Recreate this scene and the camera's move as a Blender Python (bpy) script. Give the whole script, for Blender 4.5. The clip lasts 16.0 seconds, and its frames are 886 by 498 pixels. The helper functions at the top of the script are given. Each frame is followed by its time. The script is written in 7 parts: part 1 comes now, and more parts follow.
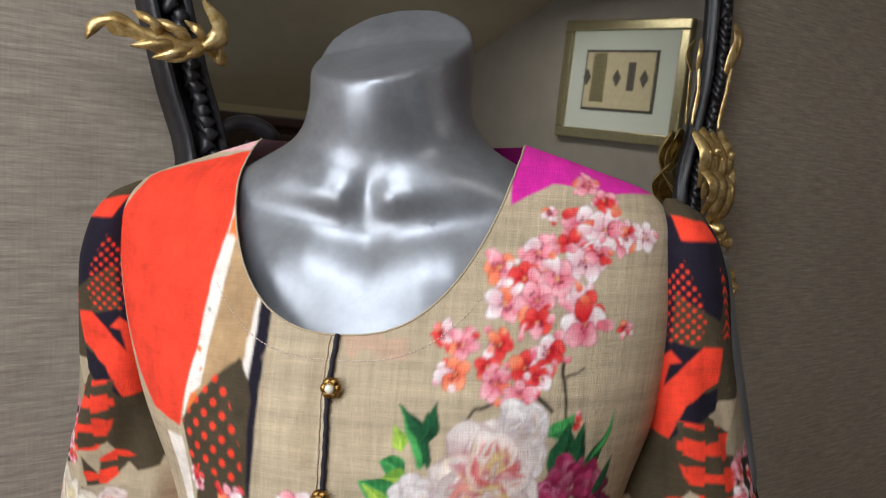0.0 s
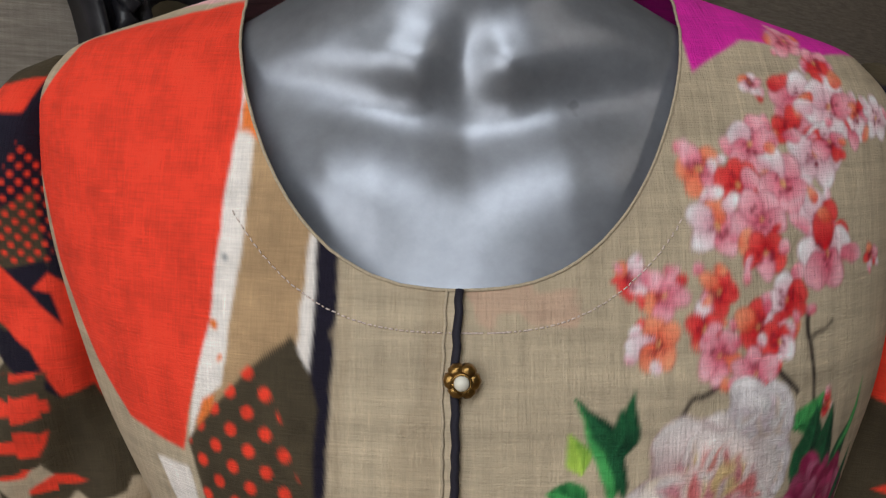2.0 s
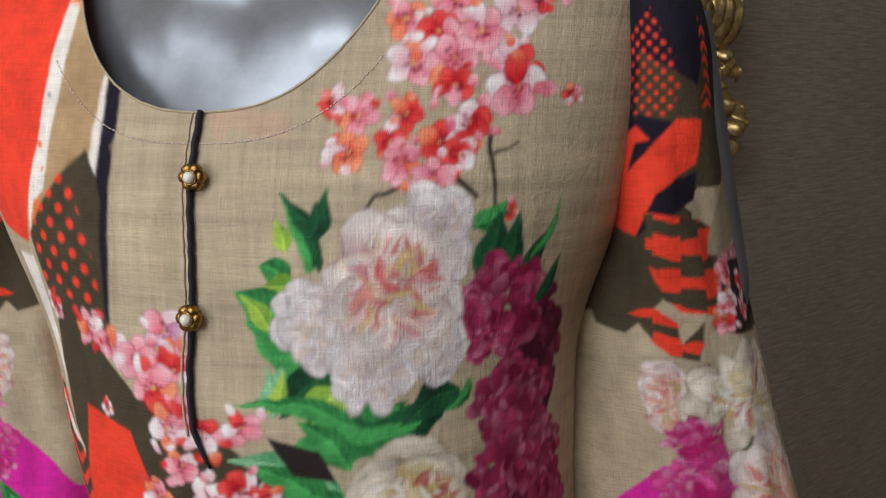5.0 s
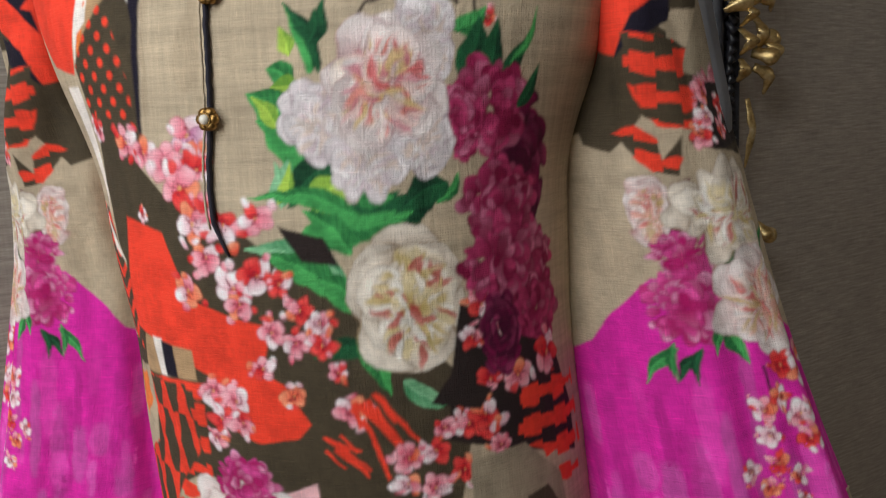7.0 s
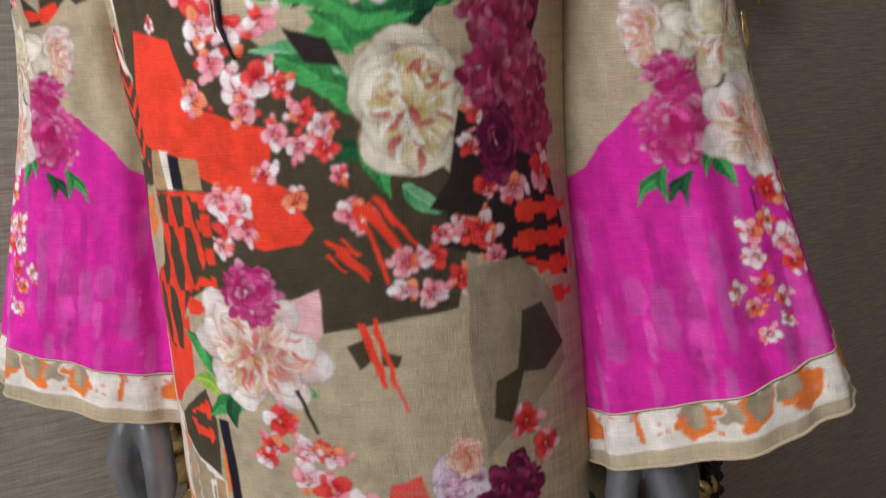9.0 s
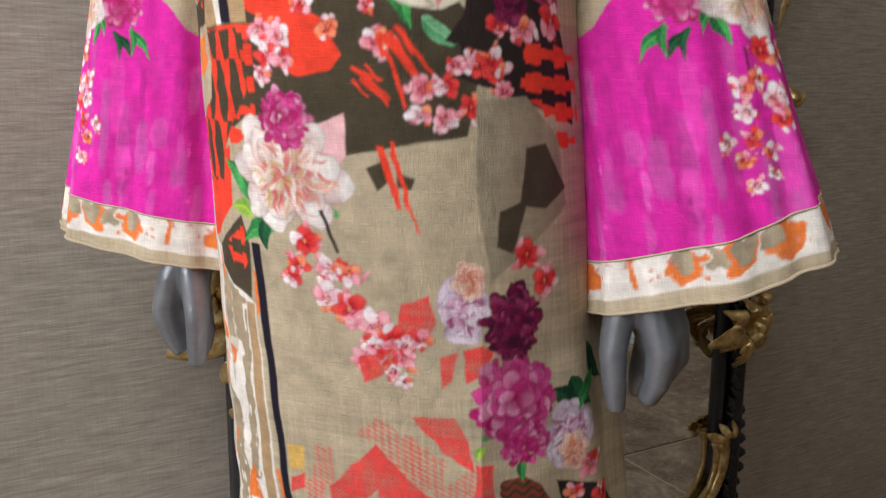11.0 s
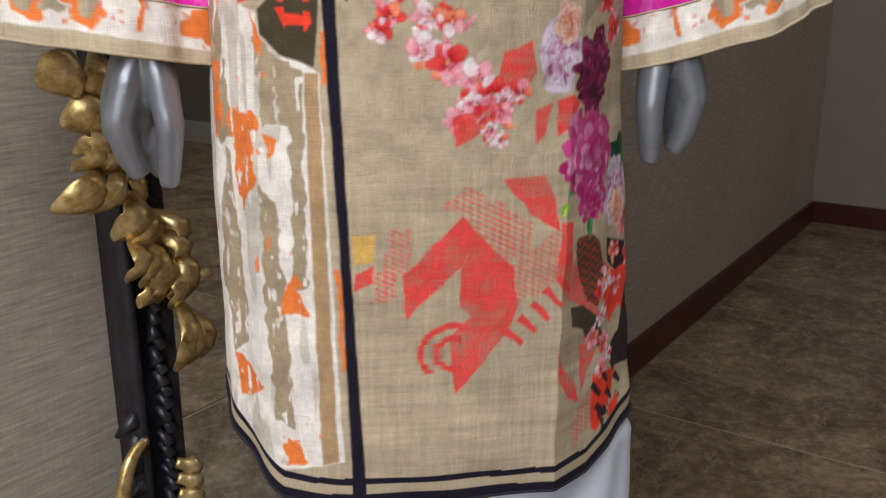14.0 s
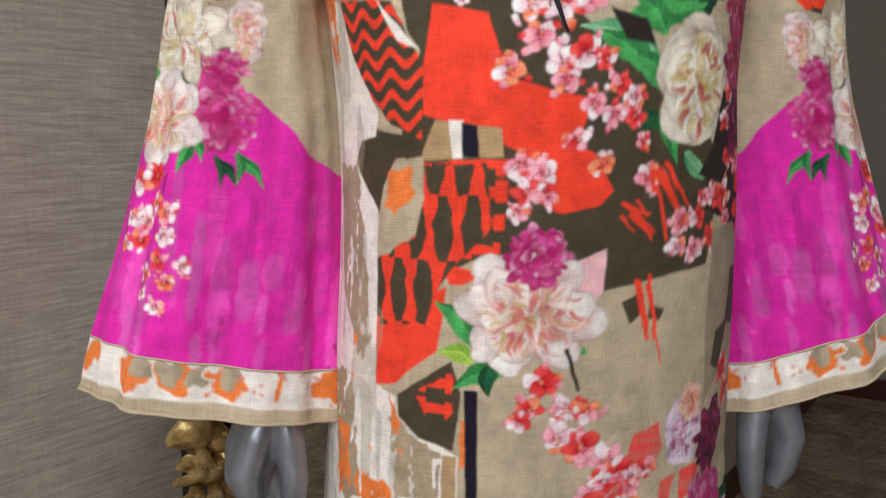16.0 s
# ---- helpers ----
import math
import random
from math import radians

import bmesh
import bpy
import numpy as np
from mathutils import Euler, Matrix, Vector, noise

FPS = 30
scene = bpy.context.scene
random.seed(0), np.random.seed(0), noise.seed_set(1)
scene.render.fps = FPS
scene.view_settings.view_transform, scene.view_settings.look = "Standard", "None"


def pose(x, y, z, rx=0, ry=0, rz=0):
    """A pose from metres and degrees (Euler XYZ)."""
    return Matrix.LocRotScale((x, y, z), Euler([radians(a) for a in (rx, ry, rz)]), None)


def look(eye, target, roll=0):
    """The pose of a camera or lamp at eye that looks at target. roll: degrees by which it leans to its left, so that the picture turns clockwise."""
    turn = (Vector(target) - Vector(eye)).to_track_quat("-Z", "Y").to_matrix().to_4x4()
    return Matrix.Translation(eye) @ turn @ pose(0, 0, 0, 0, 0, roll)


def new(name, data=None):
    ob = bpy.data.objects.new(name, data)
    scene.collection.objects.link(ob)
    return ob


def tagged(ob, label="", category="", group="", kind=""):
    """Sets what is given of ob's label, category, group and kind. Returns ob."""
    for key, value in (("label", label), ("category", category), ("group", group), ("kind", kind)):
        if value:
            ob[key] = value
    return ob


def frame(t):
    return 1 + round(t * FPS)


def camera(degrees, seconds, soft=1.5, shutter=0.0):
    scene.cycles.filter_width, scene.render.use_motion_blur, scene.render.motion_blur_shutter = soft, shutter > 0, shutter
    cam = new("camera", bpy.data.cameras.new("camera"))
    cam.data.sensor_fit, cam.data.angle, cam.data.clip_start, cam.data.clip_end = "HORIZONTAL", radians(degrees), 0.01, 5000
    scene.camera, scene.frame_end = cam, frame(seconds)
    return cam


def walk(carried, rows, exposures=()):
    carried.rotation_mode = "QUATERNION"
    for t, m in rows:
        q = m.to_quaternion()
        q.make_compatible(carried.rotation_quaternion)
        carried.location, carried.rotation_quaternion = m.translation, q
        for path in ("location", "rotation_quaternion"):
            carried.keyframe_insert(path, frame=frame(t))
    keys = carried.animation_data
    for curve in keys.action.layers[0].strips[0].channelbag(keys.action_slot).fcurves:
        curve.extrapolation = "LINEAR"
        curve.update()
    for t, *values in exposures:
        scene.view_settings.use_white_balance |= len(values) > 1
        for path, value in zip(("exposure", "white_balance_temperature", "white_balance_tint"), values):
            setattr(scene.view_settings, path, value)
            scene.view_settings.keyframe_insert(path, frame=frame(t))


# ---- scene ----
cam = camera(52.9, 16.0, soft=1.3)
METRES, EYE, TILT, LEAN, TURN = 1.9, 1.5, -3.0, -2.1, 0.0
ROWS = [
    (0.0, 0.0, 0.0, 0.0, 0.0, 0.0, -0.0),
    (0.5, -0.0226, 0.0463, 0.0038, -2.1, -1.39, 1.05),
    (1.0, -0.0535, 0.0929, 0.0104, -5.18, -1.72, 1.29),
    (1.5, -0.0638, 0.1182, 0.007, -7.52, -2.87, 1.53),
    (2.0, -0.0636, 0.1219, -0.0027, -8.59, -5.63, 1.97),
    (2.5, -0.0645, 0.1208, -0.0115, -9.28, -7.72, 2.71),
    (3.0, -0.0681, 0.1252, -0.017, -11.54, -8.98, 3.21),
    (3.5, -0.0625, 0.1277, -0.0253, -12.59, -9.5, 3.25),
    (4.0, -0.0262, 0.1109, -0.0258, -7.61, -8.67, 2.85),
    (6.5, 0.0553, 0.027, -0.0794, 5.02, -5.73, 3.65),
    (7.0, 0.0542, 0.0305, -0.0946, 5.56, -6.48, 4.12),
    (7.5, 0.0556, 0.0384, -0.1069, 5.56, -7.38, 4.71),
    (8.0, 0.0578, 0.0427, -0.1274, 5.29, -10.0, 4.83),
    (10.5, 0.0395, -0.0385, -0.1709, 6.57, -5.6, 1.04),
    (11.0, 0.0703, -0.0258, -0.2031, 9.22, -8.11, 1.15),
    (11.5, 0.0863, -0.0288, -0.2367, 13.36, -11.25, 0.6),
    (12.0, 0.0863, -0.027, -0.2708, 12.93, -13.04, -0.25),
    (12.5, 0.0756, -0.0192, -0.2975, 10.1, -14.98, -0.5),
    (13.0, 0.0176, -0.0128, -0.2933, -0.84, -14.75, 0.01),
    (13.5, -0.0757, -0.0097, -0.2784, -13.94, -13.02, 2.22),
    (14.0, -0.1267, -0.0046, -0.2672, -17.18, -13.57, 3.01),
    (14.5, -0.1387, 0.0098, -0.2528, -19.05, -14.49, 3.62),
    (15.0, -0.1579, 0.0156, -0.2186, -16.93, -10.67, 4.23),
    (15.5, -0.1725, 0.0151, -0.1975, -17.99, -7.37, 3.11),
    (16.0, -0.1755, 0.0111, -0.1665, -17.94, -5.22, 2.95),
]
walk(cam, [(t, pose(0, 0, EYE, TILT, LEAN, TURN) @ pose(METRES * x, METRES * y, METRES * z, 90 + pitch, roll, yaw)) for t, x, y, z, yaw, pitch, roll in ROWS],
     [(0.0, -0.33), (0.5, -0.45), (1.0, -0.62), (1.5, -0.82), (2.0, -1.03), (3.0, -1.25), (3.6, -1.35), (4.2, -0.98), (6.5, -0.62), (8.0, -0.5), (10.5, -0.25), (12.0, 0.18), (12.6, 0.2), (13.5, -0.02), (15.0, -0.36), (16.0, -0.38)])

# ---- world and light ----
world = bpy.data.worlds.new("world")
scene.world = world
world.use_nodes = True
wn = world.node_tree
sky = wn.nodes.new("ShaderNodeTexSky")
sky.sky_type, sky.sun_disc = "NISHITA", False
sky.sun_elevation, sky.sun_rotation = radians(35), radians(200)
wn.links.new(sky.outputs[0], wn.nodes["Background"].inputs[0])
wn.nodes["Background"].inputs[1].default_value = 0.08
WX, WY, WA = -0.592, 0.748, 38.39


def room(s, n, z=0.0):
    """A place given along the papered wall (s), out from it (n) and up."""
    a = radians(WA)
    return Vector((WX + s * math.cos(a) + n * math.sin(a), WY + s * math.sin(a) - n * math.cos(a), z))


def area_light(name, eye, target, w, h, power, colour):
    data = bpy.data.lights.new(name, "AREA")
    data.shape, data.size, data.size_y, data.energy, data.color = "RECTANGLE", w, h, power, colour
    ob = new(name, data)
    ob.matrix_world = look(eye, target)
    return ob


area_light("window_daylight", room(-1.72, 0.95, 1.75), room(0.30, 0.4, 1.0), 1.4, 1.2, 40, (0.91, 0.955, 1.0))
area_light("roof_window_daylight", room(-0.95, 1.25, 2.79), room(0.1, 0.5, 1.0), 0.95, 0.75, 33, (0.88, 0.945, 1.0))
# added weak cool fill in front of the closed south wall; no opening there
area_light("doorway_daylight", room(1.7, 4.85, 1.5), room(1.0, 0.5, 1.1), 1.2, 1.7, 3.5, (0.80, 0.90, 1.0))
# small unseen overhead light without a fixture, for the collar-bone highlights
area_light("ceiling_lamp_glow", room(0.3, 1.7, 2.63), room(0.3, 1.7, 0.0), 0.16, 0.16, 3, (1.0, 0.93, 0.85))
# added fill without a fixture; brightens the east wall as the mirror shows it
area_light("ceiling_lamp_glow", room(3.1, 2.7, 2.72), room(3.1, 2.7, 0.0), 0.3, 0.3, 15, (1.0, 0.95, 0.90))

# ---- materials ----
def rgb(r, g, b):
    """Linear colour from everyday 0-255 values."""
    return tuple(((c / 255 + 0.055) / 1.055) ** 2.4 if c > 10 else c / 255 / 12.92 for c in (r, g, b))


class Mat:
    """A small helper that strings shader nodes together."""

    def __init__(self, name, rough=0.6, metal=0.0):
        self.m = bpy.data.materials.new(name)
        self.m.use_nodes = True
        self.t = self.m.node_tree
        self.b = self.t.nodes["Principled BSDF"]
        self.set("Roughness", rough)
        self.set("Metallic", metal)
        self.coord = self.t.nodes.new("ShaderNodeTexCoord")

    def set(self, name, value):
        self.b.inputs[name].default_value = value

    def link(self, a, b):
        self.t.links.new(a, b)

    def mapped(self, scale=(1, 1, 1), source="Object", turn=0.0):
        n = self.t.nodes.new("ShaderNodeMapping")
        n.inputs["Scale"].default_value = scale
        n.inputs["Rotation"].default_value = (0, 0, turn)
        self.link(self.coord.outputs[source], n.inputs["Vector"])
        return n.outputs[0]

    def noise(self, vec, scale, detail=4.0, rough=0.6, warp=0.0):
        n = self.t.nodes.new("ShaderNodeTexNoise")
        n.inputs["Scale"].default_value, n.inputs["Detail"].default_value = scale, detail
        n.inputs["Roughness"].default_value, n.inputs["Distortion"].default_value = rough, warp
        self.link(vec, n.inputs["Vector"])
        return n.outputs["Fac"]

    def ramp(self, fac, *stops):
        n = self.t.nodes.new("ShaderNodeValToRGB")
        e = n.color_ramp.elements
        while len(e) < len(stops):
            e.new(0.5)
        for k, (p, c) in zip(e, stops):
            k.position, k.color = p, (*c, 1) if len(c) == 3 else c
        self.link(fac, n.inputs[0])
        return n.outputs[0]

    def mix(self, a, b, fac, kind="MIX"):
        n = self.t.nodes.new("ShaderNodeMix")
        n.data_type, n.blend_type = "RGBA", kind
        for i, v in ((6, a), (7, b), (0, fac)):
            if isinstance(v, (int, float)):
                n.inputs[i].default_value = v
            elif isinstance(v, tuple):
                n.inputs[i].default_value = (*v, 1)
            else:
                self.link(v, n.inputs[i])
        return n.outputs[2]

    def math(self, op, a, b=0.0):
        n = self.t.nodes.new("ShaderNodeMath")
        n.operation = op
        for i, v in enumerate((a, b)):
            if isinstance(v, (int, float)):
                n.inputs[i].default_value = v
            else:
                self.link(v, n.inputs[i])
        return n.outputs[0]

    def colour(self, out):
        if isinstance(out, tuple):
            self.set("Base Color", (*out, 1))
        else:
            self.link(out, self.b.inputs["Base Color"])

    def rough(self, fac, lo, hi):
        n = self.t.nodes.new("ShaderNodeMapRange")
        n.inputs["To Min"].default_value, n.inputs["To Max"].default_value = lo, hi
        self.link(fac, n.inputs[0])
        self.link(n.outputs[0], self.b.inputs["Roughness"])

    def bump(self, height, strength, distance=0.002):
        n = self.t.nodes.new("ShaderNodeBump")
        n.inputs["Strength"].default_value, n.inputs["Distance"].default_value = strength, distance
        self.link(height, n.inputs["Height"])
        self.link(n.outputs[0], self.b.inputs["Normal"])


def fabric_material():
    """Printed linen-look cotton: the print is carried by the cloth, the threads by relief and slubs."""
    k = Mat("printed_linen", 0.78)
    a = k.t.nodes.new("ShaderNodeAttribute")
    a.attribute_name = "print"
    weft = k.noise(k.mapped((70, 1000, 1), "UV"), 1.0, 3, 0.65)
    warp = k.noise(k.mapped((1000, 70, 1), "UV"), 1.0, 3, 0.65)
    slub = k.noise(k.mapped((34, 420, 1), "UV"), 1.0, 3, 0.6)
    pile = k.noise(k.mapped((420, 40, 1), "UV"), 1.0, 3, 0.6)
    worn = k.noise(k.mapped((1, 1, 1), "UV"), 38.0, 4, 0.65)
    crush = k.noise(k.mapped((1, 0.7, 1), "UV"), 70.0, 3, 0.6, 0.8)
    c = k.mix(a.outputs["Color"], k.ramp(weft, (0.32, (0.74, 0.73, 0.71)), (0.66, (1.30, 1.30, 1.29))), 0.24, "MULTIPLY")
    c = k.mix(c, k.ramp(warp, (0.32, (0.76, 0.75, 0.74)), (0.66, (1.28, 1.28, 1.27))), 0.26, "MULTIPLY")
    thread = k.math("MAXIMUM", k.ramp(slub, (0.60, (0, 0, 0)), (0.74, (1, 1, 1))), k.ramp(pile, (0.60, (0, 0, 0)), (0.74, (1, 1, 1))))
    patch = k.math("MULTIPLY", thread, k.ramp(worn, (0.42, (0.06, 0.06, 0.06)), (0.66, (0.46, 0.46, 0.46))))
    c = k.mix(c, (1.7, 1.68, 1.62), patch, "MULTIPLY")
    k.colour(c)
    k.set("Sheen Weight", 0.02)
    k.set("Specular IOR Level", 0.22)
    k.set("Sheen Roughness", 0.4)
    k.bump(k.math("ADD", k.math("ADD", weft, warp), k.math("MULTIPLY", crush, 2.6)), 0.5, 0.0013)
    return k.m


def paper_material():
    """Brown grass-cloth wallpaper with fine level strands."""
    k = Mat("grasscloth", 0.62)
    v = k.mapped((16, 1, 240), "Object")
    strand = k.noise(v, 1.0, 5, 0.7)
    fine = k.noise(k.mapped((45, 1, 760), "Object"), 1.0, 3, 0.7)
    big = k.noise(k.mapped((1, 1, 1), "Object"), 2.2, 3)
    weave = k.noise(k.mapped((420, 1, 24), "Object"), 1.0, 2)
    c = k.ramp(strand, (0.24, rgb(132, 122, 112)), (0.45, rgb(163, 152, 140)), (0.56, rgb(176, 165, 152)), (0.78, rgb(204, 193, 179)))
    c = k.mix(c, k.ramp(fine, (0.3, (0.7, 0.69, 0.68)), (0.7, (1.15, 1.15, 1.15))), 0.55, "MULTIPLY")
    c = k.mix(c, k.ramp(weave, (0.3, (0.82, 0.82, 0.82)), (0.7, (1.1, 1.1, 1.1))), 0.5, "MULTIPLY")
    c = k.mix(c, k.ramp(big, (0.3, (0.86, 0.85, 0.84)), (0.7, (1.06, 1.06, 1.06))), 0.8, "MULTIPLY")
    k.colour(c)
    k.bump(k.math("ADD", strand, fine), 0.35, 0.0012)
    return k.m


def stone_material():
    """Polished brown marble floor tile with clouds and pale veins."""
    k = Mat("brown_marble", 0.22)
    v = k.mapped()
    cloud = k.noise(v, 5.0, 8, 0.62, 1.2)
    fine = k.noise(v, 34.0, 6, 0.7, 0.6)
    vein = k.noise(v, 7.0, 10, 0.7, 2.5)
    c = k.ramp(cloud, (0.30, rgb(88, 70, 56)), (0.5, rgb(132, 112, 94)), (0.68, rgb(168, 148, 126)))
    c = k.mix(c, k.ramp(fine, (0.35, (0.62, 0.6, 0.58)), (0.65, (1.16, 1.15, 1.14))), 0.75, "MULTIPLY")
    c = k.mix(c, rgb(196, 180, 160), k.ramp(vein, (0.50, (0, 0, 0)), (0.52, (0.4, 0.4, 0.4)), (0.545, (0, 0, 0))))
    i = k.t.nodes.new("ShaderNodeObjectInfo")
    c = k.mix(c, k.ramp(i.outputs["Random"], (0, (0.92, 0.92, 0.92)), (1, (1.06, 1.05, 1.04))), 0.8, "MULTIPLY")
    k.colour(c)
    k.rough(fine, 0.16, 0.34)
    return k.m


def wood_material(name, dark, light, rough=0.35):
    k = Mat(name, rough)
    g = k.noise(k.mapped((1.5, 1.5, 40)), 1.0, 5, 0.65, 0.3)
    f = k.noise(k.mapped(), 90.0, 3)
    k.colour(k.mix(k.ramp(g, (0.3, dark), (0.7, light)), k.ramp(f, (0.3, (0.8, 0.8, 0.8)), (0.7, (1.1, 1.1, 1.1))), 0.6, "MULTIPLY"))
    k.rough(f, rough - 0.08, rough + 0.12)
    return k.m


def gold_material():
    """Antique gilding: bright on the ridges, umber in the grain."""
    k = Mat("antique_gilding", 0.36, 0.80)
    n = k.noise(k.mapped(), 60.0, 6, 0.7)
    b = k.noise(k.mapped(), 14.0, 3)
    c = k.ramp(n, (0.32, rgb(150, 118, 70)), (0.5, rgb(208, 178, 120)), (0.7, rgb(238, 218, 170)))
    c = k.mix(c, rgb(70, 46, 22), k.ramp(b, (0.62, (0, 0, 0)), (0.78, (0.6, 0.6, 0.6))))
    k.colour(c)
    k.rough(n, 0.27, 0.46)
    k.bump(n, 0.25, 0.002)
    return k.m


def lacquer_material():
    k = Mat("black_lacquer", 0.36)
    n = k.noise(k.mapped(), 45.0, 5, 0.65)
    k.colour(k.ramp(n, (0.3, rgb(20, 19, 22)), (0.72, rgb(46, 44, 50))))
    k.rough(n, 0.26, 0.5)
    k.bump(n, 0.3, 0.002)
    return k.m


def silver_material():
    """Metallic grey paint on a shop figure, scuffed and cloudy."""
    k = Mat("silver_paint", 0.4, 0.62)
    n = k.noise(k.mapped(), 22.0, 6, 0.65)
    s = k.noise(k.mapped(), 150.0, 3)
    d = k.noise(k.mapped(), 55.0, 2)
    c = k.ramp(n, (0.3, rgb(132, 134, 140)), (0.7, rgb(154, 157, 165)))
    c = k.mix(c, rgb(83, 82, 84), k.ramp(d, (0.74, (0, 0, 0)), (0.80, (0.35, 0.35, 0.35))))
    k.colour(k.mix(c, k.ramp(s, (0.3, (0.9, 0.9, 0.9)), (0.7, (1.06, 1.06, 1.06))), 0.7, "MULTIPLY"))
    k.rough(n, 0.31, 0.44)
    k.bump(n, 0.06, 0.002)
    return k.m


def plain_material(name, colour, rough=0.6, metal=0.0, scale=30.0, spread=0.12, bump=0.1):
    k = Mat(name, rough, metal)
    n = k.noise(k.mapped(), scale, 5)
    lo, hi = tuple(c * (1 - spread) for c in colour), tuple(min(1, c * (1 + spread)) for c in colour)
    k.colour(k.ramp(n, (0.3, lo), (0.7, hi)))
    k.bump(n, bump, 0.001)
    return k.m


FABRIC, PAPER, STONE = fabric_material(), paper_material(), stone_material()
GOLD, LACQUER, SILVER = gold_material(), lacquer_material(), silver_material()
MAHOGANY = wood_material("mahogany", rgb(48, 16, 12), rgb(86, 34, 24))
DARKWOOD = wood_material("dark_wood", rgb(24, 15, 12), rgb(52, 32, 24))
PLASTER = plain_material("painted_plaster", rgb(196, 188, 168), 0.8, scale=8, spread=0.05)
OCHRE = plain_material("ochre_plaster", rgb(168, 156, 126), 0.8, scale=6, spread=0.06)
PALEWALL = plain_material("grey_plaster", rgb(150, 142, 134), 0.75, scale=7, spread=0.06)
WHITE_CLOTH = plain_material("white_cotton", rgb(205, 210, 222), 0.7, scale=600, spread=0.05, bump=0.25)
NAVY_CORD = plain_material("navy_cord", rgb(28, 24, 38), 0.75, scale=900, spread=0.3, bump=0.4)
HEM_CLOTH = plain_material("linen_edge", rgb(186, 168, 142), 0.8, scale=700, spread=0.15, bump=0.3)
THREAD = plain_material("pale_thread", rgb(226, 206, 196), 0.7, scale=900)
PEARL = plain_material("pearl", rgb(236, 230, 214), 0.18, scale=120, spread=0.05, bump=0.02)
BRASS = plain_material("aged_brass", rgb(150, 116, 66), 0.32, 1.0, scale=300, spread=0.35, bump=0.4)
MIRROR = plain_material("mirror_glass", (0.80, 0.82, 0.80), 0.02, 1.0, scale=2, spread=0.01, bump=0.0)
MATBOARD = plain_material("mat_board", rgb(206, 212, 202), 0.9, scale=200, spread=0.03)
DRAWING = plain_material("aged_paper", rgb(196, 184, 152), 0.9, scale=40, spread=0.08)
INK = plain_material("ink_grey", rgb(84, 80, 74), 0.9, scale=60)
GLAZING = plain_material("pale_gilt", rgb(170, 160, 126), 0.35, 0.7, scale=70, spread=0.2)
GROUT = plain_material("tile_grout", rgb(176, 160, 140), 0.85, scale=80)
MARBLE = plain_material("pale_marble", rgb(214, 216, 214), 0.3, scale=12, spread=0.05)


# ---- shapes of the mannequin and the tunic, in a frame of their own (X to its left, Y to its back, z up) ----
YAW, CX, CY = radians(9.0), -0.015, 0.69


def world_xy(X, Y):
    return CX + X * math.cos(YAW) + Y * math.sin(YAW), CY - X * math.sin(YAW) + Y * math.cos(YAW)


def smooth(z, zs, vs):
    """Monotone smooth curve through knots."""
    z = np.clip(z, zs[0], zs[-1])
    zs, vs = np.array(zs, float), np.array(vs, float)
    d = np.diff(vs) / np.diff(zs)
    m = np.concatenate([[d[0]], np.where(d[:-1] * d[1:] > 0, 2 * d[:-1] * d[1:] / (d[:-1] + d[1:] + 1e-12), 0), [d[-1]]])
    i = np.clip(np.searchsorted(zs, z) - 1, 0, len(zs) - 2)
    h = zs[i + 1] - zs[i]
    s = (z - zs[i]) / h
    return (vs[i] * (2 * s**3 - 3 * s**2 + 1) + m[i] * h * (s**3 - 2 * s**2 + s)
            + vs[i + 1] * (3 * s**2 - 2 * s**3) + m[i + 1] * h * (s**3 - s**2))


ZK = (0.55, 0.70, 0.82, 0.90, 1.05, 1.16, 1.26, 1.36, 1.43, 1.48, 1.51, 1.53, 1.545)
AK = (0.210, 0.199, 0.190, 0.180, 0.166, 0.160, 0.164, 0.198, 0.214, 0.219, 0.200, 0.150, 0.105)
BK = (0.117, 0.120, 0.131, 0.136, 0.145, 0.150, 0.156, 0.153, 0.130, 0.098, 0.072, 0.045, 0.020)
GK = (0.080, 0.085, 0.090, 0.095, 0.095, 0.095, 0.100, 0.105, 0.100, 0.084, 0.066, 0.056, 0.050)
XK = (0.012, 0.006, 0.002, -0.001, 0.000, -0.004, -0.008, -0.014, -0.020, -0.024, -0.026, -0.026, -0.026)
YK = (0.046, 0.040, 0.034, 0.028, 0.012, 0.002, 0.000, 0.000, 0.000, 0.000, 0.000, 0.000, 0.000)


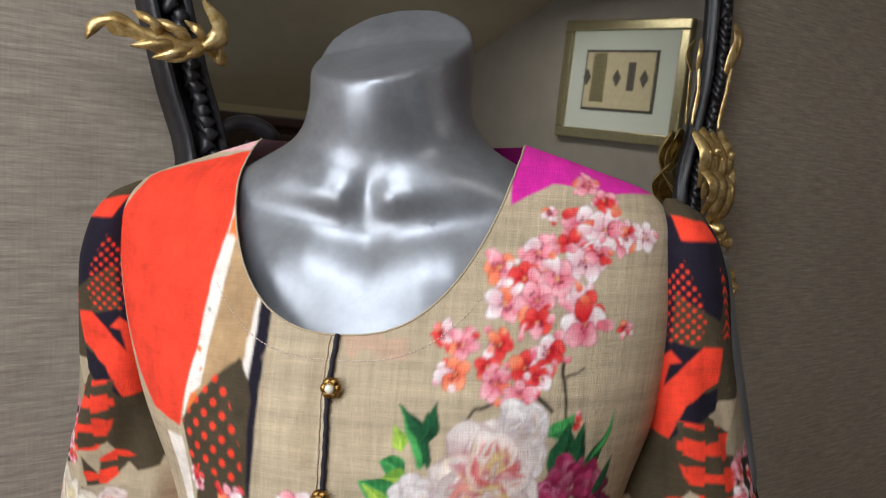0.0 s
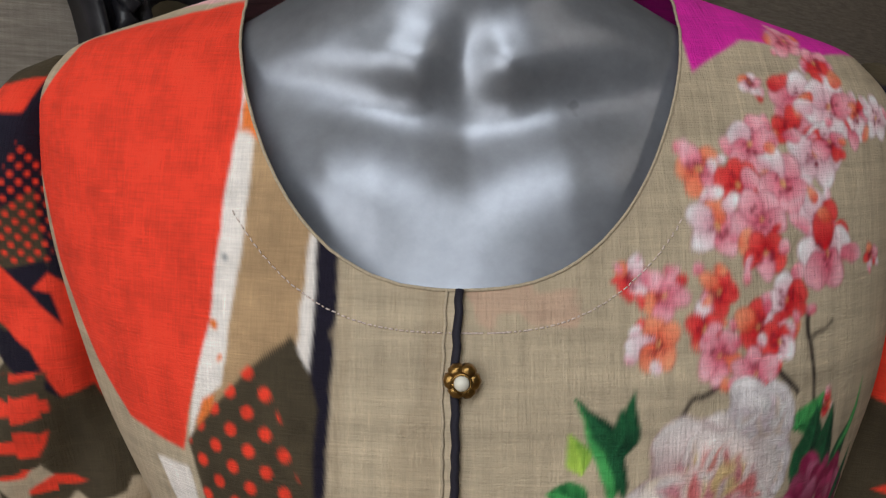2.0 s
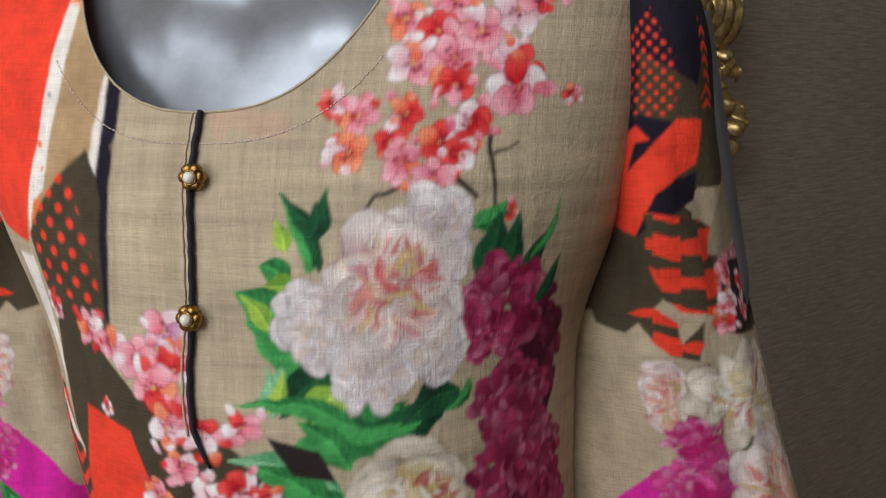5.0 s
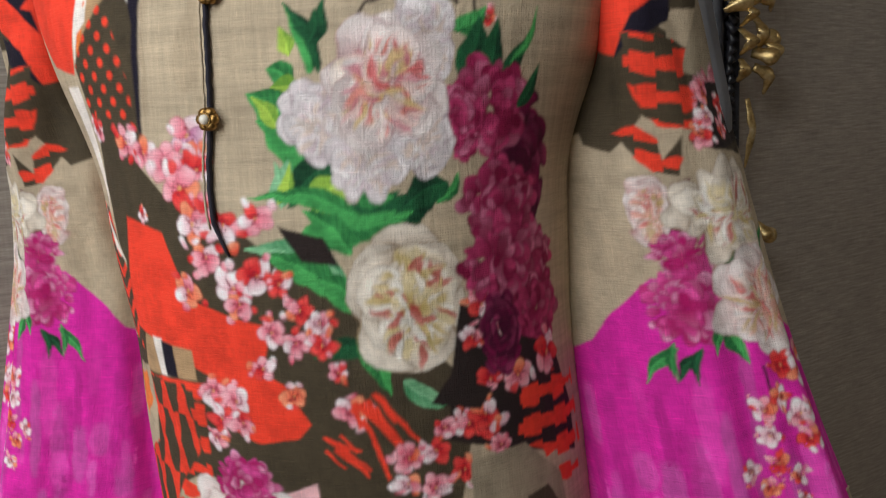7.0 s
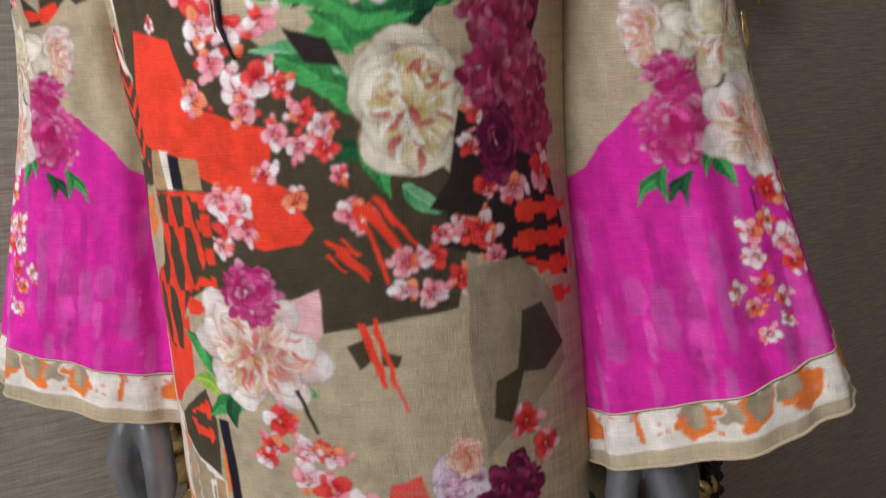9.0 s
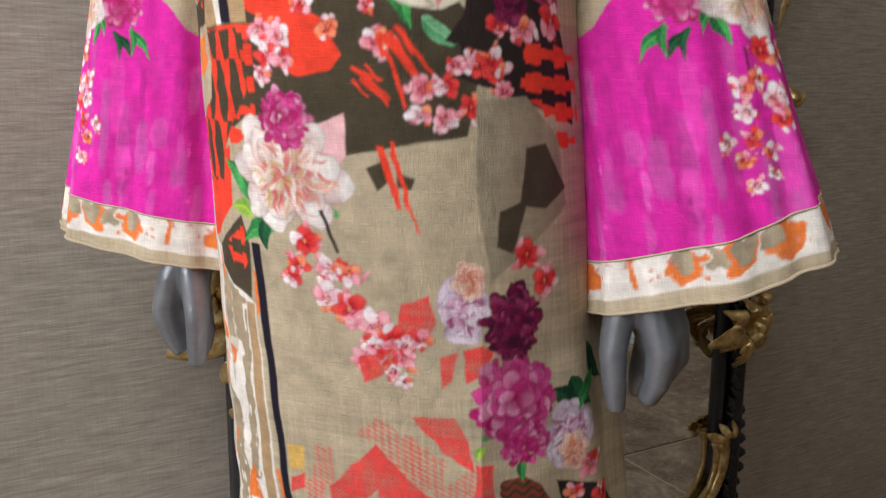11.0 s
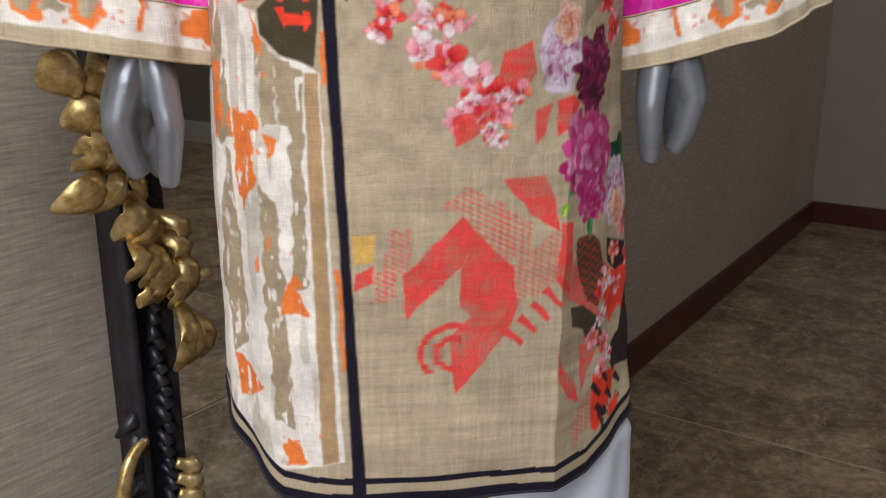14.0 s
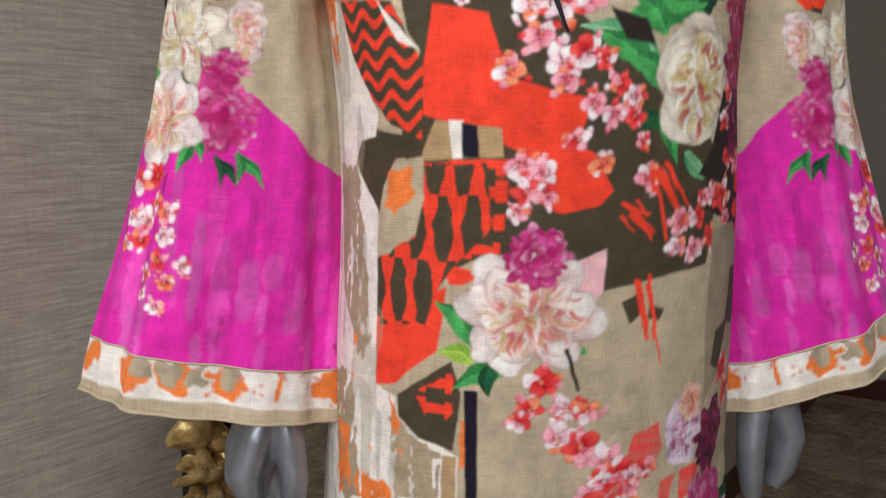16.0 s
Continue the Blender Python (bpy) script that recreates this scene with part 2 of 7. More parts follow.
def body_point(th, z, out=0.0):
    """The tunic's body: th runs round it, -pi/2 is the middle of the front."""
    a, bf, bb, cx, cy = (smooth(z, ZK, k) for k in (AK, BK, GK, XK, YK))
    c, s = np.cos(th), np.sin(th)
    square = np.clip((1.0 - z) / 0.3, 0, 1) * (c < 0)
    e = 2 / (2.25 + 1.2 * square)
    X = (a - 0.012 * square + out) * np.sign(c) * np.abs(c) ** e
    Y = np.where(s < 0, bf + out, bb + out) * np.sign(s) * np.abs(s) ** (2 / 2.15) + cy
    low = np.clip((1.08 - z) / 0.35, 0, 1)
    low = low * low * (3 - 2 * low)
    front = np.clip(-s * 2, 0, 1)
    # the ironed crease, and soft folds hanging from the hips
    Y = Y - 0.014 * low * front * np.exp(-np.abs(X + cx - 0.105) / 0.028)
    fold = np.sin(th * 9 + 2.0 * np.sin(th * 2.3) + z * 1.5) * 0.6 + np.sin(th * 17 + z * 3) * 0.4
    side = np.clip(np.abs(c) * 1.5 - 0.55, 0, 1)
    k = 0.0045 * low * side * fold
    # drag lines towards the bust and the waist
    k = k + 0.0018 * np.sin(X * 60 + z * 38) * np.clip(1 - np.abs(z - 1.2) / 0.2, 0, 1) * front
    k = k + 0.0010 * np.sin(z * 90 + 6 * np.sin(X * 14)) * front * low
    Y = Y + 0.028 * low * c * c
    X = X + cx + k * c
    Y = Y + k * s
    return X, Y


def neck_z(X):
    """Height of the scooped neckline over the front."""
    r = np.clip(np.abs(X + 0.027) / 0.1045, 0, 1)
    return 1.414 + 0.135 * (1 - (1 - r**2.6) ** (1 / 1.5))


def hem_z(th):
    """Lower edge: lowest in the middle of the front, rising to the side slits."""
    c = np.cos(th)
    return 0.566 + 0.075 * np.clip(-c - 0.55, 0, 1) ** 1.2 * 2.2 + 0.04 * np.clip(c - 0.6, 0, 1) * 2.2


SZ = (0.90, 0.98, 1.08, 1.18, 1.30, 1.39, 1.442, 1.475, 1.498, 1.509)
SI = (0.163, 0.160, 0.155, 0.152, 0.162, 0.186, 0.192, 0.194, 0.198, 0.204)
SO = (0.384, 0.367, 0.334, 0.304, 0.274, 0.254, 0.250, 0.243, 0.230, 0.212)
SD = (0.064, 0.064, 0.064, 0.064, 0.064, 0.060, 0.058, 0.050, 0.030, 0.006)


def sleeve_point(th, z, side, out=0.0):
    """A wide three-quarter sleeve; th -pi/2 faces the front, 0 faces outwards."""
    i, o, d = (smooth(z, SZ, k) for k in (SI, SO, SD))
    c, s = np.cos(th), np.sin(th)
    w = np.clip((1.42 - z) / 0.4, 0, 1)
    k = 0.0035 * w * np.sin(th * 7 + z * 4 + side) + 0.002 * w * np.sin(th * 15 - z * 9)
    # soft gathers below the armhole
    k = k + 0.0055 * np.exp(-((z - 1.33) / 0.08) ** 2) * np.sin(th * 4 + z * 48) * np.clip(-s, 0, 1)
    X = (i + o) / 2 + ((o - i) / 2 + out + k) * np.sign(c) * np.abs(c) ** 0.9
    Y = (d + out + k) * np.sign(s) * np.abs(s) ** 0.9
    Y = Y + 0.030 * np.clip((1.45 - z) / 0.25, 0, 1)
    return side * X - 0.022 * smooth(z, (0.9, 1.2, 1.5), (0.0, 0.5, 1.0)), Y


def cuff_z(th, side):
    """Lower edge of the sleeve: it rises outwards, one more than the other."""
    c = np.cos(th)
    if side > 0:
        return 0.9485 + 0.0325 * c + 0.006 * c * c
    return 0.949 + 0.017 * c


# ---- builders ----
def empty(name, label, category, group="", place=(0, 0, 0)):
    ob = new(name)
    ob.empty_display_size = 0.05
    ob.location = place
    return tagged(ob, label, category, group)


def mesh_object(name, verts, faces, material, parent=None, label="", soft=True):
    """One mesh from arrays of places and of faces, in world places."""
    me = bpy.data.meshes.new(name)
    base, up = Vector((0, 0, 0)), parent
    while up:
        base, up = base + up.matrix_basis.translation, up.parent
    me.from_pydata([tuple(Vector(v) - base) for v in verts], [], faces)
    me.materials.append(material)
    if soft:
        me.shade_smooth()
    me.update()
    ob = new(name, me)
    if parent:
        ob.parent = parent
    if label:
        tagged(ob, label)
    return ob


def part(name, bm, material, parent=None, label="", soft=True):
    bmesh.ops.recalc_face_normals(bm, faces=bm.faces)
    vs, fs = [v.co.copy() for v in bm.verts], []
    bm.verts.index_update()
    for f in bm.faces:
        fs.append([v.index for v in f.verts])
    bm.free()
    return mesh_object(name, vs, fs, material, parent, label, soft)


def room_box(bm, s0, s1, n0, n1, z0, z1, bevel=0.0):
    vs = [bm.verts.new(room(s, n, z)) for z in (z0, z1) for s, n in ((s0, n0), (s1, n0), (s1, n1), (s0, n1))]
    fs = [bm.faces.new([vs[i] for i in q]) for q in ((0, 1, 2, 3), (7, 6, 5, 4), (0, 4, 5, 1), (1, 5, 6, 2), (2, 6, 7, 3), (3, 7, 4, 0))]
    if bevel:
        edges = list({e for f in fs for e in f.edges})
        bmesh.ops.bevel(bm, geom=edges, offset=bevel, segments=2, affect="EDGES", profile=0.6)
    return bm


def box_part(name, s0, s1, n0, n1, z0, z1, material, parent=None, label="", bevel=0.0):
    return part(name, room_box(bmesh.new(), s0, s1, n0, n1, z0, z1, bevel), material, parent, label, False)


def loft(bm, rings, caps=True, closed=True):
    """Skin between rings of places."""
    rows = [[bm.verts.new(p) for p in ring] for ring in rings]
    m = len(rows[0])
    for a, b in zip(rows, rows[1:]):
        for i in range(m if closed else m - 1):
            j = (i + 1) % m
            bm.faces.new((a[i], a[j], b[j], b[i]))
    if caps and closed:
        bm.faces.new(rows[0][::-1])
        bm.faces.new(rows[-1])
    return bm


def tube(bm, path, radius, sides=8, flat=1.0):
    """A round cord along a path; radius may be one number or one a place."""
    path = [Vector(p) for p in path]
    rs = radius if isinstance(radius, (list, tuple)) else [radius] * len(path)
    rings, side = [], None
    for i, p in enumerate(path):
        d = (path[min(i + 1, len(path) - 1)] - path[max(i - 1, 0)]).normalized()
        ref = side if side else (Vector((0, 0, 1)) if abs(d.z) < 0.8 else Vector((0, 1, 0)))
        x = (ref - d * ref.dot(d)).normalized()
        y = d.cross(x)
        side = x
        rings.append([p + (x * math.cos(a) + y * flat * math.sin(a)) * rs[i] for a in (2 * math.pi * k / sides for k in range(sides))])
    return loft(bm, rings)


def ball(bm, centre, rx, ry, rz, n=12, m=8):
    c = Vector(centre)
    rings = []
    for j in range(1, m):
        b = math.pi * j / m
        rings.append([c + Vector((rx * math.sin(b) * math.cos(a), ry * math.sin(b) * math.sin(a), -rz * math.cos(b))) for a in (2 * math.pi * i / n for i in range(n))])
    return loft(bm, rings)


# ---- the room ----
def structure(ob):
    return tagged(ob, kind="structure")


def oriented(ob):
    """Give a wall its own axes, so that its paper runs level along it."""
    m = Matrix.Translation((WX, WY, 0)) @ Matrix.Rotation(radians(WA), 4, "Z")
    ob.data.transform(m.inverted())
    ob.matrix_basis = m
    return ob


structure(oriented(box_part("wall_north", -1.9, 4.2, -0.15, 0.0, 0.0, 2.8, PAPER)))
structure(box_part("wall_south", -1.9, 4.2, 5.0, 5.15, 0.0, 2.8, OCHRE))
# the east wall has a doorway closed by a dark door
bm = bmesh.new()
room_box(bm, 4.0, 4.15, 0.0, 0.43, 0.0, 2.8)
room_box(bm, 4.0, 4.15, 1.33, 5.0, 0.0, 2.8)
room_box(bm, 4.0, 4.15, 0.43, 1.33, 2.08, 2.8)
structure(part("wall_east", bm, PALEWALL, soft=False))
# the west wall has a large window, open to the sky
bm = bmesh.new()
room_box(bm, -1.95, -1.8, 0.0, 0.25, 0.0, 2.8)
room_box(bm, -1.95, -1.8, 1.85, 5.0, 0.0, 2.8)
room_box(bm, -1.95, -1.8, 0.25, 1.85, 0.0, 0.75)
room_box(bm, -1.95, -1.8, 0.25, 1.85, 2.4, 2.8)
structure(part("wall_west", bm, PLASTER, soft=False))
# the ceiling is pierced by a roof window near the west wall
bm = bmesh.new()
room_box(bm, -0.45, 4.2, -0.15, 5.15, 2.8, 2.92)
room_box(bm, -1.95, -1.45, -0.15, 5.15, 2.8, 2.92)
room_box(bm, -1.45, -0.45, -0.15, 0.85, 2.8, 2.92)
room_box(bm, -1.45, -0.45, 1.65, 5.15, 2.8, 2.92)
structure(part("ceiling", bm, PLASTER, soft=False))
# underside of a stair that slopes down across the far part of the room
bm = bmesh.new()
for n, z in ((2.9, 2.86), (5.0, 2.14)):
    for s in (-1.8, 4.0):
        bm.verts.new(room(s, n, z)), bm.verts.new(room(s, n, z + 0.18))
v = list(bm.verts)
for q in ((0, 2, 6, 4), (1, 5, 7, 3), (0, 1, 3, 2), (4, 6, 7, 5), (0, 4, 5, 1), (2, 3, 7, 6)):
    bm.faces.new([v[i] for i in q])
structure(part("ceiling_slope", bm, PLASTER, soft=False))
for ob in (box_part("baseboard", -1.8, 3.983, 0.0, 0.017, 0.0, 0.094, MAHOGANY, bevel=0.003),
           box_part("baseboard", 3.983, 4.0, 0.0, 0.38, 0.0, 0.094, MAHOGANY, bevel=0.003),
           box_part("baseboard", 3.983, 4.0, 1.38, 5.0, 0.0, 0.145, MARBLE, bevel=0.003),
           box_part("baseboard", -1.8, 3.98, 4.983, 5.0, 0.0, 0.094, MAHOGANY, bevel=0.003)):
    structure(ob)

door = structure(box_part("door_1", 4.03, 4.07, 0.45, 1.31, 0.005, 2.06, DARKWOOD, bevel=0.003))
for nm, a in (("door_jamb", (3.985, 4.12, 0.38, 0.44, 0.0, 2.07)), ("door_jamb", (3.985, 4.12, 1.32, 1.38, 0.0, 2.07)), ("door_head", (3.985, 4.12, 0.38, 1.38, 2.07, 2.13))):
    part(nm, room_box(bmesh.new(), *a, bevel=0.004), DARKWOOD, door, "", False)
for z0, z1 in ((0.2, 0.95), (1.1, 1.9)):
    part("door_panel", room_box(bmesh.new(), 4.02, 4.04, 0.56, 1.20, z0, z1, bevel=0.008), DARKWOOD, door, "", False)

window = structure(new("window_1"))
for a in ((0.25, 0.31, 0.75, 2.4), (1.79, 1.85, 0.75, 2.4), (1.03, 1.07, 0.81, 2.34), (0.31, 1.79, 0.75, 0.81), (0.31, 1.79, 2.34, 2.4)):
    part("window_frame", room_box(bmesh.new(), -1.9, -1.83, a[0], a[1], a[2], a[3], bevel=0.004), PLASTER, window, "", False)

roof_window = structure(new("window_2"))
for a in ((-1.45, -1.40, 0.85, 1.65), (-0.50, -0.45, 0.85, 1.65), (-1.40, -0.50, 0.85, 0.90), (-1.40, -0.50, 1.60, 1.65)):
    part("window_frame", room_box(bmesh.new(), *a, 2.81, 2.90, bevel=0.004), PLASTER, roof_window, "", False)

# ---- the framed print on the east wall, seen in the mirror ----
picture = empty("framed_picture", "framed pale print with wide mat on the wall", "picture", place=room(4.0, 2.55, 2.2))
PICTURE_TILT = -6.5
P0, P1, Q0, Q1 = 2.07, 2.99, 1.89, 2.58
for a in ((P0, P1, Q0, Q0 + 0.06), (P0, P1, Q1 - 0.06, Q1), (P0, P0 + 0.06, Q0 + 0.06, Q1 - 0.06), (P1 - 0.06, P1, Q0 + 0.06, Q1 - 0.06)):
    part("frame_bar", room_box(bmesh.new(), 3.955, 3.998, *a, bevel=0.008), GLAZING, picture, "", False)
part("mat", room_box(bmesh.new(), 3.978, 3.996, P0 + 0.055, P1 - 0.055, Q0 + 0.055, Q1 - 0.055), MATBOARD, picture, "pale green mat board", False)
part("inner_fillet", room_box(bmesh.new(), 3.972, 3.979, P0 + 0.20, P1 - 0.18, Q0 + 0.17, Q1 - 0.17), INK, picture, "dark inner fillet", False)
part("print_sheet", room_box(bmesh.new(), 3.967, 3.973, P0 + 0.215, P1 - 0.195, Q0 + 0.185, Q1 - 0.185), DRAWING, picture, "aged drawing sheet", False)
for n0, n1, z0, z1 in ((2.64, 2.74, 2.11, 2.39), (2.42, 2.47, 2.18, 2.34)):
    part("printed_panel", room_box(bmesh.new(), 3.963, 3.968, n0, n1, z0, z1), INK if n0 < 2.5 else GLAZING, picture, "", False)
for n0 in (2.35, 2.55, 2.78):
    b = bmesh.new()
    vs = [b.verts.new(room(s, n0 + dn, 2.25 + dz)) for s in (3.963, 3.968) for dn, dz in ((-0.03, 0), (0, -0.05), (0.03, 0), (0, 0.05))]
    b.faces.new(vs[:4]), b.faces.new(vs[4:])
    for i in range(4):
        b.faces.new((vs[i], vs[(i + 1) % 4], vs[4 + (i + 1) % 4], vs[4 + i]))
    part("printed_lozenge", b, INK, picture, "", False)

picture.matrix_basis = picture.matrix_basis @ Matrix.Rotation(radians(PICTURE_TILT), 4, Vector((math.cos(radians(WA)), math.sin(radians(WA)), 0)))

# ---- a dark cabinet and a pale stair string, both seen in the mirror ----
cabinet = empty("cabinet", "tall dark wooden cabinet standing on the marble floor", "cabinet", place=room(2.2, 3.3, 0))
part("body", room_box(bmesh.new(), 1.75, 2.75, 3.05, 3.5, 0.08, 1.84, bevel=0.006), DARKWOOD, cabinet, "", False)
part("plinth", room_box(bmesh.new(), 1.78, 2.72, 3.08, 3.48, 0.0, 0.082, bevel=0.003), DARKWOOD, cabinet, "", False)
part("cornice", room_box(bmesh.new(), 1.72, 2.78, 3.02, 3.53, 1.836, 1.89, bevel=0.01), DARKWOOD, cabinet, "", False)
for s0 in (1.78, 2.255):
    d = part("door", room_box(bmesh.new(), s0, s0 + 0.465, 3.03, 3.052, 0.14, 1.80, bevel=0.004), DARKWOOD, cabinet, "", False)
    part("knob", ball(bmesh.new(), room(s0 + (0.43 if s0 < 2 else 0.03), 3.015, 1.0), 0.014, 0.014, 0.014), BRASS, d, "small brass knob")

step = empty("stair_step", "pale marble step slab with a black front edge", "step", place=room(3.0, 2.35, 0))
for nm, off, w, h, m in (("slab", 0.0, 0.14, 0.03, MARBLE), ("nosing", 0.142, 0.03, 0.028, LACQUER)):
    b = bmesh.new()
    d = Vector((1.02, 1.30)).normalized()
    e = Vector((-d.y, d.x))
    c = [Vector((2.58, 1.64)) + d * k + e * o for k, o in ((0, off), (1.75, off), (1.75, off + w), (0, off + w))]
    vs = [b.verts.new(room(q.x, q.y, z)) for z in (0.001, h) for q in c]
    for q in ((0, 1, 2, 3), (7, 6, 5, 4), (0, 4, 5, 1), (1, 5, 6, 2), (2, 6, 7, 3), (3, 7, 4, 0)):
        b.faces.new([vs[i] for i in q])
    part(nm, b, m, step, "", False)

# ---- the carved mirror ----
MID = 0.829


def wallp(s, z, n):
    return room(s, n, z)


mirror = empty("wall_mirror", "tall carved black mirror with gilded acanthus leaves on the wall", "mirror", place=room(MID, 0, 0.26))


def frame_path():
    """Middle line of the frame's left half, from the foot up to the crown."""
    zs = np.concatenate([np.linspace(0.27, 1.45, 40), np.linspace(1.47, 2.02, 24)])
    ss = smooth(zs, (0.30, 1.0, 1.40, 1.53, 1.63, 1.75, 1.88, 2.02), (0.391, 0.391, 0.394, 0.402, 0.374, 0.346, 0.338, 0.400))
    left = [(float(s) + 0.025 * (broad(z) - 1), float(z)) for s, z in zip(ss, zs)]
    top = [(MID - 0.429 * math.cos(a), 2.02 + 0.26 * math.sin(a)) for a in np.linspace(0.12, math.pi / 2, 16)]
    return left + top


def sweep(bm, path, profile, scale=None):
    """Carry a profile (across, out) along a path on the wall."""
    rings = []
    for i, (s, z) in enumerate(path):
        a, b = path[max(i - 1, 0)], path[min(i + 1, len(path) - 1)]
        d = Vector((b[0] - a[0], b[1] - a[1])).normalized()
        k = scale[i] if scale else 1.0
        rings.append([wallp(s + d.y * x * k, z - d.x * x * k, n) for x, n in profile])
    return loft(bm, rings)


def broad(z):
    """How much wider the moulding is towards its foot."""
    return 1.0 + 0.32 * float(np.clip((1.35 - z) / 0.4, 0, 1))


HALF = frame_path()
WHOLE = HALF + [(2 * MID - s, z) for s, z in reversed(HALF[:-1])]
BOTTOM = [(0.391 + 0.876 * k / 30, 0.285 - 0.02 * math.sin(math.pi * k / 30)) for k in range(31)]
PROFILE = [(-0.025, 0.002), (-0.026, 0.030), (-0.023, 0.042), (-0.018, 0.044), (-0.014, 0.036), (-0.006, 0.031), (0.006, 0.031), (0.012, 0.036), (0.016, 0.043), (0.021, 0.041), (0.025, 0.030), (0.027, 0.002)]
part("frame_moulding", sweep(bmesh.new(), WHOLE, PROFILE, [broad(z) for s, z in WHOLE]), LACQUER, mirror, "black lacquered carved moulding")
part("frame_foot_rail", sweep(bmesh.new(), BOTTOM, PROFILE), LACQUER, mirror, "black lacquered bottom rail")

# carved leaves that fill the hollow of the moulding
bm = bmesh.new()
rng = random.Random(4)
for k in range(0, len(WHOLE) - 2, 1):
    (s, z), (s2, z2) = WHOLE[k], WHOLE[k + 1]
    for f in (0.0, 0.5):
        a, b = s + (s2 - s) * f, z + (z2 - z) * f
        turn = rng.uniform(-0.5, 0.5)
        c = wallp(a + rng.uniform(-0.004, 0.004), b, 0.034)
        tip = wallp(a + 0.013 * math.sin(turn) + 0.005, b - 0.014, 0.043)
        end = wallp(a + 0.016 * math.sin(turn), b - 0.026, 0.033)
        tube(bm, [c, tip, end], [0.004, 0.0085, 0.003], 6)
part("carving", bm, LACQUER, mirror, "carved black leaf run")
# ragged carved fringe under the bottom rail
bm = bmesh.new()
for k in range(46):
    f = k / 45
    s = 0.372 + 0.91 * f
    z = 0.272 - 0.02 * math.sin(math.pi * f)
    drop = rng.uniform(0.022, 0.05) * (1.3 if f < 0.15 or f > 0.8 else 0.8)
    tube(bm, [wallp(s, z, 0.02), wallp(s + rng.uniform(-0.012, 0.012), z - drop * 0.6, 0.036), wallp(s + rng.uniform(-0.02, 0.02), z - drop, 0.022)], [0.014, 0.013, 0.004], 6)
for sx in (1.292, 0.368):
    for k in range(10):
        z = 0.28 + 0.028 * k
        d = 1 if sx > 1 else -1
        tube(bm, [wallp(sx - d * 0.012, z, 0.02), wallp(sx + d * rng.uniform(0.0, 0.012), z - 0.012, 0.034), wallp(sx + d * rng.uniform(0.004, 0.02), z - 0.028, 0.02)], [0.012, 0.010, 0.003], 6)
part("carved_fringe", bm, LACQUER, mirror, "ragged carved black fringe")
bm = bmesh.new()
sc = [(0.412 + 0.042 * (1 - k / 22) * math.cos(0.3 + k * 0.34) + 0.03, 1.556 + 0.030 * (1 - k / 22) * math.sin(0.3 + k * 0.34)) for k in range(20)]
tube(bm, [wallp(s, z, 0.026) for s, z in sc], [0.011 - 0.0003 * k for k in range(20)], 7)
part("inner_scroll", bm, LACQUER, mirror, "small black carved scroll")
# the pane
bm = bmesh.new()
inner = [(s + 0.020, z) for s, z in HALF]
ring = [(s, z) for s, z in inner] + [(2 * MID - s, z) for s, z in reversed(inner[:-1])]
lo = [bm.verts.new(wallp(s, z, 0.022)) for s, z in ring]
hi = [bm.verts.new(wallp(s, z, 0.028)) for s, z in ring]
bm.faces.new(hi), bm.faces.new(lo[::-1])
for i in range(len(ring)):
    j = (i + 1) % len(ring)
    bm.faces.new((lo[i], lo[j], hi[j], hi[i]))
part("mirror_pane", bm, MIRROR, mirror, "silvered mirror glass", False)


def gilt_leaf(bm, path, width, lobes=2, seed=0):
    """A plump carved leaf along a path of (s, z, n): rounded, lobed at its rim, grooved along the middle."""
    pts = [Vector(p) for p in path]
    m, rings = 14, []
    for i in range(m):
        f = i / (m - 1)
        x = f * (len(pts) - 1)
        k = min(int(x), len(pts) - 2)
        p = pts[k].lerp(pts[k + 1], x - k)
        d = (pts[min(k + 1, len(pts) - 1)] - pts[k]).normalized()
        side = d.cross(Vector((0, 0, 1)))
        side = side.normalized() if side.length > 1e-4 else Vector((1, 0, 0))
        up = side.cross(d).normalized()
        w = width * (math.sin(math.pi * min(1, f * 0.86 + 0.12)) ** 0.6) * (0.88 + 0.12 * math.cos(2 * math.pi * lobes * f))
        w = max(w, 0.0015)
        ring = []
        for j in range(12):
            q = 2 * math.pi * j / 12
            c, t = math.cos(q), math.sin(q)
            thick = 0.30 * w * t - 0.34 * w * c * c
            if t > 0:
                thick -= 0.10 * w * math.exp(-(c / 0.22) ** 2) - 0.06 * w * math.cos(c * 9)
            a = p + side * (w * c) + up * thick
            ring.append(wallp(a.x, a.y, max(a.z, 0.004)))
        rings.append(ring)
    return loft(bm, rings)


def leaf_part(path, width, **kw):
    return part("gilt_leaf", gilt_leaf(bmesh.new(), path, width, **kw), GOLD, mirror)


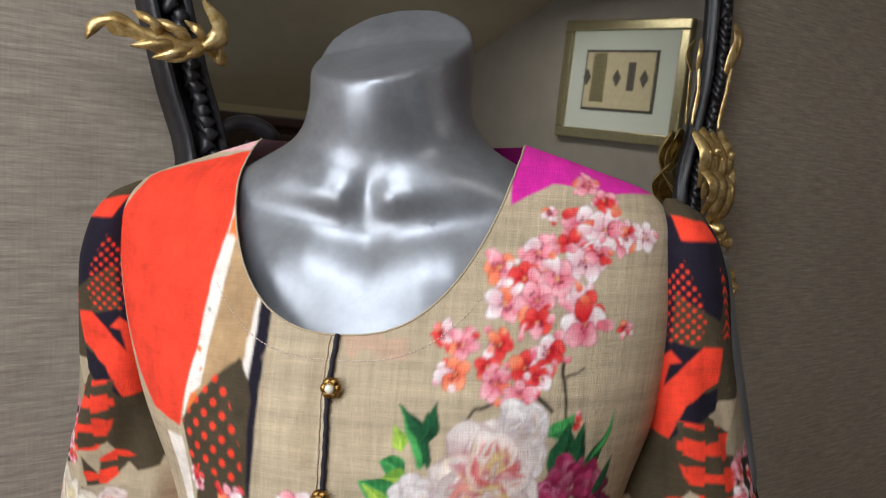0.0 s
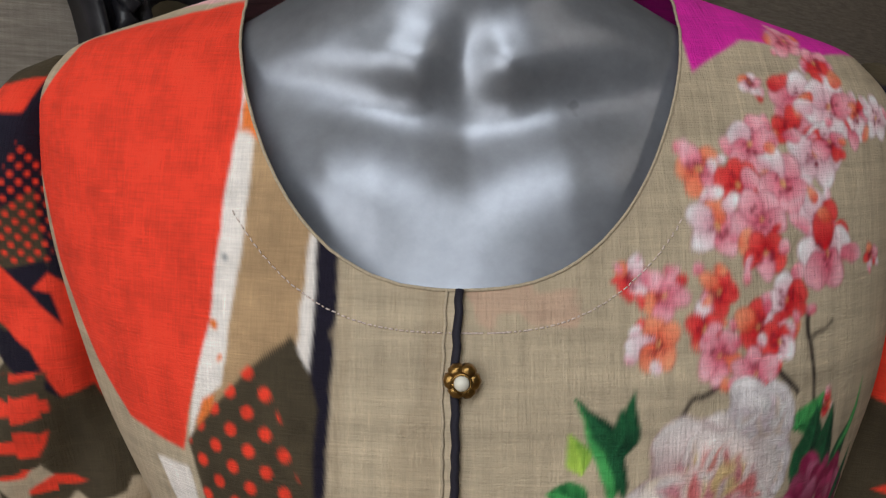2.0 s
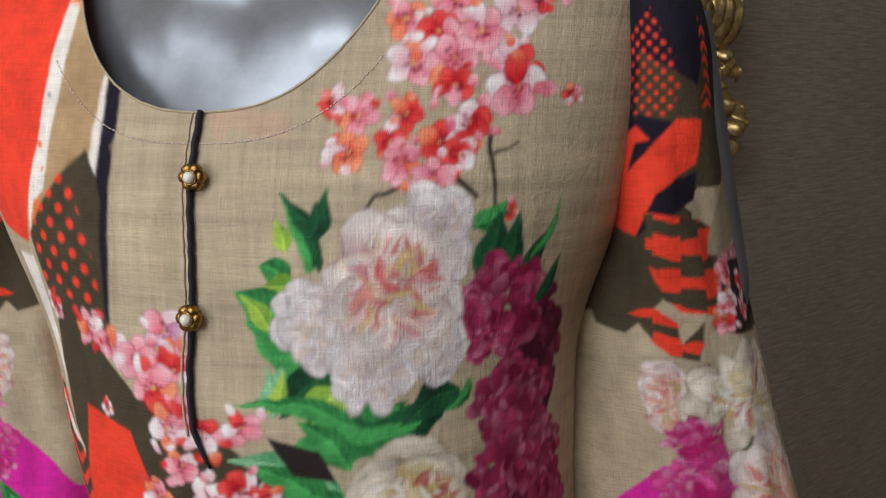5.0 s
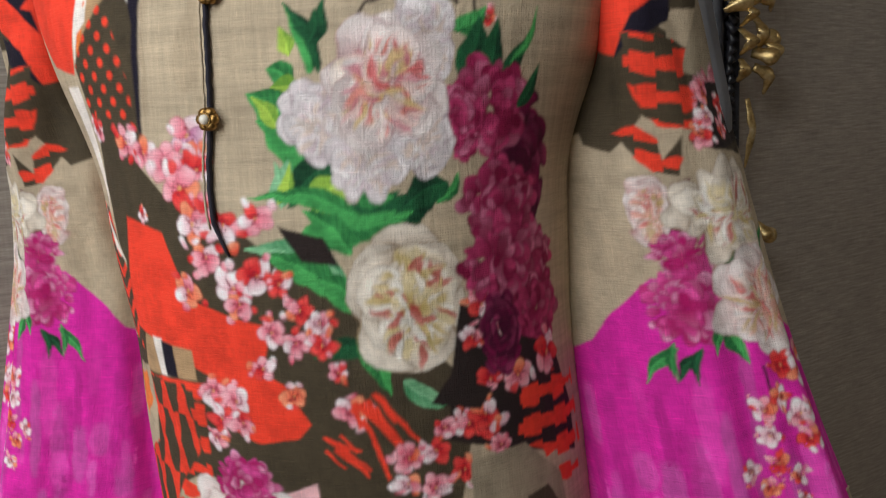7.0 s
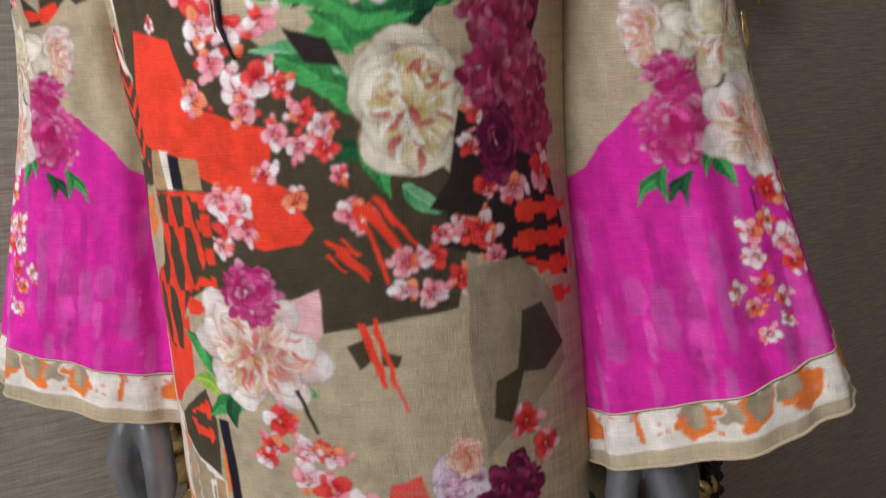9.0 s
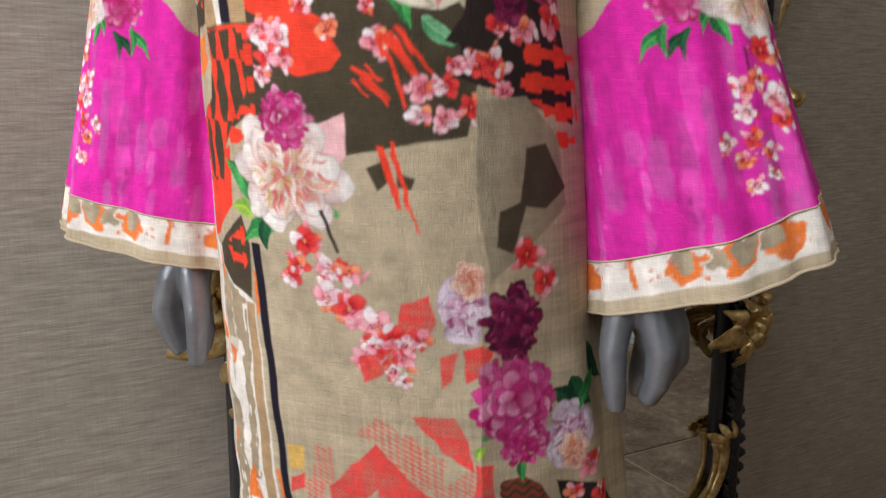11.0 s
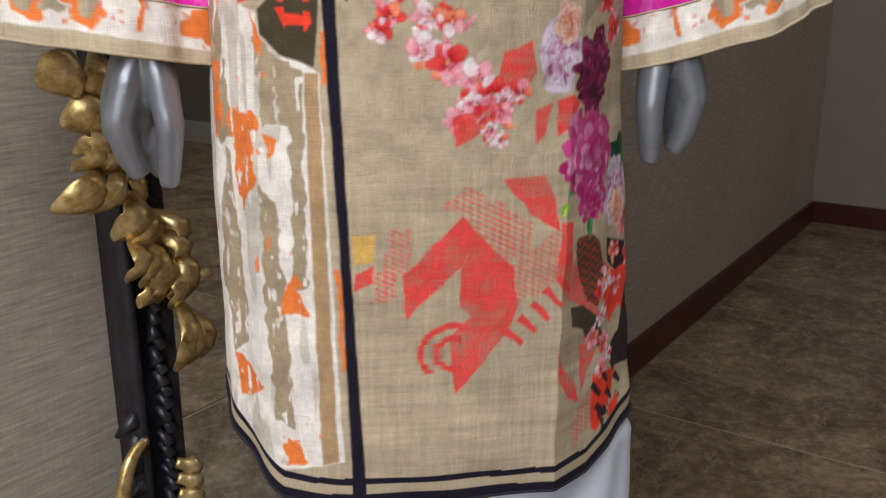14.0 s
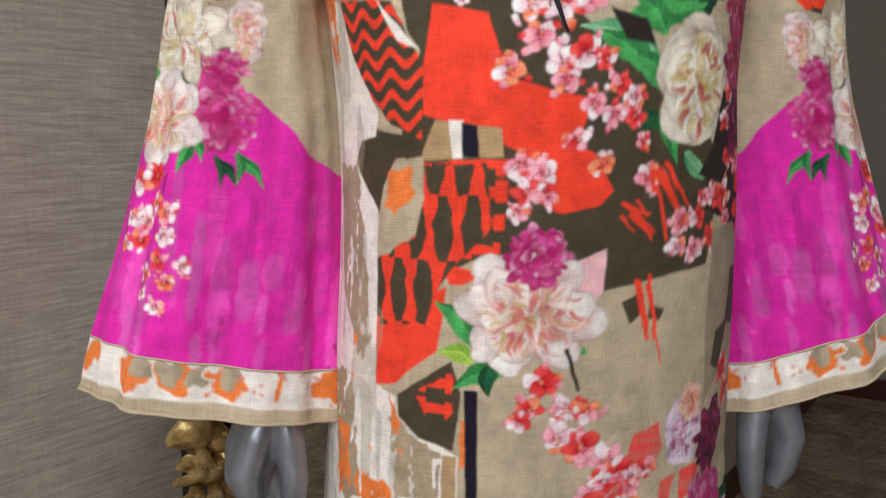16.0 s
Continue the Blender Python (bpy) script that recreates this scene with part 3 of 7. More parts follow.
def blade(path, width, lobes=3, cup=0.35, sweep_on=0.45, deep=0.3):
    """An acanthus blade along a path of (s, z, n): thin, cupped, with a sunk midrib and scalloped sides that point to its tip."""
    pts = [Vector(p) for p in path]
    m, rings, across = 22, [], (-1.0, -0.82, -0.55, -0.28, -0.08, 0.08, 0.28, 0.55, 0.82, 1.0)
    for i in range(m):
        f = i / (m - 1)
        x = f * (len(pts) - 1)
        k = min(int(x), len(pts) - 2)
        a, b, c, d = (pts[min(max(q, 0), len(pts) - 1)] for q in (k - 1, k, k + 1, k + 2))
        h = x - k
        p = 0.5 * (2 * b + (c - a) * h + (2 * a - 5 * b + 4 * c - d) * h * h + (3 * b - a - 3 * c + d) * h * h * h)
        t = ((c - a) * (1 - h) + (d - b) * h).normalized()
        side = t.cross(Vector((0, 0, 1)))
        side = side.normalized() if side.length > 1e-3 else Vector((1, 0, 0))
        up = side.cross(t).normalized()
        w = width * max(0.05, math.sin(math.pi * (0.10 + 0.88 * f)) ** 0.75) * (1 - deep * abs(math.cos(math.pi * lobes * f)) ** 3)
        top, low = [], []
        for q in across:
            lift = -cup * w * q * q + 0.07 * w * math.cos(q * 11) - 0.12 * w * math.exp(-(q / 0.12) ** 2)
            e = p + side * (w * q) + up * lift + t * (sweep_on * w * (q * q - 0.3))
            thick = 0.0022 * (1.15 - q * q)
            top.append(e + up * thick)
            low.append(e - up * thick)
        rings.append([wallp(e.x, e.y, max(e.z, 0.003)) for e in top + low[::-1]])
    return loft(bmesh.new(), rings)


def blade_part(path, width, **kw):
    return part("gilt_leaf", blade(path, width, **kw), GOLD, mirror)


def spray(a, b, width, rise=0.03, base=0.052, **kw):
    """A blade from one place on the wall to another, arching out."""
    (s0, z0), (s1, z1) = a, b
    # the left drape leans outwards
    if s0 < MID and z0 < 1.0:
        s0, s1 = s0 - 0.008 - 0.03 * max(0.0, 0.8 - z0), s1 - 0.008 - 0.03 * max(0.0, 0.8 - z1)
    blade_part([(s0, z0, base), (s0 * 0.67 + s1 * 0.33, z0 * 0.67 + z1 * 0.33, base + rise), (s0 * 0.3 + s1 * 0.7, z0 * 0.3 + z1 * 0.7, base + rise * 0.9), (s1, z1, base + rise * 0.15)], width, **kw)


def berries(places, radius, out):
    for s, z in places:
        part("gilt_berry", ball(bmesh.new(), wallp(s, z, out), radius, radius, radius, 8, 6), GOLD, mirror)


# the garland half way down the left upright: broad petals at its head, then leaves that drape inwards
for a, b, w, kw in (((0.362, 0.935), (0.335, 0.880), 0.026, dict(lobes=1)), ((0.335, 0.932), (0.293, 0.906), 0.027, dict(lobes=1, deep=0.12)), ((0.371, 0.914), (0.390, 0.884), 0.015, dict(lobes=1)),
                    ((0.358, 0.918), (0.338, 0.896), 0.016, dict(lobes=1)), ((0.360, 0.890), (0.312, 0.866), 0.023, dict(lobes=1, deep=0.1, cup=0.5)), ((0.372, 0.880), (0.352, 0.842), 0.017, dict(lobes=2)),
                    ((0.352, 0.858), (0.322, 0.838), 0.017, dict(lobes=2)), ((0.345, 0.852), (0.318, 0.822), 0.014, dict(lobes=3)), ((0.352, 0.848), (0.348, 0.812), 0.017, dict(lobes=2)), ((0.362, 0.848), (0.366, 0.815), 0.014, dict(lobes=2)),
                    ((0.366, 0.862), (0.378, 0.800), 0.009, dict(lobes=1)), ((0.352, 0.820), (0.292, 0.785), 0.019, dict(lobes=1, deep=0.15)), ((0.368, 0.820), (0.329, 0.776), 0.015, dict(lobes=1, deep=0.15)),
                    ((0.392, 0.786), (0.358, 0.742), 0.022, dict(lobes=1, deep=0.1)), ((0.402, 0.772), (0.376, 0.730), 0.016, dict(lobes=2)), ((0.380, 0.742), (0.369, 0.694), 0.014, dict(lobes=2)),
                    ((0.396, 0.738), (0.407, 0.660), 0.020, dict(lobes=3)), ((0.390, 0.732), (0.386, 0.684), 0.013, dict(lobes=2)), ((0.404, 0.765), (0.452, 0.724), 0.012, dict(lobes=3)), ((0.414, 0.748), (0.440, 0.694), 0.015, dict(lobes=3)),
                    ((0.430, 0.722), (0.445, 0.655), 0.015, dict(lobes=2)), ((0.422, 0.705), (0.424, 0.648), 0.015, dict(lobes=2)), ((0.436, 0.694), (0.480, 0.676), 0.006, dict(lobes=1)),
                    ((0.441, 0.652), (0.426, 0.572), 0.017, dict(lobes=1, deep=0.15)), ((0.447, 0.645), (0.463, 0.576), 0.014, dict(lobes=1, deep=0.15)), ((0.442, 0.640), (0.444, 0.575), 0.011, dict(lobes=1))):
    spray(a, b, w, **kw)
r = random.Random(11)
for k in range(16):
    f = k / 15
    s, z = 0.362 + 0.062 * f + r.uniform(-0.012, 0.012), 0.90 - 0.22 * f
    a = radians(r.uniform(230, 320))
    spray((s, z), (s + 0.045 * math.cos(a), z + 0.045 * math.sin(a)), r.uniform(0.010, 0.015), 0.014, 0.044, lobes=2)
berries([(0.360, 0.905), (0.368, 0.898), (0.358, 0.895)], 0.006, 0.074)

# the acanthus leaf that wraps the upper left of the frame, with its curled tip and the lobe that stands up behind
RIB = [(0.392, 1.662, 0.046), (0.378, 1.652, 0.070), (0.352, 1.647, 0.082), (0.325, 1.650, 0.080), (0.302, 1.658, 0.074), (0.284, 1.664, 0.068), (0.272, 1.659, 0.060), (0.266, 1.646, 0.052)]
blade_part(RIB, 0.0125, lobes=4, sweep_on=0.9, deep=0.45)
for a, b, w in (((0.335, 1.652), (0.304, 1.676), 0.0060), ((0.365, 1.652), (0.322, 1.670), 0.0070), ((0.350, 1.648), (0.302, 1.642), 0.0060), ((0.366, 1.646), (0.324, 1.633), 0.0068), ((0.378, 1.648), (0.340, 1.631), 0.0060)):
    spray(a, b, w, 0.018, 0.068, lobes=2)
blade_part([(0.372, 1.648, 0.068), (0.388, 1.658, 0.082), (0.393, 1.678, 0.076), (0.384, 1.702, 0.052)], 0.0115, lobes=2, deep=0.2)
blade_part([(0.386, 1.650, 0.060), (0.398, 1.640, 0.066), (0.396, 1.655, 0.070)], 0.0075, lobes=1)
spray((0.376, 1.655), (0.358, 1.674), 0.0055, 0.016, 0.066, lobes=1)

# the gilded capital on the right upright: upright leaves round the shaft, beads above, and long stems that rise from it
for s, z0, z1, w in ((1.240, 1.634, 1.540, 0.016), (1.262, 1.640, 1.520, 0.020), (1.288, 1.636, 1.510, 0.020), (1.312, 1.640, 1.530, 0.016), (1.324, 1.600, 1.500, 0.012)):
    spray((s, z0), (s + (1.280 - s) * 0.35, z1), w, 0.026, 0.050, lobes=1, deep=0.15, cup=0.6)
for s, z0, z1, w in ((1.248, 1.580, 1.495, 0.015), (1.274, 1.585, 1.480, 0.019), (1.304, 1.575, 1.478, 0.016)):
    spray((s, z0), (s + 0.4 * (1.262 - s), z1), w, 0.032, 0.056, lobes=2, deep=0.2)
berries([(1.262, 1.600), (1.302, 1.596)], 0.008, 0.080)
for path, w in (([(1.303, 1.640, 0.050), (1.315, 1.70, 0.056), (1.325, 1.745, 0.056)], 0.0050), ([(1.318, 1.735, 0.050), (1.330, 1.77, 0.062), (1.338, 1.80, 0.062), (1.342, 1.825, 0.048)], 0.0150),
                ([(1.253, 1.645, 0.034), (1.262, 1.70, 0.038), (1.262, 1.745, 0.036)], 0.0045), ([(1.262, 1.735, 0.034), (1.258, 1.765, 0.042), (1.268, 1.79, 0.034)], 0.0065)):
    blade_part(path, w, lobes=2, deep=0.2)

# rosette of leaves low on the right upright, leaf buds above it on the outer edge, beads on the inner edge
for a, b, w, kw in (((1.248, 0.712), (1.178, 0.662), 0.019, dict(lobes=1, deep=0.1)), ((1.238, 0.705), (1.208, 0.650), 0.015, dict(lobes=1, deep=0.1)), ((1.245, 0.690), (1.242, 0.618), 0.021, dict(lobes=4, deep=0.35)),
                    ((1.262, 0.700), (1.282, 0.640), 0.017, dict(lobes=2)), ((1.262, 0.712), (1.314, 0.690), 0.018, dict(lobes=1, deep=0.1)), ((1.262, 0.708), (1.300, 0.665), 0.014, dict(lobes=1)),
                    ((1.250, 0.704), (1.208, 0.722), 0.014, dict(lobes=1)), ((1.256, 0.706), (1.252, 0.742), 0.015, dict(lobes=1)), ((1.264, 0.708), (1.296, 0.734), 0.015, dict(lobes=2))):
    spray(a, b, w, 0.036, 0.05, **kw)
for k, (s, z) in enumerate(((1.286, 0.745), (1.282, 0.778), (1.290, 0.812), (1.306, 0.838), (1.314, 0.868), (1.306, 0.898), (1.300, 0.930), (1.306, 0.965), (1.312, 1.00))):
    for d in (-1, 1):
        spray((s, z), (s + d * 0.020, z - 0.022), 0.012, 0.022, 0.048, lobes=1)
    spray((s, z + 0.012), (s + 0.004, z - 0.020), 0.010, 0.030, 0.052, lobes=2)
berries([(1.212 - 0.0008 * k, 0.735 + 0.016 * k) for k in range(14)], 0.0055, 0.040)

# gilded sprays lower on the right upright
r = random.Random(21)
for k in range(13):
    f = r.random()
    s, z = 1.265 + 0.05 * f + r.uniform(-0.02, 0.02), 1.49 - 0.13 * r.random()
    a = radians(r.uniform(200, 340))
    ln = r.uniform(0.035, 0.06)
    leaf_part([(s, z, 0.05), (s + ln * 0.5 * math.cos(a), z + ln * 0.5 * math.sin(a), r.uniform(0.066, 0.085)), (s + ln * math.cos(a), z + ln * math.sin(a), 0.05)], r.uniform(0.010, 0.016), lobes=3, seed=k + 300)
for path, w in (([(1.318, 1.40, 0.05), (1.345, 1.392, 0.07), (1.352, 1.36, 0.05)], 0.015), ([(1.312, 1.35, 0.05), (1.338, 1.335, 0.066), (1.336, 1.305, 0.05)], 0.013), ([(1.305, 1.30, 0.045), (1.309, 1.25, 0.055), (1.300, 1.19, 0.045)], 0.010)):
    leaf_part(path, w, lobes=3, seed=int(w * 2000))
r = random.Random(5)
for k in range(6):
    f = k / 5
    s, z = 1.325 - 0.012 * f, 1.10 - 0.08 * f
    a = radians(r.uniform(190, 350))
    ln = r.uniform(0.03, 0.045)
    leaf_part([(s, z, 0.05), (s + ln * 0.5 * math.cos(a), z + ln * 0.5 * math.sin(a), 0.075), (s + ln * math.cos(a), z + ln * math.sin(a), 0.048)], r.uniform(0.009, 0.015), lobes=3, seed=k + 400)


def scroll(path, radii, tip_ball=0.0):
    bm = bmesh.new()
    tube(bm, [wallp(s, z, n) for s, z, n in path], radii, 9, 0.8)
    if tip_ball:
        ball(bm, wallp(*[path[-1][0], path[-1][1], path[-1][2]]), tip_ball, tip_ball, tip_ball)
    return part("gilt_scroll", bm, GOLD, mirror, "smooth gilded scroll")


# C-scroll in the lower right corner, S-scroll outside the lower left corner
CURL = [(1.240, 0.490), (1.246, 0.455), (1.243, 0.420), (1.228, 0.384), (1.200, 0.355), (1.165, 0.338), (1.125, 0.330), (1.082, 0.330)]
fine = np.linspace(0, len(CURL) - 1, 34)
cs, cz2 = (np.interp(fine, range(len(CURL)), [q[i] for q in CURL]) for i in (0, 1))
for d, r0, r1, n in ((0.0, 0.0160, 0.0075, 0.044), (0.0150, 0.0085, 0.0045, 0.041)):
    path, radii = [], []
    for i, f in enumerate(np.linspace(0, 1, 34)):
        j, k = max(i - 1, 0), min(i + 1, 33)
        t = Vector((cs[k] - cs[j], cz2[k] - cz2[j])).normalized()
        o = d * (1 - 0.55 * f)
        path.append((cs[i] + t.y * o, cz2[i] - t.x * o, n))
        radii.append(r0 + (r1 - r0) * f)
    scroll(path, radii)
berries([(1.078, 0.332), (1.092, 0.327)], 0.0085, 0.048)
for a, b, w in (((1.243, 0.478), (1.196, 0.498), 0.011), ((1.243, 0.480), (1.226, 0.512), 0.010), ((1.244, 0.480), (1.258, 0.512), 0.010), ((1.235, 0.474), (1.208, 0.478), 0.008)):
    spray(a, b, w, 0.018, 0.046, lobes=2)
S_UP = [(0.362 - 0.034 * math.sin(a), 0.500 - 0.062 * (1 - math.cos(a)) - 0.012 * a, 0.05) for a in np.linspace(-0.2, 2.7, 18)]
scroll(S_UP, [0.0055 + 0.004 * math.sin(math.pi * k / 17) for k in range(18)])
S_LOW = [(0.350 + 0.030 * math.sin(a), 0.385 - 0.026 * a, 0.05) for a in np.linspace(0.0, 2.6, 14)] + [(0.352, 0.303, 0.05), (0.342, 0.308, 0.05)]
scroll(S_LOW, [0.006 + 0.007 * math.sin(math.pi * k / 15) for k in range(16)], 0.011)
for k, (a0, ln) in enumerate(((150, 0.05), (185, 0.055), (215, 0.05), (240, 0.045))):
    a = radians(a0)
    leaf_part([(0.362, 0.402, 0.05), (0.362 + 0.5 * ln * math.cos(a), 0.402 + 0.5 * ln * math.sin(a), 0.07), (0.362 + ln * math.cos(a), 0.402 + ln * math.sin(a), 0.05)], 0.014, lobes=4, seed=700 + k)
for k in range(3):
    leaf_part([(0.405, 0.455 - 0.02 * k, 0.05), (0.425, 0.445 - 0.02 * k, 0.065), (0.432, 0.420 - 0.02 * k, 0.05)], 0.012, lobes=3, seed=720 + k)

# ---- the printed cloth: a painter that lays motifs on a flat pattern of the fabric ----
INKS = dict(BEIGE=rgb(188, 170, 144), BEIGE2=rgb(170, 150, 124), GREIGE=rgb(158, 144, 122), TAN=rgb(184, 150, 112), WHITE=rgb(240, 230, 222), ORANGE=rgb(240, 128, 62),
            RED=rgb(244, 68, 46), CORAL=rgb(232, 76, 72), BROWN=rgb(74, 64, 48), DARK=rgb(44, 34, 32), NAVY=rgb(27, 22, 38), MAGENTA=rgb(222, 40, 164), GREY=rgb(150, 150, 150),
            PINK=rgb(226, 120, 140), PINK2=rgb(240, 186, 190), ROSE=rgb(206, 150, 132), DARKRED=rgb(98, 12, 50), YELLOW=rgb(220, 176, 96), RUST=rgb(150, 66, 50))
BLOOM = dict(P=((250, 190, 200), (232, 96, 122)), R=((244, 86, 80), (216, 20, 36)), W=((252, 248, 248), (236, 168, 184)), C=((250, 164, 124), (238, 84, 60)), V=((240, 214, 226), (206, 130, 170)))
PEONY = dict(S=((246, 238, 238), (204, 178, 186), ((240, 228, 228), (222, 196, 204), (246, 240, 238), (232, 206, 190))),
             W=((246, 234, 230), (208, 168, 168), ((218, 70, 72), (236, 128, 112), (250, 232, 226), (244, 206, 198), (206, 104, 122), (226, 190, 120))),
             Y=((244, 232, 216), (176, 146, 116), ((214, 186, 112), (232, 212, 160), (200, 76, 68), (250, 242, 230), (252, 246, 238))),
             P=((250, 240, 236), (216, 160, 156), ((226, 96, 92), (240, 170, 150), (250, 226, 216), (214, 176, 110))),
             V=((240, 224, 238), (196, 150, 186), ((170, 60, 120), (224, 160, 196), (246, 236, 244))),
             O=((250, 222, 206), (226, 130, 100), ((230, 110, 70), (246, 190, 170))))
MASS = dict(X=((222, 76, 132), (132, 14, 62), (236, 140, 176)), M=((236, 92, 170), (176, 18, 98), (246, 176, 212)), D=((150, 24, 84), (72, 8, 44), (190, 70, 120)), P=((240, 170, 186), (206, 84, 110), (250, 226, 230)))
LEAF = dict(G=((78, 172, 92), (34, 104, 56)), D=((34, 96, 58), (16, 56, 36)), L=((176, 206, 84), (110, 160, 60)), M=((140, 196, 150), (74, 150, 100)))
RES = 1000.0


def field(shape, cell, r):
    """Smooth noise from 0 to 1 with cells of that many steps."""
    h, w = shape
    gy, gx = int(h / cell[0]) + 3, int(w / cell[1]) + 3
    g = r.random((gy, gx))
    y, x = np.arange(h) / cell[0], np.arange(w) / cell[1]
    iy, ix = y.astype(int), x.astype(int)
    fy, fx = y - iy, x - ix
    fy, fx = fy * fy * (3 - 2 * fy), fx * fx * (3 - 2 * fx)
    a = g[iy][:, ix] * (1 - fx) + g[iy][:, ix + 1] * fx
    b = g[iy + 1][:, ix] * (1 - fx) + g[iy + 1][:, ix + 1] * fx
    return a * (1 - fy[:, None]) + b * fy[:, None]


class Cloth:
    """A flat piece of pattern, u across and v up, in metres."""

    def __init__(self, u0, u1, v0, v1, seed):
        self.u0, self.v0 = u0, v0
        self.r = np.random.default_rng(seed)
        self.h, self.w = int((v1 - v0) * RES), int((u1 - u0) * RES)
        sh = (self.h, self.w)
        self.U, self.V = np.meshgrid(u0 + (np.arange(self.w) + 0.5) / RES, v0 + (np.arange(self.h) + 0.5) / RES)
        self.wu = (field(sh, (9, 9), self.r) - 0.5) * 0.0030 + (field(sh, (4, 4), self.r) - 0.5) * 0.0008
        self.wv = (field(sh, (9, 9), self.r) - 0.5) * 0.0030 + (field(sh, (4, 4), self.r) - 0.5) * 0.0008
        weft = field(sh, (2, 26), self.r) * 0.6 + field(sh, (7, 90), self.r) * 0.7 + field(sh, (40, 60), self.r) * 0.5
        self.streak = weft - weft.mean()
        warp = field(sh, (40, 2), self.r) - 0.5
        self.mott = (field(sh, (14, 10), self.r) - 0.5) + 0.6 * (field(sh, (4, 4), self.r) - 0.5)
        base = np.array(INKS["BEIGE"])
        self.C = base * (1 + 0.34 * self.streak + 0.22 * warp)[..., None]

    def win(self, u0, u1, v0, v1):
        i0, i1 = max(0, int((v0 - self.v0) * RES) - 3), min(self.h, int((v1 - self.v0) * RES) + 4)
        j0, j1 = max(0, int((u0 - self.u0) * RES) - 3), min(self.w, int((u1 - self.u0) * RES) + 4)
        return (slice(i0, max(i0, i1)), slice(j0, max(j0, j1)))

    def lay(self, k, mask, colour, mottle=0.16):
        c = np.asarray(colour) * (1 + mottle * self.mott[k] * 1.6 + 0.12 * self.streak[k])[..., None]
        self.C[k] = self.C[k] * (1 - mask[..., None]) + c * mask[..., None]

    def mask(self, pts, wob=1.0):
        p = np.array(pts)
        k = self.win(p[:, 0].min() - 0.002, p[:, 0].max() + 0.002, p[:, 1].min() - 0.002, p[:, 1].max() + 0.002)
        u, v = self.U[k] + wob * self.wu[k], self.V[k] + wob * self.wv[k]
        inside, dist = np.zeros(u.shape, bool), np.full(u.shape, 9.0)
        for a, b in zip(p, np.roll(p, -1, 0)):
            cross = ((a[1] > v) != (b[1] > v)) & (u < (b[0] - a[0]) * (v - a[1]) / (b[1] - a[1] + 1e-12) + a[0])
            inside ^= cross
            d = b - a
            t = np.clip(((u - a[0]) * d[0] + (v - a[1]) * d[1]) / (d @ d + 1e-12), 0, 1)
            dist = np.minimum(dist, np.hypot(u - a[0] - t * d[0], v - a[1] - t * d[1]))
        return k, np.clip(0.5 + np.where(inside, dist, -dist) * RES / 1.4, 0, 1)

    def poly(self, ink, *pts):
        k, m = self.mask(pts, {"NAVY": 0.2, "ORANGE": 1.6, "CORAL": 0.7}.get(ink, 0.35))
        if ink == "CORAL":
            m = m * np.clip(0.88 + 0.35 * self.mott[k] + 0.5 * self.streak[k] + 0.16 * np.sin(self.U[k] * 1600) * np.sin(self.V[k] * 1600), 0.35, 1)
        self.lay(k, m, INKS[ink])

    def blush(self, ink, *pts):
        k, m = self.mask(pts, 3)
        self.lay(k, m * 0.35, INKS[ink])

    def oval(self, u, v, a, b, ang, cin, cout, alpha=1.0, wob=1.0, rim=0.0, grain=0.5):
        """A petal or dot: colour runs from its heel (cin) to its lip (cout)."""
        e = max(a, b)
        k = self.win(u - e, u + e, v - e, v + e)
        if self.U[k].size == 0:
            return
        du, dv = self.U[k] + wob * self.wu[k] - u, self.V[k] + wob * self.wv[k] - v
        x, y = (du * math.cos(ang) + dv * math.sin(ang)) / a, (-du * math.sin(ang) + dv * math.cos(ang)) / b
        q = np.sqrt(x * x + y * y)
        m = np.clip(0.5 + (1 - q) * min(a, b) * RES / 1.3, 0, 1) * alpha
        f = np.clip(0.5 + 0.5 * x + grain * self.mott[k], 0, 1)[..., None]
        c = np.asarray(cin) * (1 - f) + np.asarray(cout) * f
        if rim:
            c = c * (1 - rim * np.clip((q - 0.72) * 3.2, 0, 1))[..., None]
        self.lay(k, m, c, 0.10)

    def ell(self, ink, p, r):
        self.oval(*p, r, r, 0, INKS[ink], INKS[ink])

    def line(self, ink, a, b, w, alpha=1.0):
        a, b = np.array(a), np.array(b)
        d = (b - a) / (np.hypot(*(b - a)) + 1e-9)
        n = np.array((-d[1], d[0])) * w / 2
        k, m = self.mask([a + n, b + n * 0.7, b - n * 0.7, a - n], 0.7)
        self.lay(k, m * alpha, INKS[ink] if isinstance(ink, str) else ink)

    def branch(self, ink, *pts, w):
        for a, b in zip(pts, pts[1:]):
            self.line(ink, a, b, w)

    vbar = branch

    def dotfield(self, ink, *pts, r, p):
        q = np.array(pts)
        k, m = self.mask(pts)
        u, v = self.U[k], self.V[k]
        row = np.round((v - q[0, 1]) / (p * 0.5))
        off = np.where(row % 2 == 0, 0.0, p * 0.5)
        cu = np.round((u - q[0, 0] - off) / p) * p + off + q[0, 0]
        d = np.hypot(u - cu, v - q[0, 1] - row * p * 0.5)
        self.lay(k, m * np.clip(0.5 + (r - d) * RES, 0, 1), INKS[ink])

    def barfield(self, ink, *pts):
        k, m = self.mask(pts)
        u, v = self.U[k], self.V[k]
        n = field(u.shape, (7, 11), self.r)
        s = np.sin(v * 2 * math.pi / 0.0205 + 0.5 * np.sin(u * 70)) * 0.8 + (n - 0.5) * 0.9 + 0.42 * np.sign(np.sin(u * 2 * math.pi / 0.031 + 1.0))
        self.lay(k, m * np.clip(0.5 + s * 5, 0, 1), INKS[ink])

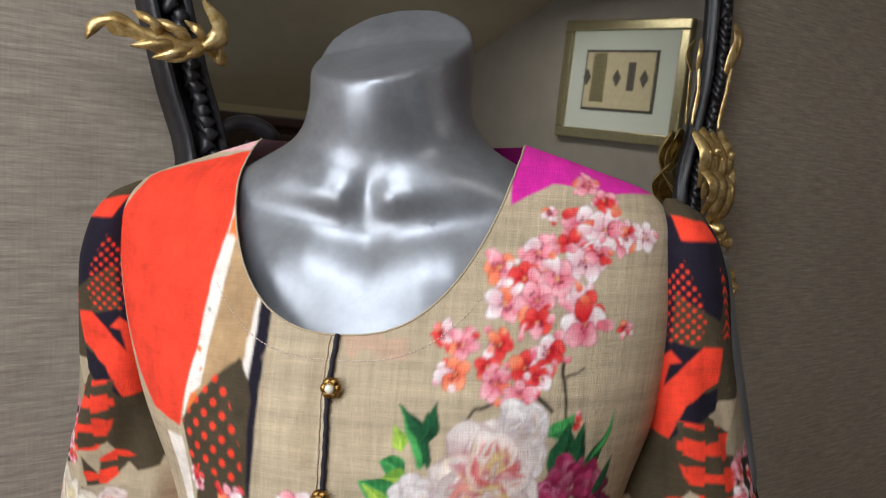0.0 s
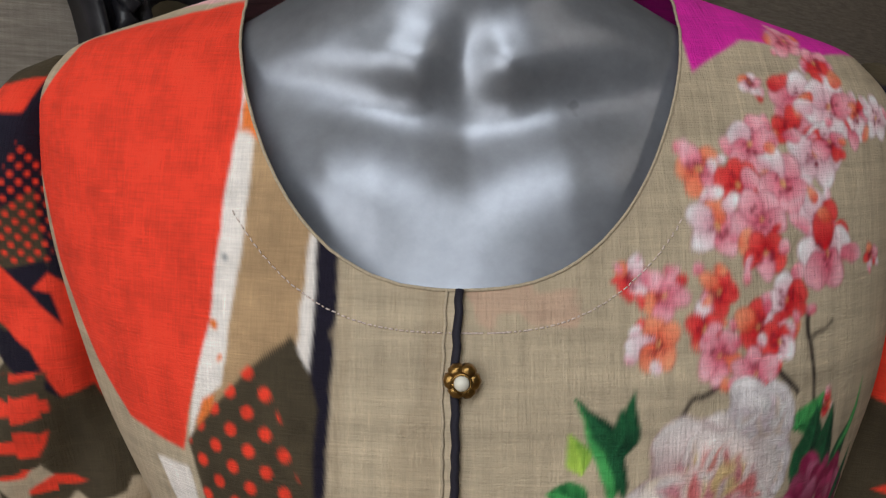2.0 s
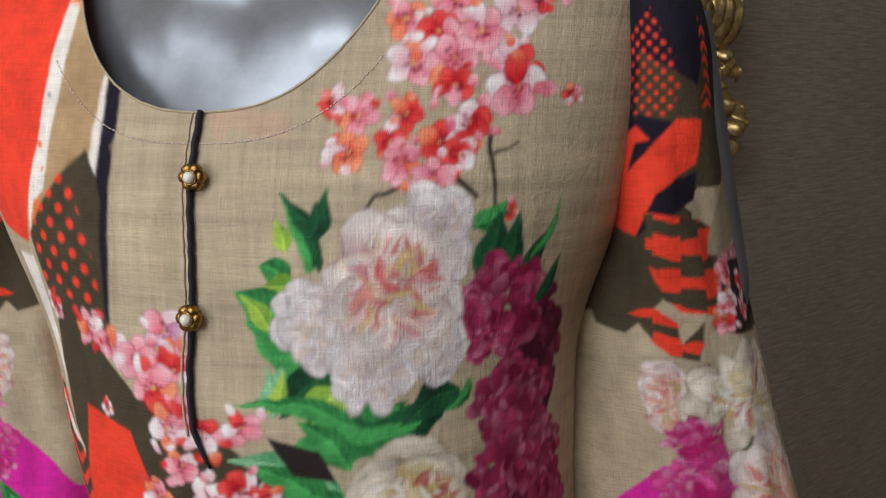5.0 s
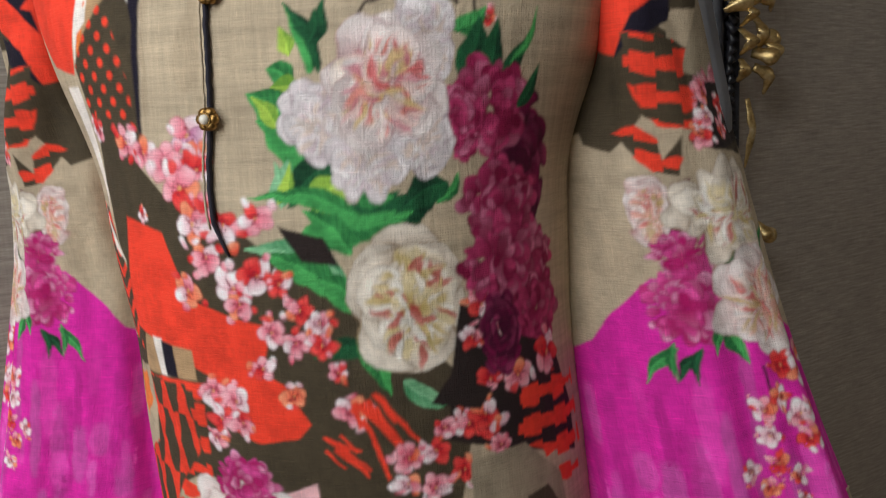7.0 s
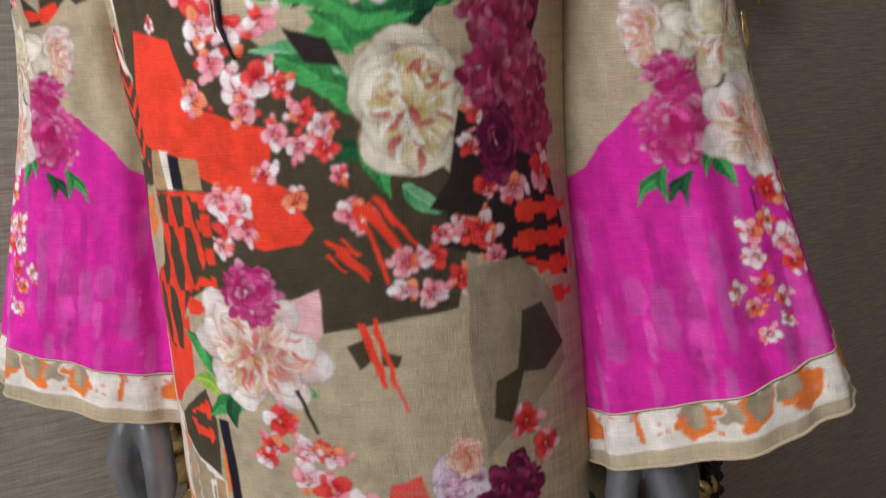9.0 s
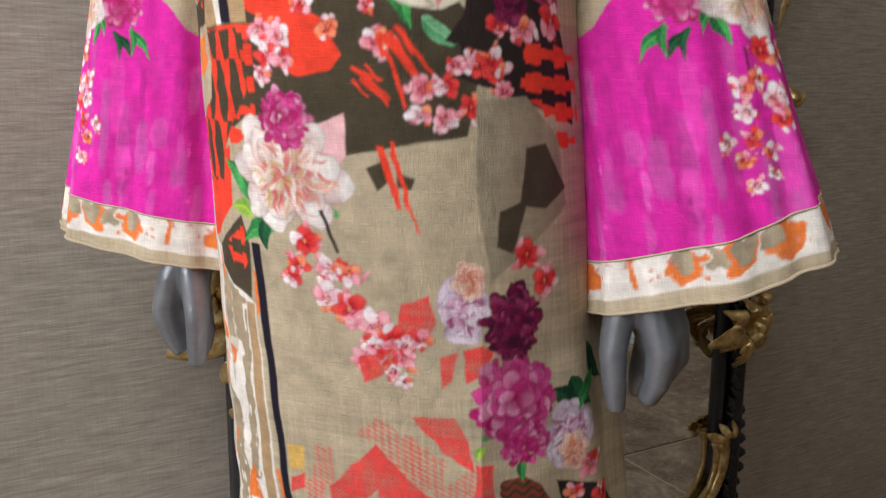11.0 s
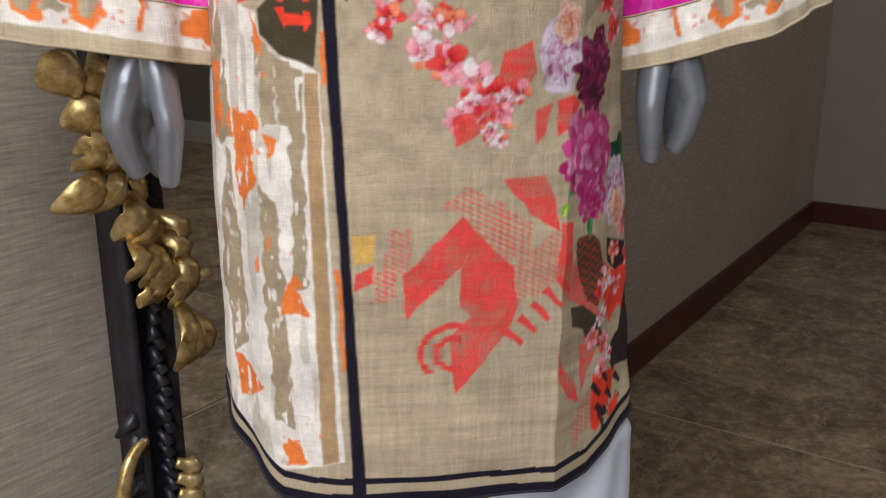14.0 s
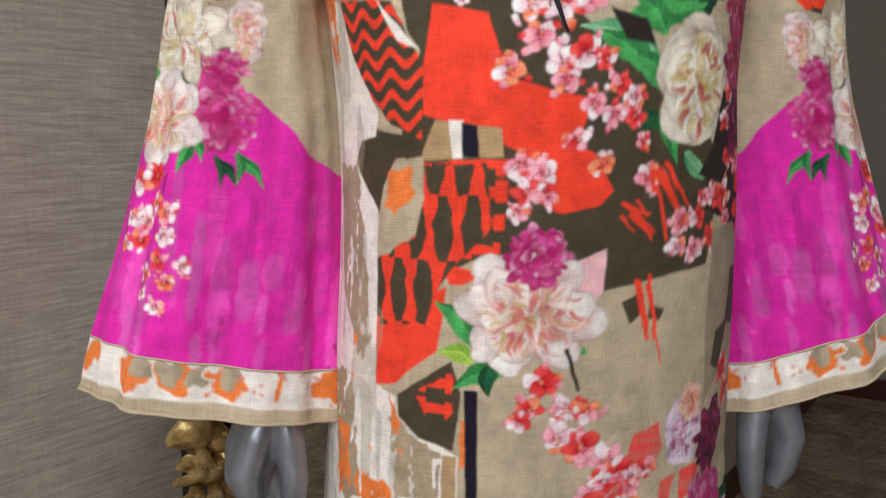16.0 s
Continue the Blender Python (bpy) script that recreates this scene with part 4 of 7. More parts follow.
    def reedfield(self, ink, *pts):
        """Upright bars with rounded ends, in staggered rows."""
        k, m = self.mask(pts)
        u, v = self.U[k] + self.wu[k], self.V[k] + self.wv[k]
        row = np.floor(v / 0.047)
        s = np.sin(u * 2 * math.pi / 0.021 + 2.1 * row) + 0.9 - 1.6 * np.exp(-((v / 0.047 - row - 0.5) / 0.42) ** 2)
        self.lay(k, m * np.clip(0.5 + s * 4, 0, 1), INKS[ink])

    def ragged(self, ink, *pts):
        """A dry brush stroke: broken along its sides."""
        k, m = self.mask(pts, 2)
        f = field(m.shape, (16, 5), self.r) + 0.5 * field(m.shape, (5, 3), self.r)
        self.lay(k, m * np.clip((f - 0.36) * 7, 0, 1), INKS[ink])

    def wavefield(self, ink, *pts, p=0.0078):
        k, m = self.mask(pts)
        s = np.sin((self.V[k] + 0.32 * p * np.sin(self.U[k] * math.pi / p)) * 2 * math.pi / p) - 0.15
        self.lay(k, m * np.clip(0.5 + s * 3, 0, 1), INKS[ink])

    def hatch(self, ink, *pts):
        k, m = self.mask(pts, 2)
        s = np.sin((self.V[k] + 0.5 * self.U[k]) * 2 * math.pi / 0.0046) + 0.8 * np.sin(self.U[k] * 2 * math.pi / 0.006)
        self.lay(k, m * np.clip(0.3 + s * 1.2, 0, 0.62), INKS[ink])

    def vstreak(self, ink, *pts, n):
        k, m = self.mask(pts, 2)
        u = self.U[k]
        f = field(u.shape, (46, 8), self.r) * 0.7 + field(u.shape, (120, 13), self.r) * 0.6
        self.lay(k, m * np.clip((f - 0.76) * 9, 0, 0.42), INKS[ink])

    def splat(self, ink, *pts):
        q = np.array(pts)
        for _ in range(46):
            t = self.r.random(2)
            a, b = q[0] * (1 - t[0]) + q[1] * t[0], q[3] * (1 - t[0]) + q[2] * t[0]
            c = a * (1 - t[1]) + b * t[1]
            rr = 0.0008 + 0.003 * self.r.random() ** 3
            self.oval(c[0], c[1], rr, rr * self.r.uniform(0.8, 2.2), 0, INKS[ink], INKS[ink], 0.9, 2.5)

    def flame(self, ink, a, b, r):
        a, b = np.array(a), np.array(b)
        for _ in range(10):
            o = self.r.uniform(-r, r, 2) * 0.6
            e = self.r.uniform(0.3, 1.0)
            self.line(ink, a + o, a + o + (b - a) * e + self.r.uniform(-r, r, 2) * 0.4, r * 0.22)

    def arcs(self, ink, p, r, n):
        k = self.win(p[0] - r, p[0] + r, p[1] - r, p[1] + r)
        u, v = self.U[k] - p[0], self.V[k] - p[1]
        q = np.hypot(u, v)
        s = np.sin(q / r * n * 2 * math.pi)
        m = np.clip(0.5 + s * 4, 0, 1) * (q < r) * (q > 0.3 * r) * (u < 0.25 * r) * (v > -0.55 * r)
        self.lay(k, m, INKS[ink])

    def bars(self, ink, a, b, r, n):
        a, b = np.array(a), np.array(b)
        for i in range(n):
            c = a + (b - a) * i / (n - 1)
            self.line(ink, c + np.array((-r, r)) * 0.35, c + np.array((r, -r)) * 0.5, 0.007)

    def leaf(self, tone, a, b, w):
        a, b = np.array(a), np.array(b)
        d = b - a
        ln = np.hypot(*d)
        ang = math.atan2(d[1], d[0])
        e = ln * 0.75 + w
        c = (a + b) / 2
        k = self.win(c[0] - e, c[0] + e, c[1] - e, c[1] + e)
        du, dv = self.U[k] + self.wu[k] - a[0], self.V[k] + self.wv[k] - a[1]
        x, y = (du * math.cos(ang) + dv * math.sin(ang)) / ln, -du * math.sin(ang) + dv * math.cos(ang)
        y = y + 0.10 * ln * np.sin(np.clip(x, 0, 1) * math.pi)
        half = 0.5 * w * np.sin(np.pi * np.clip(x, 0, 1) ** 0.75)
        m = np.clip(0.5 + (half - np.abs(y)) * RES, 0, 1) * (x > 0) * (x < 1)
        lo, hi = np.array(rgb(*LEAF[tone][1])), np.array(rgb(*LEAF[tone][0]))
        vein = 0.5 + 0.5 * np.sin((x * ln - np.abs(y) * 0.9) * 2 * math.pi / 0.0055)
        f = np.clip(np.where(y > 0, 0.75, 0.25) + 0.5 * self.mott[k] + 0.22 * (vein - 0.5), 0, 1)[..., None]
        self.lay(k, m, lo * (1 - f) + hi * f, 0.12)
        self.lay(k, m * np.clip(1 - np.abs(y) * RES / 0.9, 0, 0.7), hi * 1.25)

    def blossom(self, tone, p, r):
        """Five-petalled cherry flower with stamens."""
        ph = self.r.uniform(0, 6.28)
        sq = self.r.uniform(0.75, 1.0)
        for i in self.r.permutation(5):
            a = ph + i * 1.257 + self.r.uniform(-0.15, 0.15)
            d = r * self.r.uniform(0.48, 0.60)
            c = BLOOM[tone] if self.r.random() < 0.5 else BLOOM[("P", "W", "P", "R", "W", "C")[self.r.integers(6)]]
            x, y = p[0] + d * math.cos(a), p[1] + sq * d * math.sin(a)
            self.oval(x, y, r * 0.49, r * 0.42, a, np.array(rgb(*c[1])) * 0.55, np.array(rgb(*c[1])) * 0.7, 0.8, 1)
            self.oval(x, y, r * 0.46, r * 0.39, a, rgb(*c[1]), rgb(*c[0]), 1, 1.2, 0.12, 0.3)
        # loose petals of mixed colour round the flower
        for i in range(4):
            a, q = self.r.uniform(0, 6.28), r * self.r.uniform(0.75, 1.15)
            c = BLOOM[("P", "R", "W", "P", "C")[self.r.integers(5)]]
            self.oval(p[0] + q * math.cos(a), p[1] + q * math.sin(a), r * self.r.uniform(0.20, 0.36), r * self.r.uniform(0.16, 0.28), self.r.uniform(0, 3.1), rgb(*c[1]), rgb(*c[0]), 0.95, 1.6, 0.2)
        for i in range(9):
            a = self.r.uniform(0, 6.28)
            q = r * self.r.uniform(0.15, 0.4)
            self.oval(p[0] + q * math.cos(a), p[1] + q * math.sin(a), max(0.0007, r * 0.05), max(0.0007, r * 0.05), 0, rgb(120, 20, 40), rgb(150, 30, 50), 0.85)
        self.oval(p[0], p[1], r * 0.10, r * 0.10, 0, rgb(190, 60, 60), rgb(236, 190, 120), 0.9)

    def peony(self, tone, p, r, ry):
        """A full rose-like flower: wide outer petals, ruffled inner ones, a coloured heart."""
        hi, lo, core = PEONY[tone]
        hi, lo = np.array(rgb(*hi)), np.array(rgb(*lo))
        ph = self.r.uniform(0, 6.28)
        # wide outer petals, then smaller and smaller ones, each with a shaded heel and a pale lip
        for n, at, size in ((8, 0.60, 0.42), (7, 0.46, 0.37), (7, 0.32, 0.29), (6, 0.18, 0.22)):
            for i in self.r.permutation(n):
                a = ph + i * 6.283 / n + self.r.uniform(-0.3, 0.3)
                s = size * self.r.uniform(0.85, 1.18)
                t = self.r.uniform(-0.5, 0.3)
                heel = np.clip(lo * (1 - t) + hi * t, 0, 1) * self.r.uniform(0.5, 1.0)
                if at < 0.5 and self.r.random() < 0.55:
                    heel = np.array(rgb(*core[self.r.integers(len(core))]))
                x, y = p[0] + r * at * math.cos(a), p[1] + ry * at * math.sin(a)
                self.oval(x, y, r * s * 1.02, ry * s * 0.86, a, lo * 0.50, lo * 0.82, 0.9, 1.0, 0, 0.1)
                self.oval(x + r * 0.02 * math.cos(a), y + ry * 0.02 * math.sin(a), r * s * 0.97, ry * s * 0.80, a, heel, hi * self.r.uniform(0.84, 1.06), 1, 1.4, 0.20, 0.26)
            ph += 0.4
        # curled strokes round the heart
        for i in range(150):
            a, q = self.r.uniform(0, 6.28), 0.62 * math.sqrt(self.r.random())
            c = np.array(rgb(*core[self.r.integers(len(core))]))
            s = self.r.uniform(0.04, 0.15)
            self.oval(p[0] + r * (q * math.cos(a) + 0.06), p[1] + ry * (q * math.sin(a) - 0.05), r * s * 1.4, ry * s * 0.36, a + self.r.uniform(-0.7, 0.9), c * 0.72, c * 0.8 + hi * 0.2, 0.92, 1.8, 0.1, 0.3)

    def mass(self, tone, p, r, ry):
        """A dense many-petalled head in one colour family."""
        hi, lo, light = (np.array(rgb(*c)) for c in MASS[tone])
        for i in range(120):
            a, q = self.r.uniform(0, 6.28), 0.95 * math.sqrt(1 - i / 124) * self.r.uniform(0.75, 1)
            s = self.r.uniform(0.08, 0.19)
            t = self.r.random()
            top = light if self.r.random() < 0.38 else hi
            self.oval(p[0] + r * q * math.cos(a), p[1] + ry * q * math.sin(a), r * s * 1.25, ry * s, a, lo, lo * (1 - t) + top * t, 1, 1.2, 0.25, 0.25)

    def sample(self, u, v):
        x, y = np.clip((u - self.u0) * RES - 0.5, 0, self.w - 1.001), np.clip((v - self.v0) * RES - 0.5, 0, self.h - 1.001)
        i, j = y.astype(int), x.astype(int)
        fy, fx = (y - i)[..., None], (x - j)[..., None]
        return (self.C[i, j] * (1 - fx) + self.C[i, j + 1] * fx) * (1 - fy) + (self.C[i + 1, j] * (1 - fx) + self.C[i + 1, j + 1] * fx) * fy


body_cloth = Cloth(-0.42, 0.42, 0.55, 1.56, 3)
body_cloth.poly("MAGENTA", (0.16, 1.53), (0.42, 1.50), (0.42, 1.56), (0.16, 1.56))
body_cloth.poly("PINK2", (-0.13, 1.535), (-0.42, 1.515), (-0.42, 1.56), (-0.13, 1.56))
# body, painted in order. kind colour|args t points
body_cloth.poly("TAN", (-0.131, 1.526), (-0.120, 1.472), (-0.127, 1.398), (-0.139, 1.350), (-0.080, 1.355), (-0.080, 1.402), (-0.077, 1.431), (-0.107, 1.473))
body_cloth.poly("WHITE", (-0.124, 1.522), (-0.123, 1.505), (-0.121, 1.472), (-0.124, 1.447), (-0.129, 1.398), (-0.140, 1.349), (-0.131, 1.367), (-0.121, 1.375), (-0.113, 1.436), (-0.113, 1.466), (-0.113, 1.495))
body_cloth.poly("ORANGE", (-0.116, 1.506), (-0.120, 1.482), (-0.119, 1.474), (-0.108, 1.469), (-0.112, 1.489))
body_cloth.ell("ORANGE", (-0.125, 1.398), r=0.0020)
body_cloth.ell("ORANGE", (-0.123, 1.385), r=0.0011)
body_cloth.ell("GREY", (-0.121, 1.423), r=0.0013)
body_cloth.poly("ORANGE", (-0.132, 1.369), (-0.123, 1.371), (-0.127, 1.361), (-0.136, 1.354))
body_cloth.poly("RED", (-0.217, 1.515), (-0.132, 1.534), (-0.120, 1.524), (-0.122, 1.509), (-0.120, 1.474), (-0.123, 1.447), (-0.127, 1.398), (-0.144, 1.344), (-0.181, 1.351), (-0.205, 1.373), (-0.233, 1.412), (-0.244, 1.453), (-0.248, 1.474))
body_cloth.poly("RED", (-0.143, 1.519), (-0.131, 1.533), (-0.119, 1.525), (-0.121, 1.509), (-0.120, 1.482), (-0.122, 1.466))
body_cloth.poly("ORANGE", (-0.118, 1.504), (-0.120, 1.481), (-0.119, 1.473), (-0.110, 1.469), (-0.112, 1.488))
body_cloth.poly("WHITE", (-0.083, 1.434), (-0.086, 1.433), (-0.090, 1.384), (-0.079, 1.376), (-0.081, 1.417))
body_cloth.poly("NAVY", (-0.083, 1.432), (-0.074, 1.431), (-0.074, 1.405), (-0.076, 1.368), (-0.080, 1.304), (-0.086, 1.303), (-0.085, 1.368), (-0.083, 1.403))
body_cloth.poly("BROWN", (-0.092, 1.396), (-0.084, 1.383), (-0.081, 1.370), (-0.083, 1.346), (-0.082, 1.301), (-0.130, 1.289), (-0.133, 1.314), (-0.141, 1.350), (-0.127, 1.364), (-0.108, 1.383))
body_cloth.dotfield("RED", (-0.141, 1.350), (-0.108, 1.384), (-0.099, 1.379), (-0.089, 1.338), (-0.082, 1.301), (-0.130, 1.289), (-0.133, 1.314), r=0.0027, p=0.0155)
body_cloth.poly("WHITE", (-0.164, 1.337), (-0.156, 1.318), (-0.149, 1.288), (-0.142, 1.257), (-0.138, 1.296), (-0.140, 1.326), (-0.143, 1.337))
body_cloth.poly("BROWN", (-0.125, 1.322), (-0.095, 1.312), (-0.106, 1.257), (-0.121, 1.225), (-0.132, 1.239), (-0.141, 1.275))
body_cloth.poly("BROWN", (-0.095, 1.312), (-0.087, 1.288), (-0.060, 1.264), (-0.055, 1.219), (-0.016, 1.225), (0.003, 1.209), (-0.002, 1.165), (0.022, 1.120), (-0.097, 1.100), (-0.132, 1.137), (-0.139, 1.171))
body_cloth.poly("BROWN", (-0.109, 1.273), (-0.043, 1.271), (0.000, 1.236), (0.059, 1.209), (0.116, 1.149), (0.115, 1.129), (0.102, 1.075), (0.067, 1.071), (0.013, 1.061), (-0.050, 1.107), (-0.102, 1.152), (-0.120, 1.182))
body_cloth.poly("RED", (-0.113, 1.256), (-0.075, 1.248), (-0.062, 1.208), (-0.030, 1.199), (-0.003, 1.193), (-0.013, 1.164), (0.000, 1.157), (0.015, 1.132), (0.005, 1.121), (-0.021, 1.116), (-0.046, 1.129), (-0.052, 1.159), (-0.081, 1.172), (-0.124, 1.185))
body_cloth.poly("BROWN", (-0.107, 1.151), (-0.052, 1.156), (-0.048, 1.122), (-0.007, 1.114), (-0.026, 1.086), (-0.071, 1.088), (-0.122, 1.061), (-0.127, 1.092))
body_cloth.barfield("RED", (-0.123, 1.150), (-0.055, 1.154), (-0.065, 1.076), (-0.107, 1.058), (-0.158, 1.003), (-0.141, 1.086))
body_cloth.poly("TAN", (-0.110, 1.180), (-0.064, 1.174), (-0.062, 1.155), (-0.123, 1.152))
body_cloth.poly("WHITE", (-0.100, 1.180), (-0.090, 1.179), (-0.087, 1.154), (-0.097, 1.153))
body_cloth.poly("NAVY", (-0.091, 1.178), (-0.080, 1.176), (-0.078, 1.154), (-0.090, 1.154))
body_cloth.poly("RED", (-0.144, 1.047), (-0.099, 1.063), (-0.105, 1.015), (-0.141, 0.986), (-0.161, 0.992))
body_cloth.poly("BEIGE", (0.011, 1.058), (0.050, 1.068), (0.104, 1.075), (0.108, 1.003), (0.122, 0.874), (-0.068, 0.857), (-0.081, 0.980), (-0.054, 1.003), (-0.015, 1.004), (0.010, 1.029))
# waved and barred panels beside the border
body_cloth.poly("BROWN", (-0.205, 1.195), (-0.163, 1.173), (-0.120, 1.167), (-0.121, 1.155), (-0.145, 1.153), (-0.156, 1.133), (-0.157, 1.114), (-0.178, 1.117), (-0.189, 1.149))
body_cloth.poly("BROWN", (-0.209, 1.266), (-0.146, 1.260), (-0.119, 1.215), (-0.120, 1.167), (-0.150, 1.177), (-0.195, 1.219))
body_cloth.wavefield("RED", (-0.209, 1.266), (-0.146, 1.260), (-0.119, 1.215), (-0.120, 1.167), (-0.150, 1.177), (-0.195, 1.219), p=0.0140)
body_cloth.poly("WHITE", (-0.160, 1.262), (-0.123, 1.227), (-0.141, 1.233))
body_cloth.poly("BROWN", (-0.118, 1.147), (-0.073, 1.151), (-0.068, 1.108), (-0.096, 1.076), (-0.108, 1.058), (-0.116, 1.032), (-0.162, 1.028), (-0.163, 1.078), (-0.125, 1.098))
body_cloth.reedfield("RED", (-0.118, 1.147), (-0.073, 1.151), (-0.068, 1.108), (-0.096, 1.076), (-0.108, 1.058), (-0.116, 1.032), (-0.162, 1.028), (-0.163, 1.078), (-0.125, 1.098))
body_cloth.poly("BEIGE", (-0.120, 1.155), (-0.119, 1.125), (-0.125, 1.102), (-0.148, 1.084), (-0.165, 1.080), (-0.156, 1.133), (-0.142, 1.151))
body_cloth.poly("ORANGE", (-0.151, 1.143), (-0.131, 1.149), (-0.126, 1.129), (-0.143, 1.112), (-0.154, 1.117))
body_cloth.poly("RED", (-0.162, 1.028), (-0.116, 1.034), (-0.113, 1.014), (-0.139, 0.985), (-0.160, 0.981))
# stripes of the border
body_cloth.poly("WHITE", (-0.420, 1.280), (-0.209, 1.266), (-0.194, 1.227), (-0.163, 1.185), (-0.166, 1.169), (-0.185, 1.165), (-0.193, 1.149), (-0.161, 1.116), (-0.160, 0.981), (-0.139, 0.975), (-0.136, 0.959), (-0.087, 0.933), (-0.077, 0.606), (-0.123, 0.594), (-0.420, 0.560))
body_cloth.vstreak("GREIGE", (-0.420, 1.270), (-0.200, 1.270), (-0.165, 1.060), (-0.100, 0.930), (-0.085, 0.600), (-0.420, 0.580), n=9)
body_cloth.ragged("BEIGE2", (-0.235, 1.147), (-0.189, 1.149), (-0.167, 1.016), (-0.177, 0.996), (-0.219, 1.052))
body_cloth.ragged("BEIGE2", (-0.248, 0.979), (-0.188, 0.985), (-0.177, 0.879), (-0.197, 0.873))
body_cloth.ragged("BEIGE2", (-0.144, 0.957), (-0.109, 0.939), (-0.107, 0.897), (-0.137, 0.891))
body_cloth.ragged("BEIGE2", (-0.114, 0.937), (-0.100, 0.933), (-0.102, 0.770), (-0.115, 0.758))
body_cloth.ragged("BEIGE2", (-0.188, 0.875), (-0.178, 0.806), (-0.174, 0.705), (-0.197, 0.687), (-0.209, 0.774))
body_cloth.ragged("BEIGE2", (-0.144, 0.846), (-0.129, 0.832), (-0.122, 0.737), (-0.121, 0.633), (-0.137, 0.641), (-0.144, 0.733))
body_cloth.poly("TAN", (-0.099, 0.933), (-0.088, 0.933), (-0.082, 0.606), (-0.096, 0.602))
body_cloth.ragged("ORANGE", (-0.276, 1.276), (-0.221, 1.268), (-0.222, 1.225), (-0.238, 1.221))
body_cloth.ragged("ORANGE", (-0.219, 0.937), (-0.192, 0.935), (-0.188, 0.887), (-0.208, 0.875))
body_cloth.ragged("ORANGE", (-0.183, 0.903), (-0.142, 0.901), (-0.143, 0.889), (-0.183, 0.877))
body_cloth.ragged("ORANGE", (-0.146, 0.979), (-0.138, 0.957), (-0.131, 0.927), (-0.140, 0.929))
body_cloth.ragged("ORANGE", (-0.175, 0.887), (-0.154, 0.885), (-0.145, 0.850), (-0.170, 0.822), (-0.179, 0.854))
body_cloth.ragged("ORANGE", (-0.137, 0.889), (-0.124, 0.881), (-0.132, 0.864))
body_cloth.ragged("ORANGE", (-0.123, 0.766), (-0.112, 0.778), (-0.104, 0.739), (-0.127, 0.737))
body_cloth.ragged("ORANGE", (-0.197, 0.687), (-0.176, 0.683), (-0.149, 0.665), (-0.191, 0.645))
body_cloth.ragged("ORANGE", (-0.134, 0.625), (-0.116, 0.623), (-0.110, 0.600), (-0.127, 0.596))
body_cloth.poly("ORANGE", (-0.081, 0.779), (-0.076, 0.780), (-0.072, 0.691), (-0.075, 0.691))
body_cloth.poly("ORANGE", (-0.087, 0.964), (-0.081, 0.964), (-0.081, 0.925), (-0.086, 0.925))
body_cloth.splat("ORANGE", (-0.300, 1.200), (-0.160, 1.000), (-0.070, 0.608), (-0.300, 0.638))
body_cloth.poly("BROWN", (-0.137, 0.977), (-0.094, 1.008), (-0.086, 0.983), (-0.091, 0.937), (-0.118, 0.945), (-0.136, 0.959))
body_cloth.barfield("RED", (-0.122, 0.979), (-0.093, 1.002), (-0.092, 0.969), (-0.105, 0.953))
body_cloth.poly("NAVY", (-0.084, 0.986), (-0.077, 0.979), (-0.069, 0.832), (-0.058, 0.552), (-0.070, 0.552), (-0.074, 0.745), (-0.080, 0.925))
body_cloth.poly("NAVY", (-0.084, 0.986), (-0.074, 0.986), (-0.068, 0.810), (-0.076, 0.809))
# stripe between cord and neckline
body_cloth.vstreak("BEIGE2", (-0.073, 1.418), (-0.032, 1.416), (-0.034, 1.307), (-0.079, 1.304), n=4)
body_cloth.blush("ROSE", (-0.023, 1.416), (0.016, 1.418), (0.018, 1.403), (-0.021, 1.402))
# chest leaves and blossom
body_cloth.poly("MAGENTA", (0.070, 1.560), (0.200, 1.545), (0.200, 1.512), (0.146, 1.510), (0.120, 1.514), (0.102, 1.516), (0.088, 1.508), (0.074, 1.500))
body_cloth.branch("DARK", (0.118, 1.405), (0.123, 1.364), w=0.0028)
body_cloth.branch("DARK", (0.121, 1.392), (0.134, 1.398), w=0.0014)
body_cloth.branch("DARK", (0.053, 1.358), (0.063, 1.375), (0.085, 1.379), w=0.0022)
body_cloth.branch("DARK", (0.096, 1.388), (0.114, 1.371), w=0.0032)
body_cloth.blossom("W", (0.102, 1.495), r=0.0060)
body_cloth.blossom("P", (0.127, 1.516), r=0.0092)
body_cloth.blossom("R", (0.140, 1.504), r=0.0098)
body_cloth.blossom("W", (0.122, 1.489), r=0.0115)
body_cloth.blossom("R", (0.122, 1.478), r=0.0098)
body_cloth.blossom("P", (0.136, 1.483), r=0.0119)
body_cloth.blossom("W", (0.154, 1.478), r=0.0107)
body_cloth.blossom("P", (0.125, 1.489), r=0.0143)
body_cloth.blossom("R", (0.118, 1.476), r=0.0100)
body_cloth.blossom("W", (0.140, 1.486), r=0.0151)
body_cloth.blossom("R", (0.158, 1.482), r=0.0083)
body_cloth.blossom("W", (0.173, 1.481), r=0.0111)
body_cloth.blossom("P", (0.096, 1.469), r=0.0131)
body_cloth.blossom("W", (0.129, 1.464), r=0.0152)
body_cloth.blossom("R", (0.137, 1.470), r=0.0092)
body_cloth.blossom("C", (0.071, 1.459), r=0.0107)
body_cloth.blossom("R", (0.087, 1.453), r=0.0116)
body_cloth.blossom("P", (0.110, 1.454), r=0.0135)
body_cloth.blossom("W", (0.076, 1.437), r=0.0129)
body_cloth.blossom("P", (0.097, 1.440), r=0.0141)
body_cloth.blossom("R", (0.127, 1.438), r=0.0136)
body_cloth.blossom("R", (0.098, 1.426), r=0.0108)
body_cloth.blossom("W", (0.130, 1.425), r=0.0165)
body_cloth.blossom("R", (0.162, 1.422), r=0.0068)
